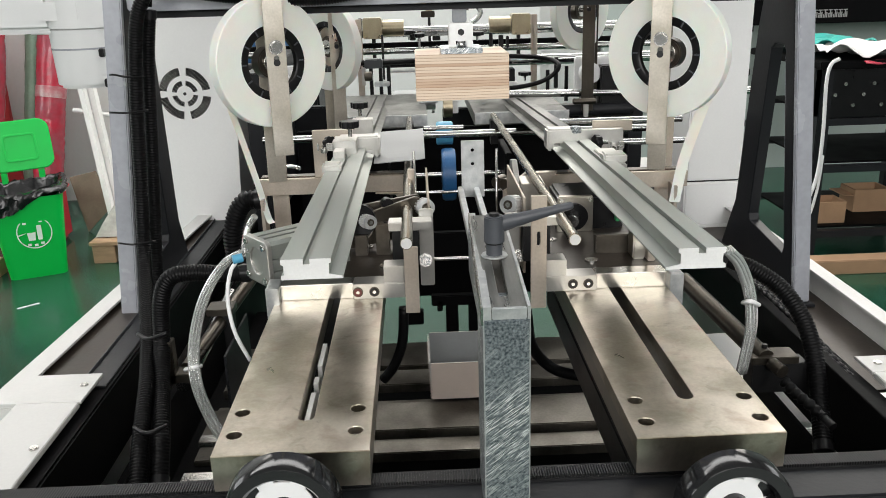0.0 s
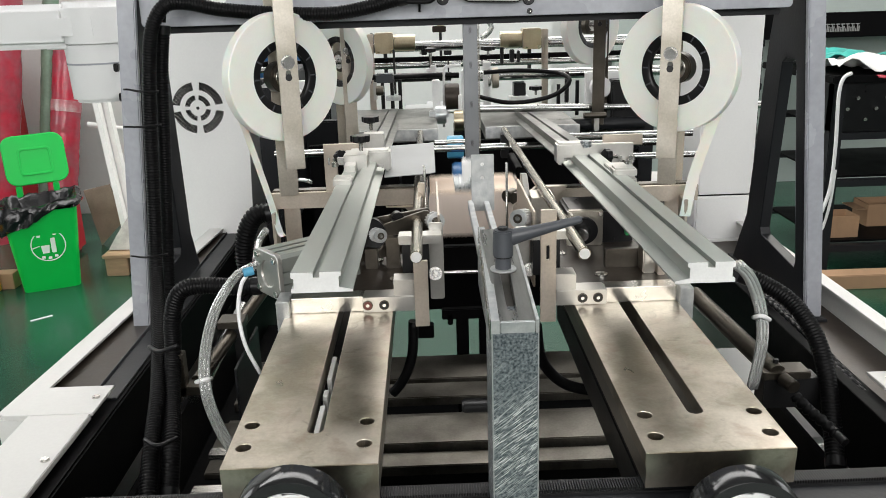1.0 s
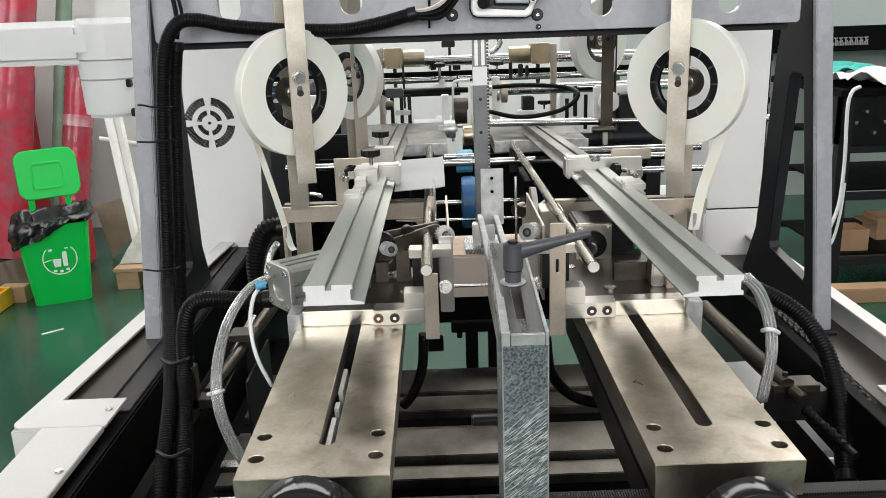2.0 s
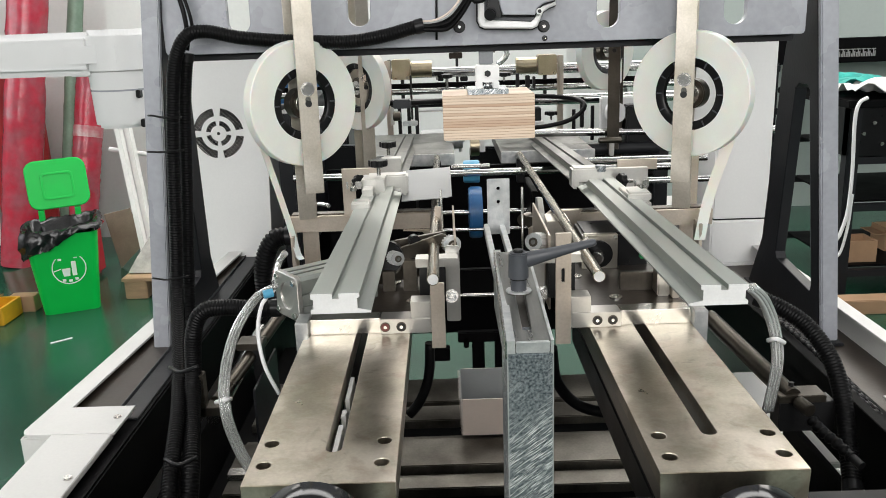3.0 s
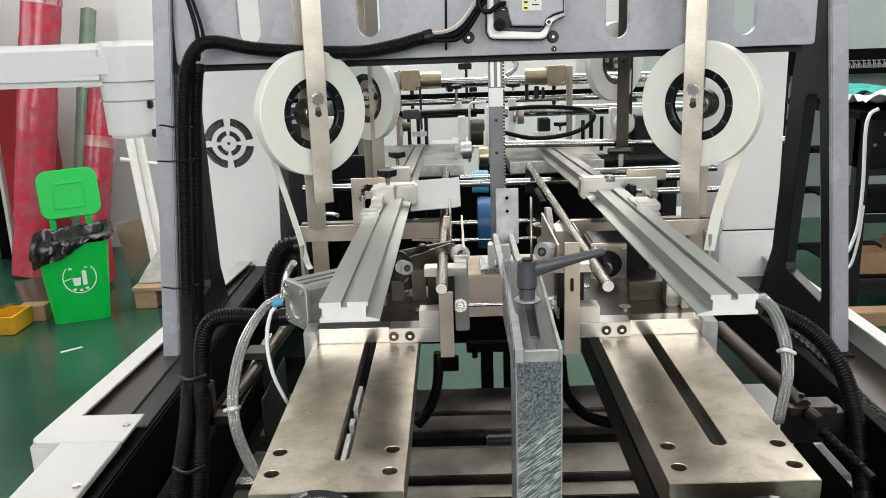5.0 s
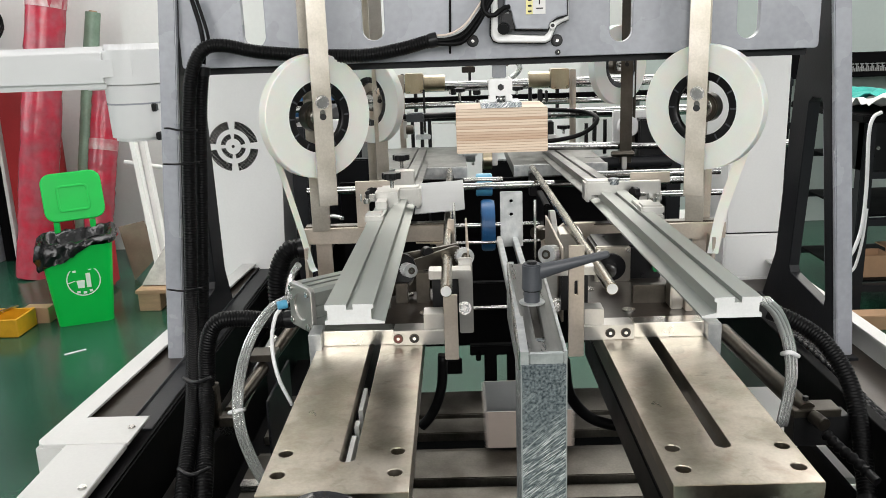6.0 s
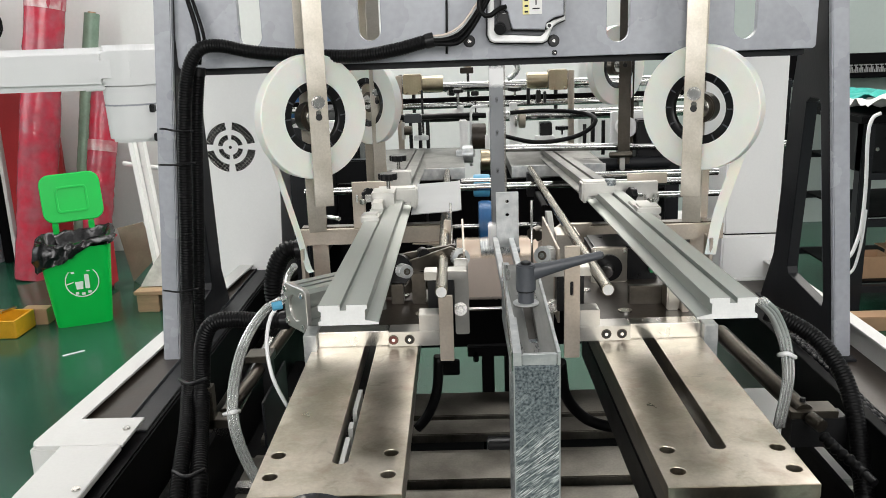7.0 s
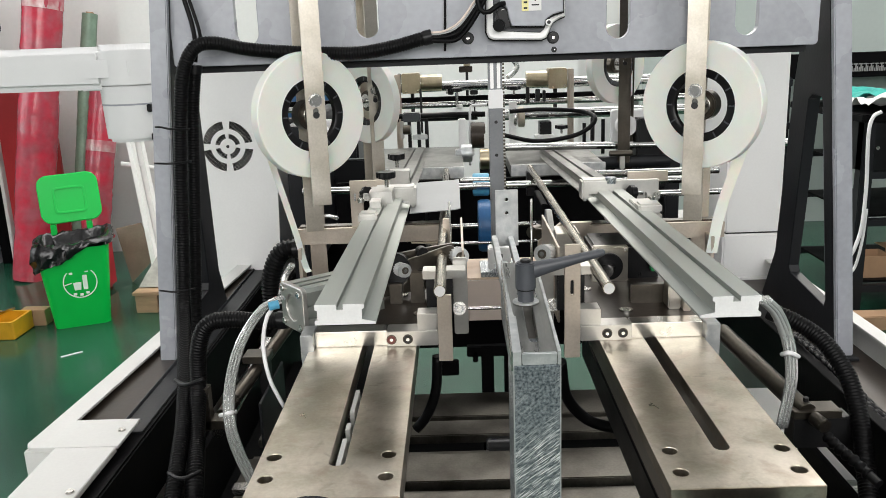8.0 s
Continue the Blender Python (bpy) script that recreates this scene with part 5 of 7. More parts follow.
    part("cable_black", hose([(-0.159, 2.400, 1.190), (-0.086, 2.400, 1.188), (0.018, 2.500, 1.180), (0.118, 2.500, 1.178)], 0.008, 12), "rubber", t, "black cable")
    part("cable_end", box(-0.12, -0.07, 2.37, 2.41, 1.175, 1.20, 0.003), "grey_plastic", t)
    part("roller_arm", box(0.12, 0.138, 2.40, 2.44, 1.04, 1.20, 0.002), "alu_cut", t)
    for s in (-1, 1):
        x = 0.505 if s > 0 else -0.335
        part("plastic_seat", box(x - 0.045, x + 0.06, 2.35, 2.38, 1.10, 1.19, 0.004), "white_plastic", t, "white plastic bearing seat")
        part("seat_roller", rod((x - 0.01, 2.345, 1.15), (x - 0.01, 2.31, 1.15), 0.028, 26, bevel=0.003), "white_plastic", t)
    part("block_clamp", box(-0.158, -0.146, 2.79, 2.82, 1.239, 1.291, 0.002), "black_steel", t)
    part("side_strip", box(-0.153, -0.147, 2.72, 2.732, 1.085, 1.261, 0.002), "strap", t)
    part("post", box(-0.083, -0.076, 2.7, 2.712, 1.106, 1.245, 0.002), "black_steel", t, "black slim upright post")
    part("post", box(-0.063, -0.059, 2.71, 2.72, 1.097, 1.169, 0.002), "black_steel", t)
    part("post_base", box(-0.110, -0.062, 2.68, 2.71, 1.088, 1.102, 0.002), "galv_light", t)
    part("post_clip", box(-0.097, -0.065, 2.695, 2.699, 1.146, 1.161, 0.002), "black_plastic", t)
    part("small_gear", rod((-0.138, 2.66, 1.123), (-0.114, 2.66, 1.123), 0.0150, 26, bevel=0.002), "dark_steel", t)
    part("gear_plate", box(-0.147, -0.135, 2.67, 2.682, 1.094, 1.149, 0.002), "alu_cast", t)
    part("bracket", box(0.045, 0.090, 2.86, 2.88, 1.285, 1.305, 0.002), "brown_steel", t, "dark brown bracket over the shaft")
    part("bracket", box(0.061, 0.083, 2.87, 2.89, 1.302, 1.315, 0.002), "brass", t)
    part("bracket_arm", box(0.067, 0.076, 2.87, 2.882, 1.177, 1.286, 0.002), "black_steel", t)
    part("clamp_tab", box(0.006, 0.025, 2.76, 2.78, 1.220, 1.249, 0.002), "black_plastic", t)
    part("clamp_tab", box(0.078, 0.103, 2.74, 2.76, 1.219, 1.234, 0.002), "black_plastic", t)
    part("stem_nut", box(0.033, 0.052, 2.66, 2.68, 1.182, 1.195, 0.002), "alu_cut", t)
    part("bearing_tower", box(0.036, 0.058, 2.45, 2.48, 1.077, 1.170, 0.002), "alu_cut", t, "bright bearing tower")
    part("bearing_tower", box(0.109, 0.118, 2.42, 2.45, 1.027, 1.131, 0.002), "alu_cut", t)
    part("tower_boss", rod((0.042, 2.4, 1.079), (0.073, 2.4, 1.079), 0.0255, 26, bevel=0.002), "galv_light", t)
    part("roller", rod((0.072, 2.46, 1.122), (0.113, 2.46, 1.122), 0.0375, 26, bevel=0.002), "brown_steel", t, "dark brown rubber roller")
    part("roller_ring", rod((0.091, 2.455, 1.122), (0.101, 2.455, 1.122), 0.0295, 26, bevel=0.002), "brass", t)
    part("lower_roller", rod((0.094, 2.38, 1.063), (0.120, 2.38, 1.063), 0.0300, 26, bevel=0.002), "brass", t, "tan rubber roller")
    part("tower_foot", box(0.025, 0.080, 2.42, 2.45, 1.067, 1.086, 0.002), "galv_light", t)
    part("drive_case", box(0.294, 0.332, 2.68, 2.73, 1.080, 1.131, 0.002), "black_plastic", t, "black drive case")
    part("case_foot", box(0.279, 0.340, 2.66, 2.71, 1.075, 1.091, 0.002), "alu_cut", t)
    part("clamp_tab", box(0.291, 0.306, 2.77, 2.79, 1.188, 1.228, 0.002), "black_steel", t)
    part("clamp_tab", box(0.315, 0.324, 2.77, 2.79, 1.187, 1.224, 0.002), "black_steel", t)
    part("link", box(0.443, 0.455, 2.6, 2.612, 1.075, 1.169, 0.002), "black_steel", t)
    part("dark_roller", rod((0.371, 2.3, 1.054), (0.611, 2.3, 1.054), 0.0165, 26, bevel=0.002), "paint_dark", t, "dark navy transfer roller")
    part("arm", box(0.466, 0.479, 2.25, 2.262, 1.041, 1.090, 0.002), "alu_cast", t)
    part("arm_pin", rod((0.430, 2.22, 1.089), (0.490, 2.22, 1.089), 0.0080, 26, bevel=0.002), "dark_steel", t)
    part("flange_disc", rod((0.211, 2.66, 1.152), (0.219, 2.66, 1.152), 0.0300, 26, bevel=0.002), "steel", t)
    part("plate", box(0.400, 0.411, 2.74, 2.75, 1.176, 1.269, 0.002), "strap", t)
    part("cable_clip", box(0.088, 0.093, 2.7, 2.71, 1.154, 1.208, 0.002), "black_plastic", t)
    part("end_frame", box(-0.40, -0.36, 2.1, 2.9, 0.80, 1.20, 0.003), "paint_dark", t)
    part("end_frame", box(0.60, 0.64, 2.3, 2.9, 0.80, 1.12, 0.003), "paint_dark", t)
    part("rear_box", box(0.52, 0.60, 2.30, 2.6, 0.98, 1.17, 0.004), "black_plastic", t)
    part("rear_case", box(0.10, 0.60, 2.62, 2.66, 0.80, 1.02, 0.004), "paint_dark", t)
    part("rear_case", box(-0.36, 0.02, 2.62, 2.66, 0.80, 1.04, 0.004), "paint_dark", t)
    part("ground_beam", box(-0.40, 0.64, 2.90, 2.95, 0.7, 0.80, 0.003), "paint_black", t)
    return t


rear_feeder()


def belt_unit():
    t = thing("belt_unit", (0.075, 2.1, 0.8), "blue belt wheel and rollers in the machine's dark throat", "belt unit")
    c = Vector((0.091, 2.000, 0.956))
    part("belt_wheel", rod((c.x - 0.016, c.y, c.z), (c.x + 0.016, c.y, c.z), 0.062, 44, bevel=0.002), "blue", t, "dark blue belt wheel")
    part("belt", rod((c.x - 0.010, c.y, c.z), (c.x + 0.010, c.y, c.z), 0.0635, 44), "blue", t)
    d = Vector((0.085, 2.050, 1.048))
    part("blue_roller", rod((d.x - 0.02, d.y, d.z), (d.x + 0.02, d.y, d.z), 0.028, 30, bevel=0.002), "blue_light", t, "light blue roller")
    part("cross_pin", rod((d.x - 0.05, d.y - 0.02, d.z + 0.016), (d.x + 0.045, d.y - 0.02, d.z + 0.016), 0.006, 18), "chrome", t)
    part("axle", rod((-0.05, c.y, c.z), (0.22, c.y, c.z), 0.006, 18), "chrome", t)
    part("cheek", box(-0.065, -0.05, 1.92, 2.10, 0.70, 1.02, 0.002), "paint_black", t)
    part("cheek", box(0.22, 0.235, 1.92, 2.10, 0.70, 1.02, 0.002), "paint_black", t)
    part("tie_rod", rod((-0.05, 1.93, 0.93), (0.22, 1.93, 0.93), 0.004, 14), "chrome", t)
    part("tie_rod", rod((0.02, 1.40, 0.945), (0.17, 1.40, 0.945), 0.003, 12), "steel", t)
    # black sheet added so that the throat's depth goes dark
    part("throat_back", box(-0.30, 0.47, 2.24, 2.255, 0.55, 1.030, 0.002), "paint_black", t, "black sheet added for the throat's deep shade")
    return t


belt_unit()


def cavity_guides():
    t = thing("cavity_guide", (C, 1.45, 0.95), "thin upright steel guide wires of the forming cavity", "guide")
    for x in (0.012, 0.150):
        part("guide_wire", rod((x, 1.40, 0.94), (x, 1.40, 1.135), 0.0022, 10), "steel", t)
    part("cross_wire", rod((0.012, 1.402, 0.9435), (0.150, 1.402, 0.9435), 0.0022, 10), "steel", t)
    for i, x in enumerate((0.156, 0.168)):
        part("roller_pin", rod((x, 1.47 - 0.02 * i, 1.06), (x + 0.015, 1.49 - 0.02 * i, 1.06), 0.011, 20, bevel=0.001), "dark_steel", t)
    return t


cavity_guides()


# ---- tapes, cylinder, tubes, hoses ----
def band(points, half, normal, name, material, label, category):
    """A thin ribbon through the points; half: its half width along the given direction."""
    path = smooth_path(points, 6)
    n = Vector(normal).normalized() * half
    bm = bmesh.new()
    rows = []
    for i, p in enumerate(path):
        d = (path[min(i + 1, len(path) - 1)] - path[max(i - 1, 0)]).normalized()
        o = d.cross(n).normalized() * 0.0004
        rows.append([bm.verts.new(p + u) for u in (n + o, n - o, -n - o, -n + o)])
    for r0, r1 in zip(rows, rows[1:]):
        for j in range(4):
            bm.faces.new((r0[j], r0[(j + 1) % 4], r1[(j + 1) % 4], r1[j]))
    bm.faces.new(rows[0])
    bm.faces.new(list(reversed(rows[-1])))
    bmesh.ops.recalc_face_normals(bm, faces=bm.faces)
    return solo(name, bm, material, label, category)


band([(-0.298, 1.440, 1.234), (-0.283, 1.460, 1.158), (-0.264, 1.475, 1.066), (-0.250, 1.460, 1.016), (-0.242, 1.450, 1.006)], 0.0065, (0.66, 0.75, 0), "tape_strip", "tape", "milky tape running down from its reel to the guide", "tape")
band([(0.523, 1.430, 1.245), (0.503, 1.450, 1.160), (0.487, 1.465, 1.085), (0.474, 1.460, 1.015)], 0.0095, (-0.95, 0.3, 0), "tape_strip", "tape", "milky tape running down from its reel to the guide", "tape")


def cylinder():
    t = thing("air_cylinder", (-0.197, 1.100, 1.042), "finned silver aluminium air cylinder with round end cap", "air cylinder")
    a = Vector((-0.194, 1.090, 1.059))
    m = Matrix.Translation(a) @ Matrix.Rotation(radians(-52), 4, "Z") @ FRONT
    half = 0.0295
    prof = []
    for k in range(4):
        for u, v in ((-0.025, half), (-0.012, half), (-0.012, half - 0.005), (-0.005, half - 0.005), (-0.005, half), (0.005, half), (0.005, half - 0.005), (0.012, half - 0.005), (0.012, half), (0.025, half), (half, 0.025)):
            an = radians(-90 * k)
            prof.append((u * math.cos(an) - v * math.sin(an), u * math.sin(an) + v * math.cos(an)))
    part("barrel", plate(prof, [], 0.12, m @ Matrix.Translation((0, 0, -0.12)), 0.0004), "alu", t)
    cap = part("end_cap", plate(round_rect(-0.030, 0.030, -0.030, 0.030, 0.007), [ring_of(0, 0, 0.0195, 28)], 0.008, m, 0.0015), "alu_cast", t)
    part("cap_disc", plate(ring_of(0, 0, 0.019, 30), [], 0.005, m, 0.001), "alu_cast", cap)
    for u in (-0.023, 0.023):
        for v in (-0.023, 0.023):
            part("cap_screw", plate(ring_of(u, v, 0.004, 14), [], 0.003, m @ Matrix.Translation((0, 0, 0.008)), 0.0006), "steel", cap)
    part("fitting", rod((-0.217, 1.080, 1.066), (-0.229, 1.075, 1.065), 0.006, 14), "blue_light", t, "blue push-in tube fitting")
    part("mount", box(a.x + 0.03, a.x + 0.07, a.y + 0.03, a.y + 0.07, 1.0, 1.045, 0.001), "dark_steel", t)


cylinder()


def air_tubes():
    for i in range(3):
        o = 0.0048 * (i - 1)
        pts = [Vector(p) + Vector((o * 0.8, o * 0.6, 0)) for p in ((-0.216, 1.090, 1.072), (-0.243, 1.090, 1.056), (-0.274, 1.080, 1.010), (-0.292, 1.070, 0.948), (-0.289, 1.050, 0.899), (-0.272, 1.040, 0.848), (-0.255, 1.030, 0.823))]
        solo("air_tube", hose(pts, 0.0035, 10, step=0.012), "tube", "clear plastic air tube in a curved bundle", "air tube", "left air tubes")
    pts = [(-0.216, 1.080, 1.069), (-0.232, 1.075, 1.052), (-0.240, 1.070, 1.013), (-0.233, 1.060, 0.968), (-0.216, 1.060, 0.924)]
    solo("air_tube", hose(pts, 0.0028, 8, step=0.012), "white_plastic", "thin white air tube", "air tube")
    solo("cable_tie", hose([(-0.308, 1.070, 0.912), (-0.292, 1.055, 0.922), (-0.285, 1.070, 0.917)], 0.003, 8, step=0.004), "white_plastic", "white cable tie round the tubes", "cable tie")
    for i in range(3):
        o = 0.0052 * (i - 1)
        pts = [Vector(p) + Vector((o, o * 0.4, 0)) for p in ((0.396, 1.000, 1.080), (0.423, 1.020, 1.053), (0.448, 1.040, 1.004), (0.459, 1.050, 0.951), (0.453, 1.050, 0.898), (0.449, 1.050, 0.869))]
        solo("air_tube", hose(pts, 0.0039, 10, step=0.012), "tube", "clear plastic air tube in a curved bundle", "air tube", "right air tubes")
    solo("cable_tie", hose([(0.438, 1.035, 0.992), (0.442, 1.020, 1.000), (0.460, 1.035, 0.988)], 0.003, 8, step=0.004), "white_plastic", "white cable tie round the tubes", "cable tie")
    solo("air_tube", hose([(-0.273, 1.620, 1.049), (-0.253, 1.600, 1.067), (-0.225, 1.580, 1.079), (-0.201, 1.560, 1.079)], 0.004, 8), "tube", "clear plastic air tube", "air tube")
    solo("air_tube", hose([(-0.265, 1.420, 1.028), (-0.279, 1.420, 1.008), (-0.272, 1.350, 0.998), (-0.251, 1.250, 1.018)], 0.006, 10), "tube", "clear plastic air tube", "air tube")


air_tubes()


def conduit(points, r, pitch, depth, label):
    """A corrugated hose with a plain cuff at each end."""
    t = thing("cable_conduit", points[0], label, "conduit", "cable conduits")
    part("corrugated_hose", hose(points, r, 14, ribs=pitch, depth=depth), "rubber", t)
    for p, q in ((points[0], points[1]), (points[-1], points[-2])):
        d = (Vector(q) - Vector(p)).normalized()
        part("end_cuff", rod(Vector(p) - d * 0.001, Vector(p) + d * 0.014, r * 1.06, 18, bevel=0.001), "black_plastic", t, "plain black cuff")


def corrugated():
    conduit([(-0.008, 1.452, 1.405), (-0.032, 1.452, 1.400), (-0.070, 1.452, 1.391), (-0.128, 1.455, 1.383), (-0.191, 1.455, 1.384), (-0.262, 1.455, 1.389), (-0.318, 1.450, 1.396), (-0.367, 1.440, 1.407), (-0.398, 1.430, 1.401), (-0.421, 1.430, 1.364), (-0.433, 1.430, 1.299), (-0.444, 1.430, 1.203), (-0.451, 1.420, 1.085), (-0.456, 1.400, 0.967), (-0.423, 1.280, 0.909), (-0.389, 1.150, 0.870), (-0.376, 1.070, 0.839), (-0.369, 1.020, 0.813), (-0.361, 0.970, 0.778)], 0.0118, 0.0046, 0.06, "black corrugated cable conduit tied along the post")
    conduit([(-0.234, 1.200, 1.003), (-0.270, 1.200, 1.002), (-0.317, 1.200, 1.006), (-0.352, 1.200, 1.000), (-0.370, 1.200, 0.967), (-0.378, 1.200, 0.902), (-0.368, 1.140, 0.856), (-0.349, 1.060, 0.826), (-0.342, 1.000, 0.775)], 0.0130, 0.0046, 0.04, "black corrugated cable conduit bent down at the cylinder")
    conduit([(-0.410, 1.460, 1.372), (-0.422, 1.460, 1.296), (-0.434, 1.460, 1.168), (-0.448, 1.460, 1.023), (-0.455, 1.440, 0.889)], 0.0115, 0.0046, 0.06, "black corrugated cable conduit behind the first")
    conduit([(-0.283, 1.600, 1.013), (-0.317, 1.600, 1.009), (-0.338, 1.600, 0.980), (-0.349, 1.600, 0.934), (-0.345, 1.600, 0.874)], 0.019, 0.007, 0.13, "thick black corrugated conduit loop")
    conduit([(0.490, 1.220, 0.987), (0.521, 1.200, 0.976), (0.552, 1.170, 0.955), (0.571, 1.130, 0.918), (0.574, 1.090, 0.871), (0.567, 1.050, 0.823), (0.553, 1.000, 0.784)], 0.0130, 0.0048, 0.06, "black corrugated cable conduit curving down")
    for y0, p, q in ((0, (-0.469, 1.400, 1.276), (-0.415, 1.400, 1.269)), (0, (-0.478, 1.400, 1.216), (-0.419, 1.400, 1.215)), (0, (-0.493, 1.390, 0.997), (-0.435, 1.390, 0.994))):
        p, q = Vector(p), Vector(q)
        solo("cable_tie", hose([p + Vector((0, 0.004, 0)), p + Vector((0.01, 0.0, 0)), (p + q) / 2 + Vector((0, -0.002, 0)), q + Vector((0, 0.02, 0))], 0.0018, 8, step=0.006), "black_plastic", "black cable tie round the conduit", "cable tie", "black cable ties")
    for p, q in (((-0.378, 1.040, 0.844), (-0.328, 1.040, 0.847)), ((-0.420, 1.220, 0.903), (-0.352, 1.160, 0.930))):
        solo("cable_tie", hose([p, (Vector(p) + Vector(q)) / 2 + Vector((0, -0.02, 0)), q], 0.003, 8, step=0.006), "black_plastic", "black cable tie round the conduit", "cable tie", "black cable ties")
    solo("cable", hose([(0.016, 1.488, 1.470), (0.015, 1.488, 1.432), (0.013, 1.488, 1.371)], 0.002, 8), "rubber", "thin black cable down the crossbeam", "cable")
    solo("cable", hose([(-0.419, 1.465, 1.484), (-0.409, 1.465, 1.438), (-0.404, 1.455, 1.400), (-0.407, 1.450, 1.373)], 0.004, 8), "rubber", "black cable beside the post", "cable")
    solo("cable", hose([(-0.411, 1.465, 1.484), (-0.399, 1.465, 1.433), (-0.393, 1.452, 1.405)], 0.003, 8), "rubber", "black cable beside the post", "cable")
    solo("cable", hose([(-0.009, 1.120, 0.970), (-0.013, 1.120, 0.918), (-0.028, 1.120, 0.878), (-0.050, 1.120, 0.852)], 0.0075, 10), "rubber", "black cable hanging below the folding unit", "cable")
    solo("cable", hose([(0.164, 1.120, 0.956), (0.175, 1.140, 0.894), (0.206, 1.150, 0.852), (0.248, 1.150, 0.837), (0.269, 1.150, 0.837)], 0.0085, 10), "rubber", "black cable sagging below the folding unit", "cable")
    solo("cable", hose([(0.182, 2.300, 1.343), (0.197, 2.300, 1.320), (0.182, 2.300, 1.299), (0.159, 2.300, 1.289)], 0.007, 8), "tube", "clear hose by the rear shafts", "cable")


corrugated()


def side_drive(s):
    """Shafts, slide blocks and chain beside each slide plate."""
    t = thing("side_drive", ((-0.33 if s < 0 else 0.47), 1.3, 0.8), "steel shaft in slide blocks with a dark drive chain", "drive", "side drives")
    SN = Vector((-0.350, 1.190, 0.842))
    SB = Vector((-0.322, 1.330, 0.894))
    if s < 0:
        part("shaft", rod((-0.361, 1.220, 0.814), (-0.364, 1.600, 0.819), 0.0125, 22), "chrome", t)
        part("slide_block", box(SB.x - 0.022, SB.x + 0.022, SB.y, SB.y + 0.04, SB.z - 0.012, SB.z, 0.001), "dark_steel", t)
        part("block_leg", box(SB.x + 0.004, SB.x + 0.02, SB.y + 0.002, SB.y + 0.03, 0.60, SB.z - 0.0122, 0.001), "black_steel", t)
        part("nut_block", box(SN.x - 0.025, SN.x + 0.02, SN.y, SN.y + 0.03, SN.z - 0.01, SN.z + 0.004, 0.001), "dark_steel", t)
        part("stud_bracket", box(-0.385, -0.362, 1.19, 1.21, 0.83, 0.90, 0.001), "dark_steel", t)
        part("cross_pipe", rod((-0.352, 1.22, 0.842), (-0.275, 1.52, 0.915), 0.011, 20), "dark_steel", t, "dull steel pipe")
        part("cover_sheet", box(-0.30, -0.296, 1.24, 1.42, 0.74, 0.85, 0.001), "paint_dark", t)
        for y in (0.92, 1.02, 1.12):
            part("rung", box(-0.32, -0.20, y, y + 0.02, 0.76, 0.77, 0.001), "steel", t)
    else:
        part("shaft", rod((0.460, 1.340, 0.911), (0.505, 1.100, 0.877), 0.0140, 22), "dark_steel", t)
        c = Vector((0.505, 1.090, 0.877))
        part("slide_block", box(c.x - 0.022, c.x + 0.045, c.y, c.y + 0.035, c.z - 0.005, c.z + 0.006, 0.001), "dark_steel", t)
        part("block_body", box(c.x - 0.02, c.x + 0.06, c.y + 0.002, c.y + 0.034, c.z - 0.05, c.z - 0.0052, 0.001), "black_steel", t)
        part("block_screw", rod((c.x, c.y + 0.017, c.z + 0.006), (c.x, c.y + 0.017, c.z + 0.02), 0.004, 12), "black_steel", t)
        part("nut_sleeve", rod((0.508, 1.085, 0.877), (0.514, 1.060, 0.875), 0.0095, 24, bevel=0.001), "dark_steel", t)
        part("screw_spindle", rod((0.517, 1.060, 0.862), (0.545, 0.970, 0.840), 0.006, 18), "black_steel", t)
        part("spindle_cover", hose([(0.515, 1.055, 0.863), (0.522, 1.030, 0.856), (0.530, 1.010, 0.852), (0.541, 0.985, 0.842)], 0.0085, 10, ribs=0.012, depth=0.25), "rubber", t, "black spiral spindle cover")
        bm = bmesh.new()
        path = resample(smooth_path([(0.606, 1.400, 0.880), (0.619, 1.300, 0.869), (0.634, 1.200, 0.849), (0.653, 1.100, 0.820)], 8), 0.009)
        for i, (p, q) in enumerate(zip(path, path[1:])):
            d = (q - p).normalized()
            o = Vector((0.004 if i % 2 else 0.0025, 0, 0))
            rod(p - d * 0.001 - o, q + d * 0.001 - o, 0.0042, 8, into=bm)
            rod(p - d * 0.001 + o, q + d * 0.001 + o, 0.0042, 8, into=bm)
        part("chain", bm, "black_steel", t, "oily roller chain")
        part("side_rail", box(0.59, 0.607, 0.75, 2.0, 0.835, 0.87, 0.001), "paint_black", t)
        part("small_plate", box(0.53, 0.57, 1.45, 1.54, 0.925, 0.93, 0.001), "dark_steel", t)
        part("light_panel", box(0.375, 0.50, 1.50, 1.52, 0.72, 0.83, 0.001), "paint_white", t, "white inner panel")
    # black pan and wall added to hold the base's inside in shade
    part("inner_pan", box(-0.43, -0.20, 0.72, 1.9, 0.585 if s < 0 else 0.5, 0.595, 0.001) if s < 0 else box(0.36, 0.60, 0.72, 1.30, 0.585, 0.595, 0.001), "paint_black", t, "black pan added for the dark inside the base")
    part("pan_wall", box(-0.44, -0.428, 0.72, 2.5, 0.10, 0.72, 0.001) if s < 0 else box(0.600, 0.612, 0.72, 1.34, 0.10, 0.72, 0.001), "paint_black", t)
    return t


side_drive(-1)
side_drive(1)
solo("white_tray", box(0.635, 0.70, 1.286, 1.400, 0.648, 0.66, 0.002), "paint_white", "white sheet tray beneath a slide plate", "tray")
solo("rear_skirt", box(-0.44, 0.61, 0.72, 0.735, 0.05, 0.58, 0.002), "paint_black", "black inner skirt behind the front sheet", "panel", kind="structure")


# ---- punch and boards ----
BX, BY = 0.1015, 1.568       # the middle of the forming cavity
PERIOD = 2.975
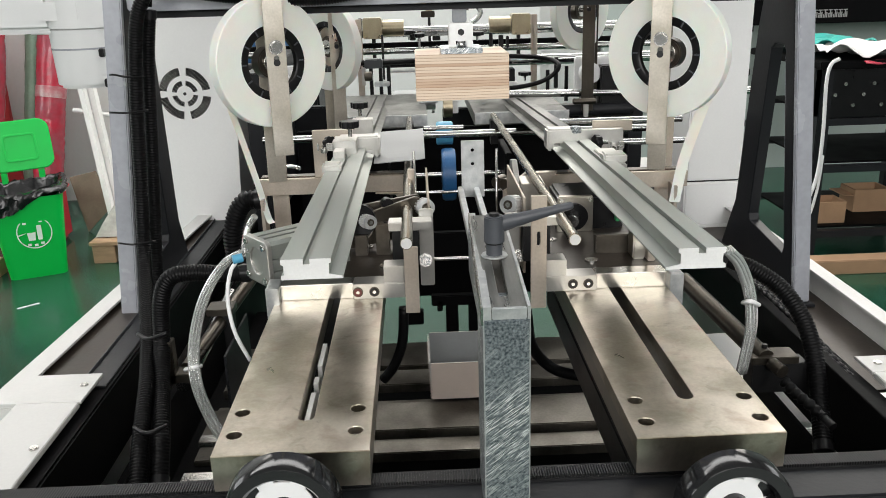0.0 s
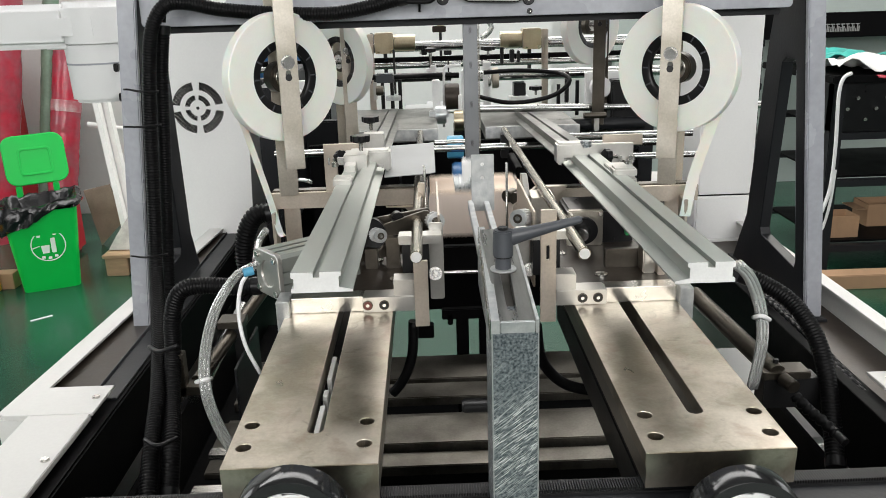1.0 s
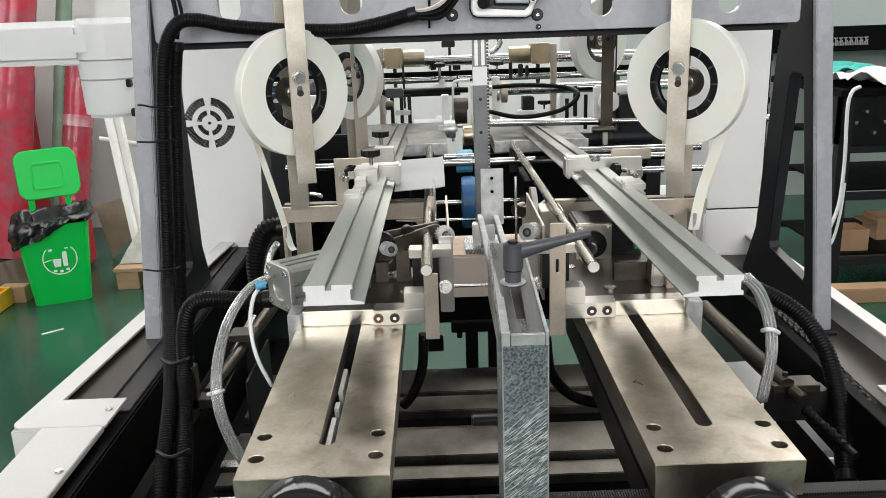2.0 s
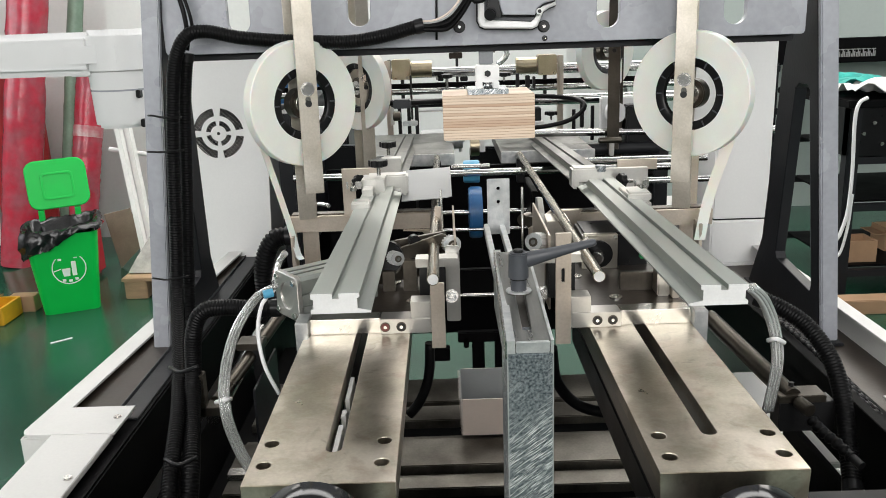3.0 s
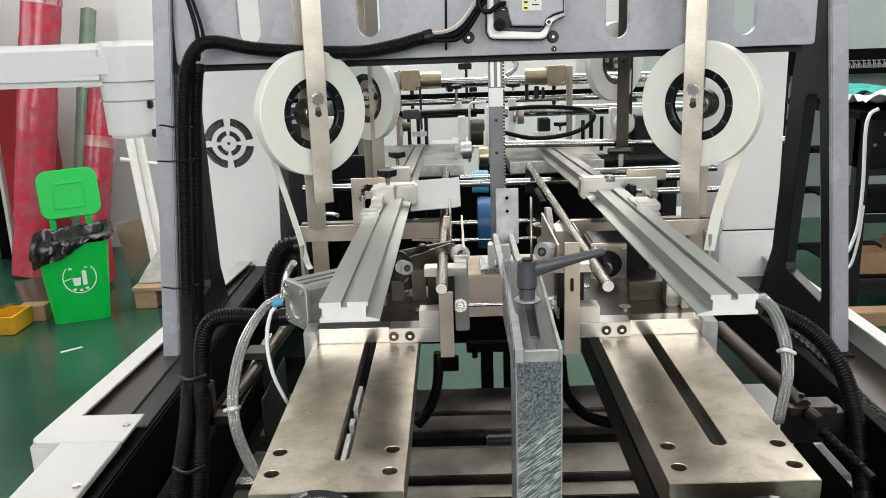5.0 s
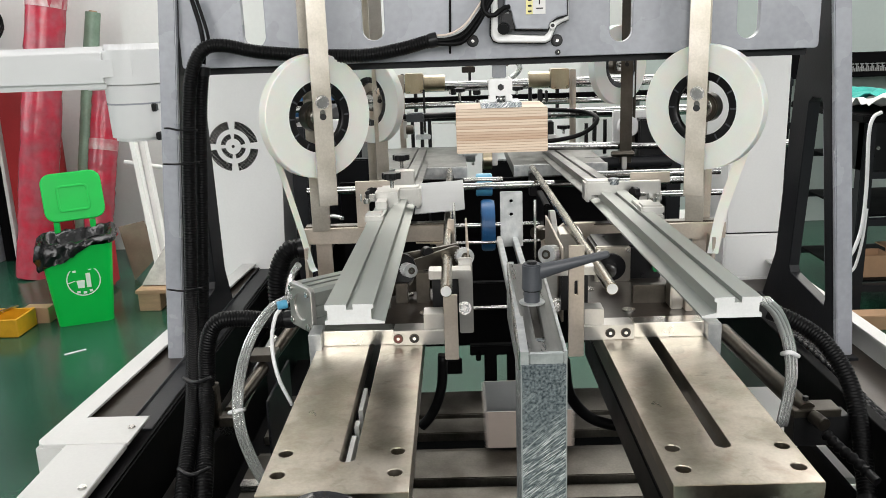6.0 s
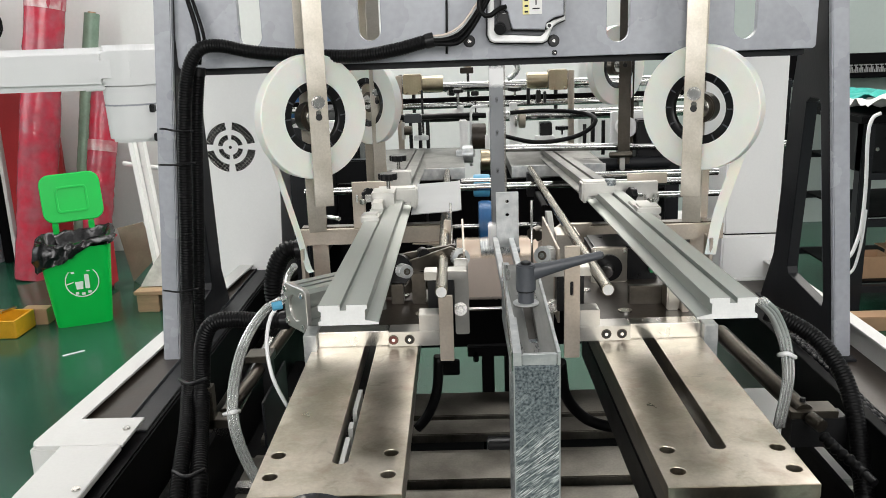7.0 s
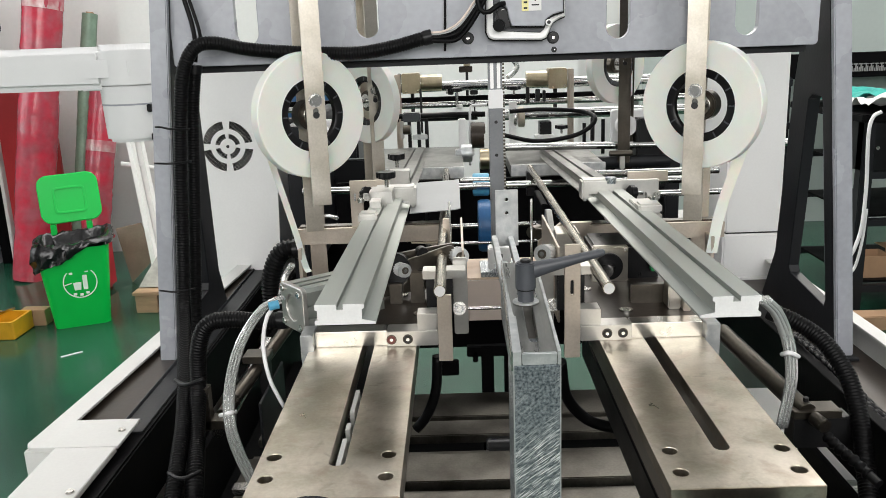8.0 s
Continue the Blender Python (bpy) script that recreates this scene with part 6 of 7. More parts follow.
TOP = 1.203


def punch():
    t = thing("punch", (BX, BY, TOP), "laminated plywood forming punch on a grey toothed column", "punch")
    part("wood_block", box(BX - 0.0815, BX + 0.0815, BY - 0.069, BY + 0.069, TOP + 0.0005, TOP + 0.0795, 0.0012), "plywood", t, "pale plywood block with layered edges")
    part("foot_plate", box(BX - 0.036, BX + 0.036, BY - 0.066, BY + 0.02, TOP + 0.0797, TOP + 0.089, 0.001), "galv", t, "worn galvanised foot plate")
    cl = part("clevis", box(BX - 0.021, BX + 0.021, BY - 0.048, BY - 0.016, TOP + 0.100, TOP + 0.130, 0.002), "alu_cut", t, "white clevis block")
    for x in (-0.015, 0.015):
        part("clevis_leg", box(BX + x - 0.006, BX + x + 0.006, BY - 0.046, BY - 0.02, TOP + 0.0892, TOP + 0.100, 0.001), "alu_cut", cl)
    part("clevis_pin", rod((BX, BY - 0.052, TOP + 0.115), (BX, BY - 0.046, TOP + 0.115), 0.006, 6), "black_steel", cl)
    part("nut", rod((BX, BY - 0.052, TOP + 0.089), (BX, BY - 0.052, TOP + 0.10), 0.008, 6), "chrome", t)
    col = part("column", box(BX - 0.0135, BX + 0.0115, BY - 0.028, BY - 0.006, TOP + 0.130, TOP + 0.85, 0.0015), "alu_dark", t, "grey guide column")
    part("channel", box(BX - 0.010, BX - 0.004, BY - 0.0305, BY - 0.0285, TOP + 0.42, TOP + 0.84, 0.0006), "alu_cut", col)
    part("channel", box(BX + 0.002, BX + 0.008, BY - 0.0305, BY - 0.0285, TOP + 0.42, TOP + 0.84, 0.0006), "alu_cut", col)
    part("slider", box(BX - 0.014, BX + 0.012, BY - 0.034, BY - 0.0285, TOP + 0.385, TOP + 0.418, 0.001), "white_plastic", col, "white slider")
    for z in (0.16, 0.23, 0.30, 0.36):
        part("column_hole", rod((BX - 0.001, BY - 0.0284, TOP + z), (BX - 0.001, BY - 0.0278, TOP + z), 0.003, 14), "black_steel", col)
    bm = bmesh.new()
    for i in range(110):
        box(BX + 0.0117, BX + 0.0155, BY - 0.024, BY - 0.008, TOP + 0.15 + i * 0.0062, TOP + 0.1535 + i * 0.0062, 0, into=bm)
    part("rack_teeth", bm, "dark_steel", col, "toothed rack edge")
    return t


BLOCK = punch()
PUNCH = [(0, 1.203), (0.55, 1.203), (0.62, 1.182), (0.70, 1.149), (0.80, 1.098), (0.90, 1.041), (1.0, 0.986), (1.06, 0.935), (1.15, 0.912), (1.5, 0.907), (2.05, 0.891), (2.25, 0.890), (2.35, 0.93), (2.5, 1.11), (2.62, 1.203), (PERIOD, 1.203)]


def at_phase(rows, ph):
    """The value of a table at a phase, straight between its rows."""
    if ph <= rows[0][0]:
        return rows[0][1:]
    for a, b in zip(rows, rows[1:]):
        if ph <= b[0]:
            u = (ph - a[0]) / (b[0] - a[0])
            return [p + (q - p) * u for p, q in zip(a[1:], b[1:])]
    return rows[-1][1:]


def flap(name, x0, x1, y0, y1, hinge, parent):
    """A flap of two papers, its origin on its fold."""
    f = None
    for nm, z0, z1, m in ((name, 0.0, 0.0012, "board_grey"), ("outer_paper", -0.0010, -0.0001, "board_kraft")):
        me = bpy.data.meshes.new(nm)
        bm = box(x0 - hinge[0], x1 - hinge[0], y0 - hinge[1], y1 - hinge[1], z0, z1, 0)
        bm.to_mesh(me)
        bm.free()
        me.materials.append(M[m])
        ob = new(nm, me)
        ob.parent = f or parent
        if not f:
            ob.location = (hinge[0], hinge[1], 0)
            f = ob
        else:
            ob["label"] = "pinkish outer paper"
    return f


def board():
    t = thing("box_blank", (BX, BY, 1.125), "grey board box blank with four flaps and pinkish outside", "box blank", "box blanks")
    a, b, h = 0.0835, 0.0705, 0.078
    flap("base", -a, a, -b, b, (0, 0), t)
    return t, {"front": flap("flap", -a, a, -b - h, -b, (0, -b), t), "back": flap("flap", -a, a, b, b + h, (0, b), t),
               "left": flap("flap", -a - h, -a, -b + 0.002, b - 0.002, (-a, 0), t), "right": flap("flap", a, a + h, -b + 0.002, b - 0.002, (a, 0), t)}


BOARDS = {k: board() for k in (-1, 0, 1, 2)}


# the way of one blank: phase, sideways, forward, height
def board_rows(k):
    end = {-1: 1.12, 0: 0.92, 1: 0.72, 2: 0.72}[k]
    return [(-9, 0, 1.40, 1.02 + 0.004 * k), (-0.30, 0, 1.40, 1.02 + 0.004 * k), (-0.10, 0, 1.40, 1.125), (0.10, 0, 1.05, 1.125), (0.20, 0, 0.66, 1.125), (0.30, 0, 0.36, 1.125), (0.37, 0, 0.14, 1.125), (0.45, 0, 0, 1.125), (0.73, 0, 0, 1.125),
            *[(p, 0, 0, z - 0.0013) for p, z in PUNCH if 0.78 < p <= 2.25], (2.62, 0, 0, 0.888), (2.70, 0, 0, 0.85), (2.80, 0, 0, 0.731), (2.84, 0, 0, 0.66), (2.88, 0, 0, 0.622), (2.95, 0, 0, 0.622),
            (3.0, 0.02, 0, 0.622), (3.25, 0.14, 0, 0.622), (3.45, 0.30, 0, 0.622), (3.8, 0.58, 0, 0.622), (4.3, end, 0, 0.622), (12, end, 0, 0.622)]


FOLD = [(-9, 0), (0.72, 0), (0.80, 45), (0.88, 88), (12, 88)]


# ---- the hall's things on the left ----
def wheelie_bin():
    t = thing("waste_bin", (-2.00, 4.25, 0), "open green plastic waste bin with black liner", "waste bin")
    c = Vector((-2.00, 4.25))

    def shell(z0, z1, s0, s1, d0, d1, wall):
        bm = bmesh.new()
        rings = []
        for z, u, v in ((z0, s0, d0), (z1, s1, d1), (z1, s1 - wall, d1 - wall), (z0 + wall, s0 - wall, d0 - wall)):
            rings.append([bm.verts.new((c.x + x, c.y + y, z)) for x, y in round_rect(-u, u, -v, v, 0.035)])
        n = len(rings[0])
        for r0, r1 in zip(rings, rings[1:]):
            for i in range(n):
                bm.faces.new((r0[i], r0[(i + 1) % n], r1[(i + 1) % n], r1[i]))
        bm.faces.new(list(reversed(rings[0])))
        bm.faces.new(rings[-1])
        bmesh.ops.recalc_face_normals(bm, faces=bm.faces)
        return bm

    part("bucket", shell(0.0, 0.425, 0.135, 0.175, 0.12, 0.16, 0.006), "bin_green", t)
    bag = bmesh.new()
    rings = []
    corner = [Vector((x, y, 0)) for x, y in round_rect(-0.178, 0.178, -0.165, 0.165, 0.04, 8)]
    base = [(p.x, p.y) for p in resample(corner + corner[:1], 0.012)]
    for k, (z, g) in enumerate(((0.400, 1.05), (0.405, 1.08), (0.415, 1.11), (0.425, 1.12), (0.44, 1.11), (0.455, 1.07), (0.46, 1.0), (0.45, 0.92), (0.41, 0.85), (0.37, 0.7), (0.36, 0.5), (0.37, 0.25))):
        ring = []
        for i, (x, y) in enumerate(base):
            w = noise.noise((x * 22, y * 22, k * 0.55)) + 0.6 * noise.noise((x * 55, y * 55, k * 0.9 + 7))
            droop = (0.060 * x / 0.178 - 0.02 + 0.035 * noise.noise((x * 9, y * 9, 3))) * max(0, 1 - k / 5)
            ring.append(bag.verts.new((c.x + x * g + 0.014 * w, c.y + y * g + 0.014 * w, z + droop + 0.016 * w + 0.015 * x / 0.178)))
        rings.append(ring)
    n = len(base)
    for r0, r1 in zip(rings, rings[1:]):
        for i in range(n):
            bag.faces.new((r0[i], r0[(i + 1) % n], r1[(i + 1) % n], r1[i])).smooth = True
    bag.faces.new(rings[-1])
    bag.faces.new(list(reversed(rings[0])))
    bmesh.ops.recalc_face_normals(bag, faces=bag.faces)
    part("liner", bag, "bag", t, "crumpled black bin liner")
    lid_m = Matrix.Translation((c.x + 0.02, c.y + 0.20, 0.615)) @ Matrix.Rotation(radians(-12), 4, "X") @ Matrix.Rotation(radians(-2), 4, "Y") @ FRONT
    lid = part("lid", plate(round_rect(-0.158, 0.135, -0.110, 0.140, 0.05), [], 0.02, lid_m, 0.006), "bin_green", t, "green lid standing open")
    part("lid_panel", plate(round_rect(-0.09, 0.068, -0.065, 0.075, 0.02), [round_rect(-0.082, 0.060, -0.057, 0.067, 0.018)], 0.006, lid_m @ Matrix.Translation((0, 0, 0.018)), 0.002), "bin_green", lid)
    for x in (-0.09, 0.09):
        part("hinge", box(c.x + x - 0.015, c.x + x + 0.015, c.y + 0.155, c.y + 0.21, 0.41, 0.50, 0.004), "bin_green", t)
    m = Matrix.Translation((c.x + 0.015, c.y - 0.151, 0.245)) @ Matrix.Rotation(radians(-4.5), 4, "X") @ FRONT
    part("print_ring", plate(ring_of(0, 0, 0.082, 40), [ring_of(0, 0, 0.077, 40)], 0.0015, m, 0.0002), "white_mark", t, "white printed ring")
    part("print_bucket", plate([(-0.035, 0.0), (0.005, 0.0), (0.0, -0.04), (-0.03, -0.04)], [], 0.0015, m, 0.0002), "white_mark", t)
    part("print_bar", plate(round_rect(0.012, 0.034, -0.04, 0.035, 0.005), [], 0.0015, m, 0.0002), "white_mark", t)
    part("print_bar", plate([(-0.075, -0.012), (-0.04, -0.002), (-0.04, 0.002), (-0.075, -0.007)], [], 0.0015, m, 0.0002), "white_mark", t)
    for x, z in ((-0.04, 0.05), (-0.005, 0.062), (0.035, 0.055), (-0.03, -0.06), (0.0, -0.065), (0.03, -0.058)):
        part("print_bar", plate(round_rect(x - 0.008, x + 0.008, z - 0.006, z + 0.006, 0.001), [], 0.0015, m, 0.0002), "white_mark", t)
    t.rotation_euler = (0, 0, radians(23))
    return t


wheelie_bin()
tr = thing("waste_bin", (-2.15, 4.75, 0), "red plastic waste bin behind the green one", "waste bin")
part("bucket", box(-2.34, -2.06, 4.60, 4.9, 0.0, 0.31, 0.03), "bin_red", tr)
part("rim", box(-2.352, -2.048, 4.588, 4.912, 0.295, 0.32, 0.010), "bin_red", tr)


def wrapped_roll(name, p, q, r, material, label, seed):
    rng = random.Random(seed)
    p, q = Vector(p), Vector(q)
    d = (q - p)
    bm = bmesh.new()
    rings = []
    n, k = 26, 46
    a = d.normalized().cross(Vector((0, 1, 0))).normalized()
    b2 = d.normalized().cross(a)
    for i in range(k + 1):
        rr = r * (1 + rng.uniform(-0.03, 0.03))
        rings.append([bm.verts.new(p + d * (i / k) + (a * math.cos(u) + b2 * math.sin(u)) * rr * (1 + 0.05 * noise.noise((3 * math.cos(u) + seed, 3 * math.sin(u), i * 0.35)))) for u in (2 * math.pi * j / n for j in range(n))])
    for r0, r1 in zip(rings, rings[1:]):
        for j in range(n):
            bm.faces.new((r0[j], r0[(j + 1) % n], r1[(j + 1) % n], r1[j])).smooth = True
    bm.faces.new(list(reversed(rings[0])))
    bm.faces.new(rings[-1])
    bmesh.ops.recalc_face_normals(bm, faces=bm.faces)
    t = thing(name, p, label, "material roll", "standing rolls")
    part("roll", bm, material, t)
    part("core_end", rod(q, q + d.normalized() * 0.01, r * 0.5, 20), "card", t)
    for f in (0.66,):
        c = p + d * f
        part("film_band", rod(c, c + d.normalized() * 0.07, r * 1.035, 26, into=None), "film_red" if material == "red_roll" else material, t, "band of shiny clear film")
    return t


wrapped_roll("fabric_roll", (-2.70, 5.1, 0.0), (-2.33, 5.35, 2.5), 0.115, "red_roll", "tall red roll wrapped in clear film", 3)
wrapped_roll("fabric_roll", (-2.47, 5.25, 0.0), (-2.25, 5.45, 1.62), 0.048, "green_roll", "slim grey-green roll standing on end", 5)
wrapped_roll("fabric_roll", (-2.33, 5.15, 0.0), (-2.20, 5.4, 1.16), 0.088, "red_roll", "shorter red roll wrapped in clear film", 7)
tp = thing("leaning_board", (-2.9, 5.55, 0), "large red painted board leaning on the wall", "board")
part("board", box(-2.98, -2.60, 5.50, 5.53, 0.0, 1.36, 0.003), "red_panel", tp)
part("edge_strip", box(-3.02, -2.998, 5.485, 5.54, 0.0, 1.36, 0.002), "paper", tp, "pale edge strip")
solo("door_frame", box(-3.10, -3.04, 5.5, 5.6, 0.0, 2.2, 0.004), "paint_black", "black upright door post", "door frame")
solo("grey_locker", box(-3.7, -3.12, 5.2, 5.7, 0.0, 1.9, 0.006), "paint_grey", "plain grey steel locker", "locker")


def robot_arm():
    t = thing("robot_arm", (-1.3, 3.0, 0), "white robot arm with round wrist housing over the hall", "robot arm")
    z0, z1 = 1.268, 1.398
    part("forearm", box(-2.4, -1.16, 2.90, 3.09, z0, z1 + 0.014, 0.022), "white_plastic", t)
    part("elbow", box(-1.30, -1.03, 2.895, 3.105, z0 - 0.004, z1 + 0.014, 0.05), "white_plastic", t)
    part("housing", rod((-1.11, 3.0, 1.085), (-1.11, 3.0, 1.29), 0.098, 44, r2=0.105, bevel=0.012), "white_plastic", t)
    part("housing_seam", rod((-1.11, 3.0, 1.212), (-1.11, 3.0, 1.218), 0.1035, 44), "paint_grey", t)
    part("housing_top", rod((-1.11, 3.0, 1.262), (-1.11, 3.0, 1.418), 0.11, 44, bevel=0.02), "white_plastic", t)
    for x, z in ((-1.03, 1.20), (-1.025, 1.10)):
        part("clip", box(x - 0.008, x + 0.008, 2.925, 2.955, z - 0.014, z + 0.014, 0.003), "black_plastic", t)
    part("base_column", rod((-2.3, 3.0, 0), (-2.3, 3.0, 1.27), 0.12, 32, bevel=0.01), "white_plastic", t)
    return t


robot_arm()
tb = thing("metal_trestle", (-1.75, 5.1, 0), "pale metal frame legs leaning at the wall", "frame")
for foot, head in (((-1.753, 4.75, 0.0), (-1.994, 5.12, 1.139)), ((-1.722, 4.8, 0.0), (-1.947, 5.17, 1.094))):
    part("leg", rod(foot, head, 0.024, 4), "paper", tb)
part("cross_bar", rod((-2.016, 5.06, 0.721), (-1.761, 5.06, 0.677), 0.014, 8), "paper", tb)
solo("cardboard_sheet", plate([(-2.055, 0.34), (-1.898, 0.373), (-1.835, 0.154), (-1.995, 0.0)], [], 0.012, stand(4.95), 0.001), "card_grey", "worn grey-brown cardboard sheet leaning on the frame", "cardboard")


def pallet():
    t = thing("pallet", (-1.6, 4.5, 0), "small pale wooden pallet with film-wrapped load", "pallet")
    for y in (4.32, 4.55, 4.78):
        part("block", box(-1.74, -1.62, y, y + 0.09, 0.0, 0.10, 0.004), "wood", t)
        part("block", box(-1.36, -1.24, y, y + 0.09, 0.0, 0.10, 0.004), "wood", t)
    for i in range(4):
        part("deck_board", box(-1.75, -1.22, 4.31 + 0.15 * i, 4.43 + 0.15 * i, 0.1005, 0.12, 0.003), "wood", t)
    bm = bmesh.new()
    bmesh.ops.create_grid(bm, x_segments=14, y_segments=14, size=0.5)
    for v in bm.verts:
        u, w = v.co.x, v.co.y
        r = max(abs(u), abs(w)) * 2
        v.co = Vector((-1.49 + u * 0.5, 4.62 + w * 0.45, 0.125 + 0.30 * (1 - r ** 1.6) + 0.05 * noise.noise((u * 7, w * 7, 2)) * (1 - r)))
    for f in bm.faces:
        f.smooth = False
    part("film_load", bm, "film", t, "crumpled clear film over the load")
    return t


pallet()
tx = thing("tool_tray", (-2.35, 4.05, 0), "yellow and orange parts tray on the floor", "parts tray")
part("tray", plate(round_rect(-2.62, -2.22, 3.95, 4.15, 0.01), [round_rect(-2.61, -2.23, 3.96, 4.14, 0.01)], 0.09, Matrix.Translation((0, 0, 0.004)), 0.002), "yellow", tx)
part("tray_floor", box(-2.615, -2.225, 3.955, 4.145, 0.0, 0.006, 0.001), "yellow", tx)
part("tray_end", box(-2.30, -2.16, 4.16, 4.24, 0.0, 0.085, 0.003), "card", tx)
for i, (x, y, r) in enumerate(((-2.45, 4.05, 20), (-2.35, 4.08, 70), (-2.52, 4.02, -30))):
    part("bar_offcut", box(-0.09, 0.09, -0.008, 0.008, 0, 0.012, 0.001, turn=Matrix.Translation((x, y, 0.085 + 0.012 * i)) @ Matrix.Rotation(radians(r), 4, "Z")), "steel", tx)
solo("floor_scrap", box(-2.52, -2.40, 3.05, 3.13, 0.0, 0.02, 0.003), "steel", "small steel plate lying on the floor", "metal scrap")
solo("floor_scrap", box(-0.05, 0.05, -0.005, 0.005, 0, 0.004, 0.001, turn=Matrix.Translation((-1.83, 3.72, 0)) @ Matrix.Rotation(radians(40), 4, "Z")), "paper", "pale strip of paper on the floor", "paper scrap")
solo("cable_coil", hose([(-2.86 + 0.10 * math.cos(i * 0.7), 5.30 - 0.03 * (i % 3), 1.53 + 0.10 * math.sin(i * 0.7) + 0.02 * (i % 4)) for i in range(26)], 0.011, 8), "rubber", "coiled dark cable hanging on the wall hook", "cable")
solo("coil_shelf", box(-3.1, -2.62, 5.26, 5.48, 1.362, 1.39, 0.003), "red_panel", "red shelf on the red board", "shelf")
solo("wall_pillar", box(-2.12, -1.55, 5.55, 6.1, 0, 5, 0.005), "wall", "pale plastered wall pillar", "pillar", kind="structure")
solo("partition_wall", box(-6, -2.12, 5.75, 5.85, 0, 5, 0), "wall", "pale plastered partition wall", "wall", kind="structure")
solo("partition_wall", box(-1.55, 0.9, 6.0, 6.1, 0, 5, 0), "wall", "pale plastered partition wall", "wall", kind="structure")

# ---- the hall's things on the right and behind ----
def work_rack():
    t = thing("work_rack", (2.3, 4.2, 0), "dark steel worktable frame with parts below", "worktable")
    for x, y in ((1.95, 3.95), (2.75, 3.95), (1.95, 4.7), (2.75, 4.7)):
        part("leg", box(x - 0.03, x + 0.03, y - 0.03, y + 0.03, 0, 0.95, 0.004), "paint_dark", t)
    for z in (0.12, 0.45, 0.68):
        part("rail", box(1.98, 2.72, 3.93, 3.97, z, z + 0.035, 0.003), "paint_dark", t)
        part("rail", box(1.98, 2.72, 4.68, 4.72, z, z + 0.035, 0.003), "paint_dark", t)
        part("shelf", box(1.98, 2.72, 3.98, 4.66, z + 0.036, z + 0.046, 0.002), "paint_black", t)
    part("top", box(1.90, 2.80, 3.9, 4.75, 0.95, 0.985, 0.004), "paint_black", t)
    part("hanging_case", box(1.92, 2.25, 3.92, 4.1, 0.72, 0.95, 0.004), "black_plastic", t)
    for i in range(7):
        part("terminal", rod((1.94 + 0.045 * i, 3.919, 0.78 + 0.05 * (i % 3)), (1.94 + 0.045 * i, 3.905, 0.78 + 0.05 * (i % 3)), 0.009, 12), "steel", t)
    return t


work_rack()


def crumple(name, x0, x1, y0, y1, z, amp, material, label, category, seed):
    bm = bmesh.new()
    bmesh.ops.create_grid(bm, x_segments=18, y_segments=14, size=0.5)
    for v in bm.verts:
        u, w = v.co.x + 0.5, v.co.y + 0.5
        v.co = Vector((x0 + (x1 - x0) * u, y0 + (y1 - y0) * w, z + amp * (0.5 + noise.noise((u * 4 + seed, w * 4, seed)))))
    for fc in bm.faces:
        fc.smooth = True
    ext = bmesh.ops.extrude_face_region(bm, geom=bm.faces[:])
    for v in ext["geom"]:
        if isinstance(v, bmesh.types.BMVert):
            v.co.z += 0.004
    bmesh.ops.recalc_face_normals(bm, faces=bm.faces)
    return solo(name, bm, material, label, category)


crumple("cloth", 1.92, 2.35, 4.25, 4.7, 1.0, 0.06, "teal", "crumpled teal cloth on the worktable", "cloth", 2)
crumple("paper_sheet", 1.93, 2.45, 3.92, 4.25, 0.995, 0.06, "paper", "rumpled white paper sheets on the worktable", "paper", 6)
crumple("red_sheet", 2.10, 2.6, 3.88, 4.05, 0.965, 0.02, "red_roll", "faded red sheet on the worktable", "sheet", 8)
solo("white_cable", hose([(1.967, 3.87, 1.001), (1.931, 3.87, 0.977), (1.918, 3.87, 0.895), (1.929, 3.87, 0.659), (1.925, 3.87, 0.47), (1.9, 3.87, 0.361), (1.879, 3.87, 0.32)], 0.009, 8), "white_plastic", "white cable hanging down from the worktable", "cable")
solo("white_cable", hose([(1.943, 3.875, 0.55), (1.936, 3.875, 0.4), (1.915, 3.875, 0.276), (1.891, 3.875, 0.238)], 0.007, 8), "white_plastic", "thin white cable beside the worktable leg", "cable")
for x, y, z, s in ((1.99, 4.02, 0.167, 0.11), (2.3, 4.2, 0.167, 0.12), (1.62, 4.85, 0.0, 0.16)):
    bt = thing("carton", (x, y, z), "open brown cardboard carton with clutter", "carton", "cartons")
    part("body", plate(round_rect(x, x + s * 1.6, y, y + s * 1.3, 0.004), [round_rect(x + 0.006, x + s * 1.6 - 0.006, y + 0.006, y + s * 1.3 - 0.006, 0.004)], s, Matrix.Translation((0, 0, z)), 0.001), "card", bt)
    part("bottom", box(x + 0.007, x + s * 1.6 - 0.007, y + 0.007, y + s * 1.3 - 0.007, z, z + 0.008, 0), "card", bt)
    part("side_flap", box(x - 0.06, x - 0.002, y, y + s * 1.3, z + s - 0.03, z + s - 0.026, 0, turn=None), "card", bt)
solo("wood_beam", box(1.75, 2.9, 3.72, 3.82, 0.0, 0.07, 0.004), "card", "brown timber lying on the floor", "timber")
sg = thing("wall_sign", (2.5, 5.5, 1.2), "black signboard with pale lettering", "sign")
part("board", box(2.0, 4.2, 5.50, 5.54, 1.055, 1.212, 0.003), "paint_black", sg)
for i in range(8):
    x = 2.553 + 0.0325 * i
    bm = bmesh.new()
    for u0, u1, v0, v1 in ((0, 0.026, 0.022, 0.028), (0.010, 0.016, 0, 0.05), (0, 0.026, 0.044, 0.05), (0, 0.005, 0, 0.02), (0.020, 0.026, 0, 0.034))[i % 2:]:
        box(x + u0, x + u1, 5.494, 5.498, 1.092 + v0, 1.092 + v1, 0, into=bm)
    part("lettering", bm, "hall_far", sg)
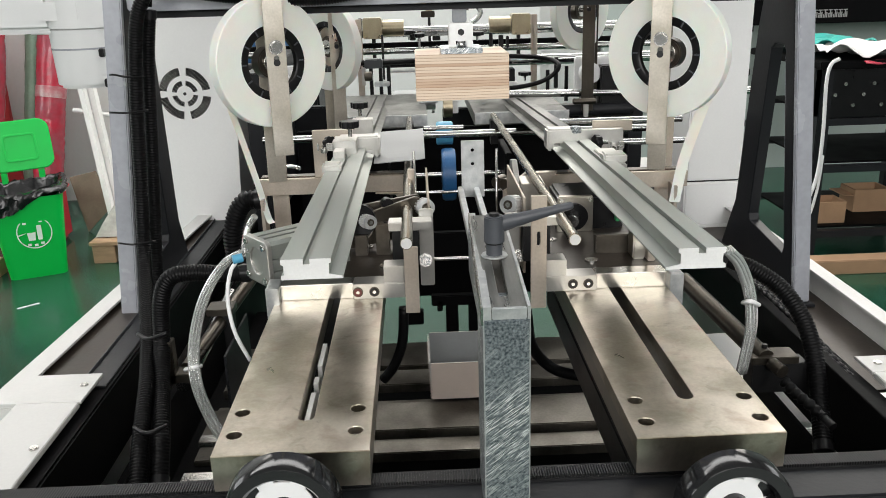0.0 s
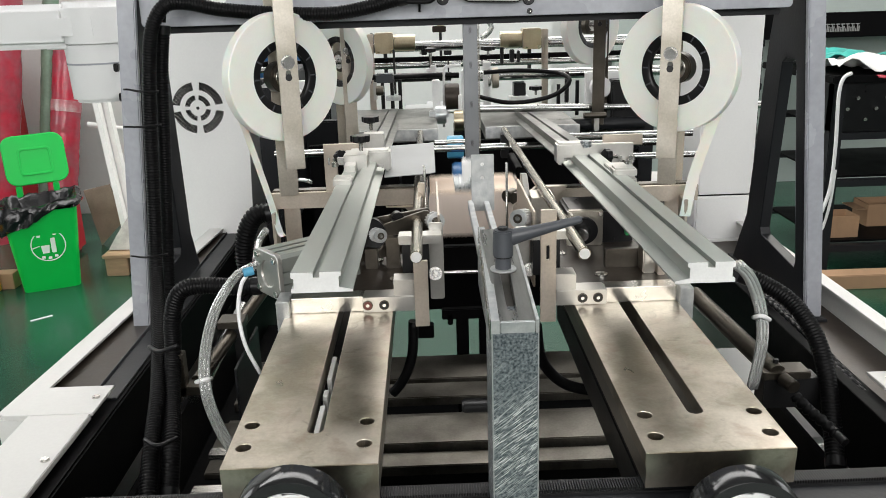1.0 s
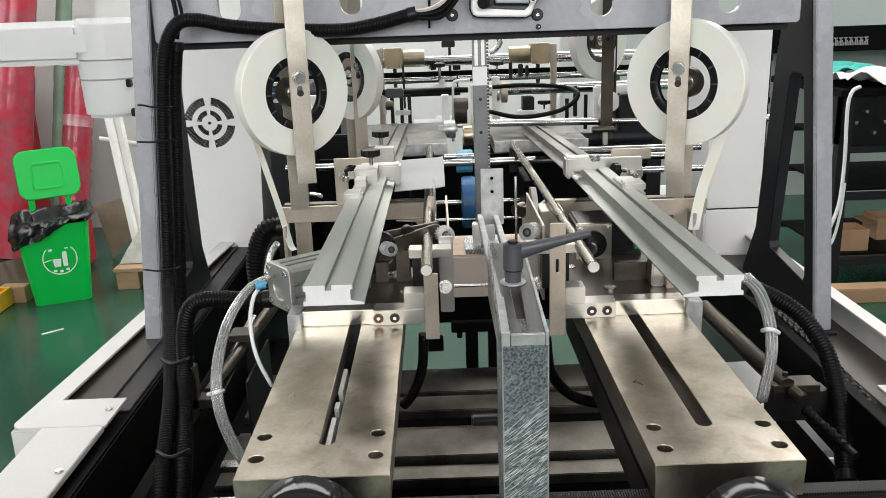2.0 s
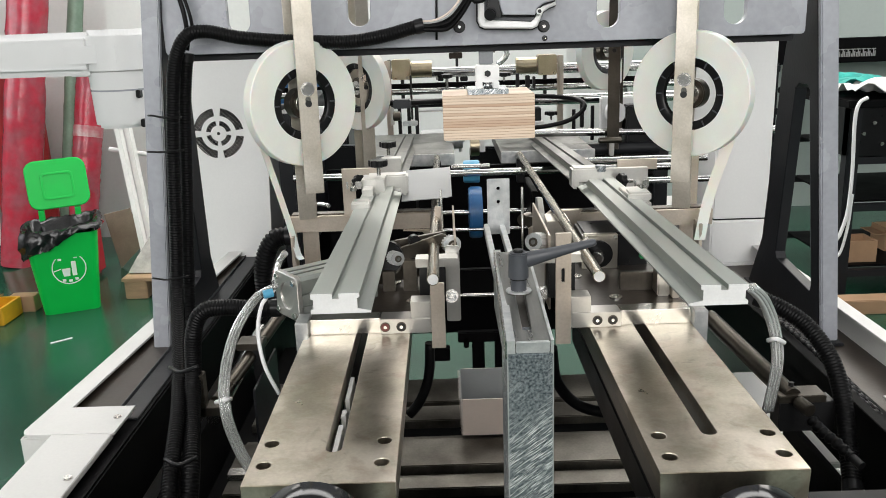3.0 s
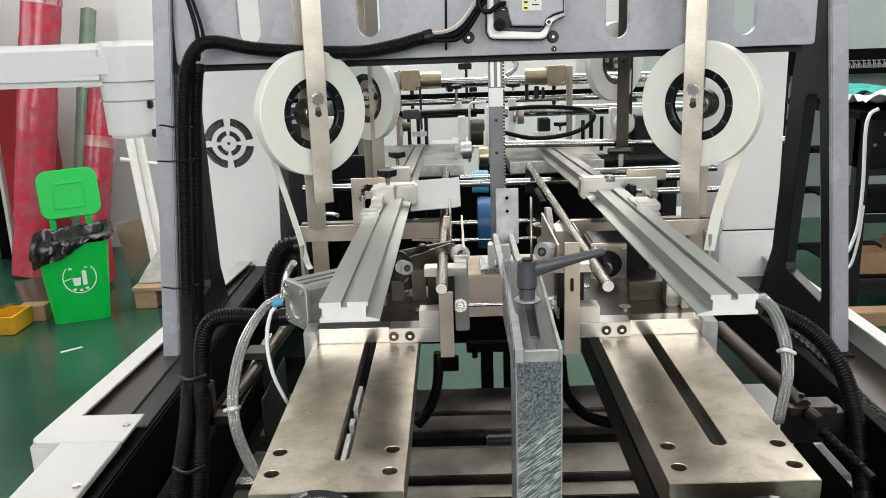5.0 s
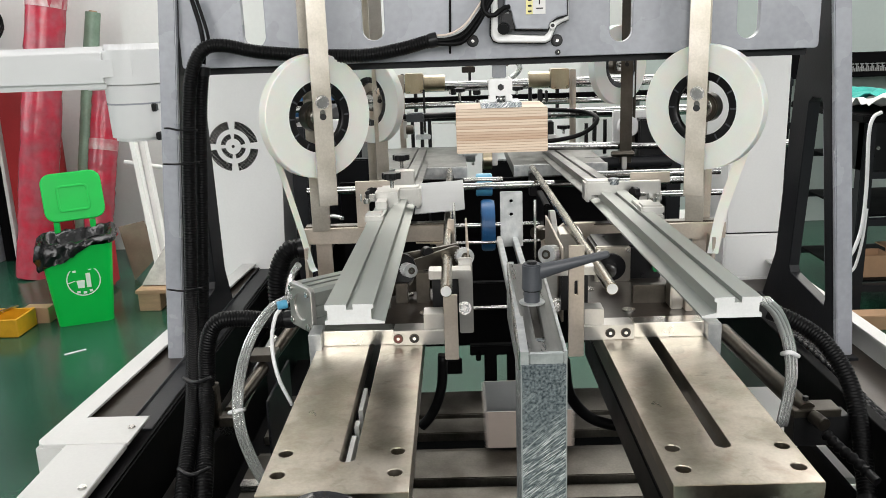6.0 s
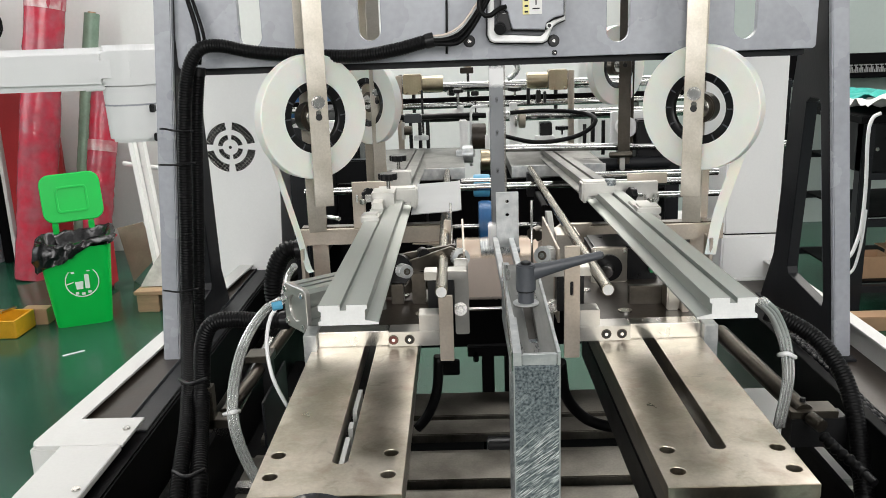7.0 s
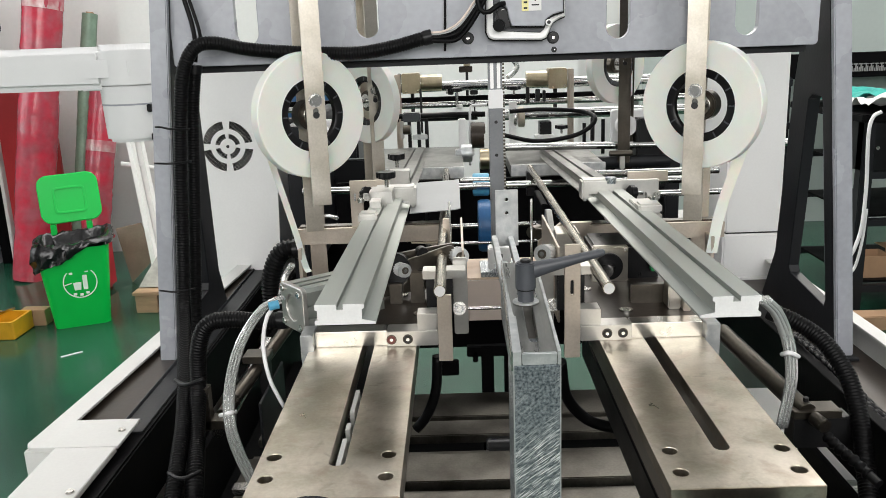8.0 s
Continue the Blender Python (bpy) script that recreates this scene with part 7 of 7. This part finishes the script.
part("wall_bracket", box(2.0, 4.2, 5.545, 5.99, 1.14, 1.18, 0.003), "paint_dark", sg)
solo("side_partition", box(1.35, 6.0, 6.0, 6.1, 0, 5, 0), "wall_green", "grey-green plastered partition wall", "wall", kind="structure")
solo("back_wall_bay", box(0.9, 1.35, 6.3, 6.4, 0, 5, 0), "wall", "pale plastered wall bay", "wall", kind="structure")
hk = thing("far_machine", (1.6, 5.0, 0), "dark steel machine frame standing in the hall", "machine")
for x in (1.25, 1.95):
    part("upright", box(x, x + 0.05, 5.0, 5.05, 0, 1.1, 0.003), "paint_dark", hk)
for z in (0.2, 0.5, 0.8, 1.05):
    part("cross_rail", box(1.25, 2.0, 4.98, 5.0, z, z + 0.04, 0.003), "paint_dark", hk)
part("panel", box(1.3, 1.95, 5.05, 5.08, 0.55, 0.8, 0.003), "wall_green", hk)
bl = thing("blue_bin_stack", (-0.42, 3.2, 0), "dark blue ribbed crates behind the machine", "crates")
for i in range(6):
    part("crate", box(-0.62, -0.34, 3.15, 3.5, 0.02 + 0.21 * i, 0.225 + 0.21 * i, 0.008), "blue" if i % 2 else "paint_dark", bl)


def motions():
    rows = []
    for k in range(-1, 3):
        for p, z in PUNCH[:-1]:
            t = k * PERIOD + p
            if 0 < t < 8:
                rows.append((t, pose(BX, BY, z)))
    first, last = at_phase(PUNCH, 0.0)[0], at_phase(PUNCH, 8.0 - 2 * PERIOD)[0]
    walk(BLOCK, [(0, pose(BX, BY, first)), *rows, (8, pose(BX, BY, last))])
    for k, (t, flaps) in BOARDS.items():
        way = board_rows(k)
        keys = [(k * PERIOD + p, *v) for p, *v in way]
        inner = [r for r in keys if 0 < r[0] < 8]
        ends = [(0, *at_phase(keys, 0.0)), *inner, (8, *at_phase(keys, 8.0))]
        walk(t, [(s, pose(BX + x, BY + y, z)) for s, x, y, z in ends])
        fold = [(k * PERIOD + p, a) for p, a in FOLD]
        turns = [(0, *at_phase(fold, 0.0)), *[r for r in fold if 0 < r[0] < 8], (8, *at_phase(fold, 8.0))]
        a, b = 0.0835, 0.0705
        for name, ob in flaps.items():
            at = {"front": (0, -b, 0), "back": (0, b, 0), "left": (-a, 0, 0), "right": (a, 0, 0)}[name]
            turn = {"front": (-1, 0), "back": (1, 0), "left": (0, 1), "right": (0, -1)}[name]
            walk(ob, [(s, pose(*at, turn[0] * g, turn[1] * g, 0)) for s, g in turns])


motions()
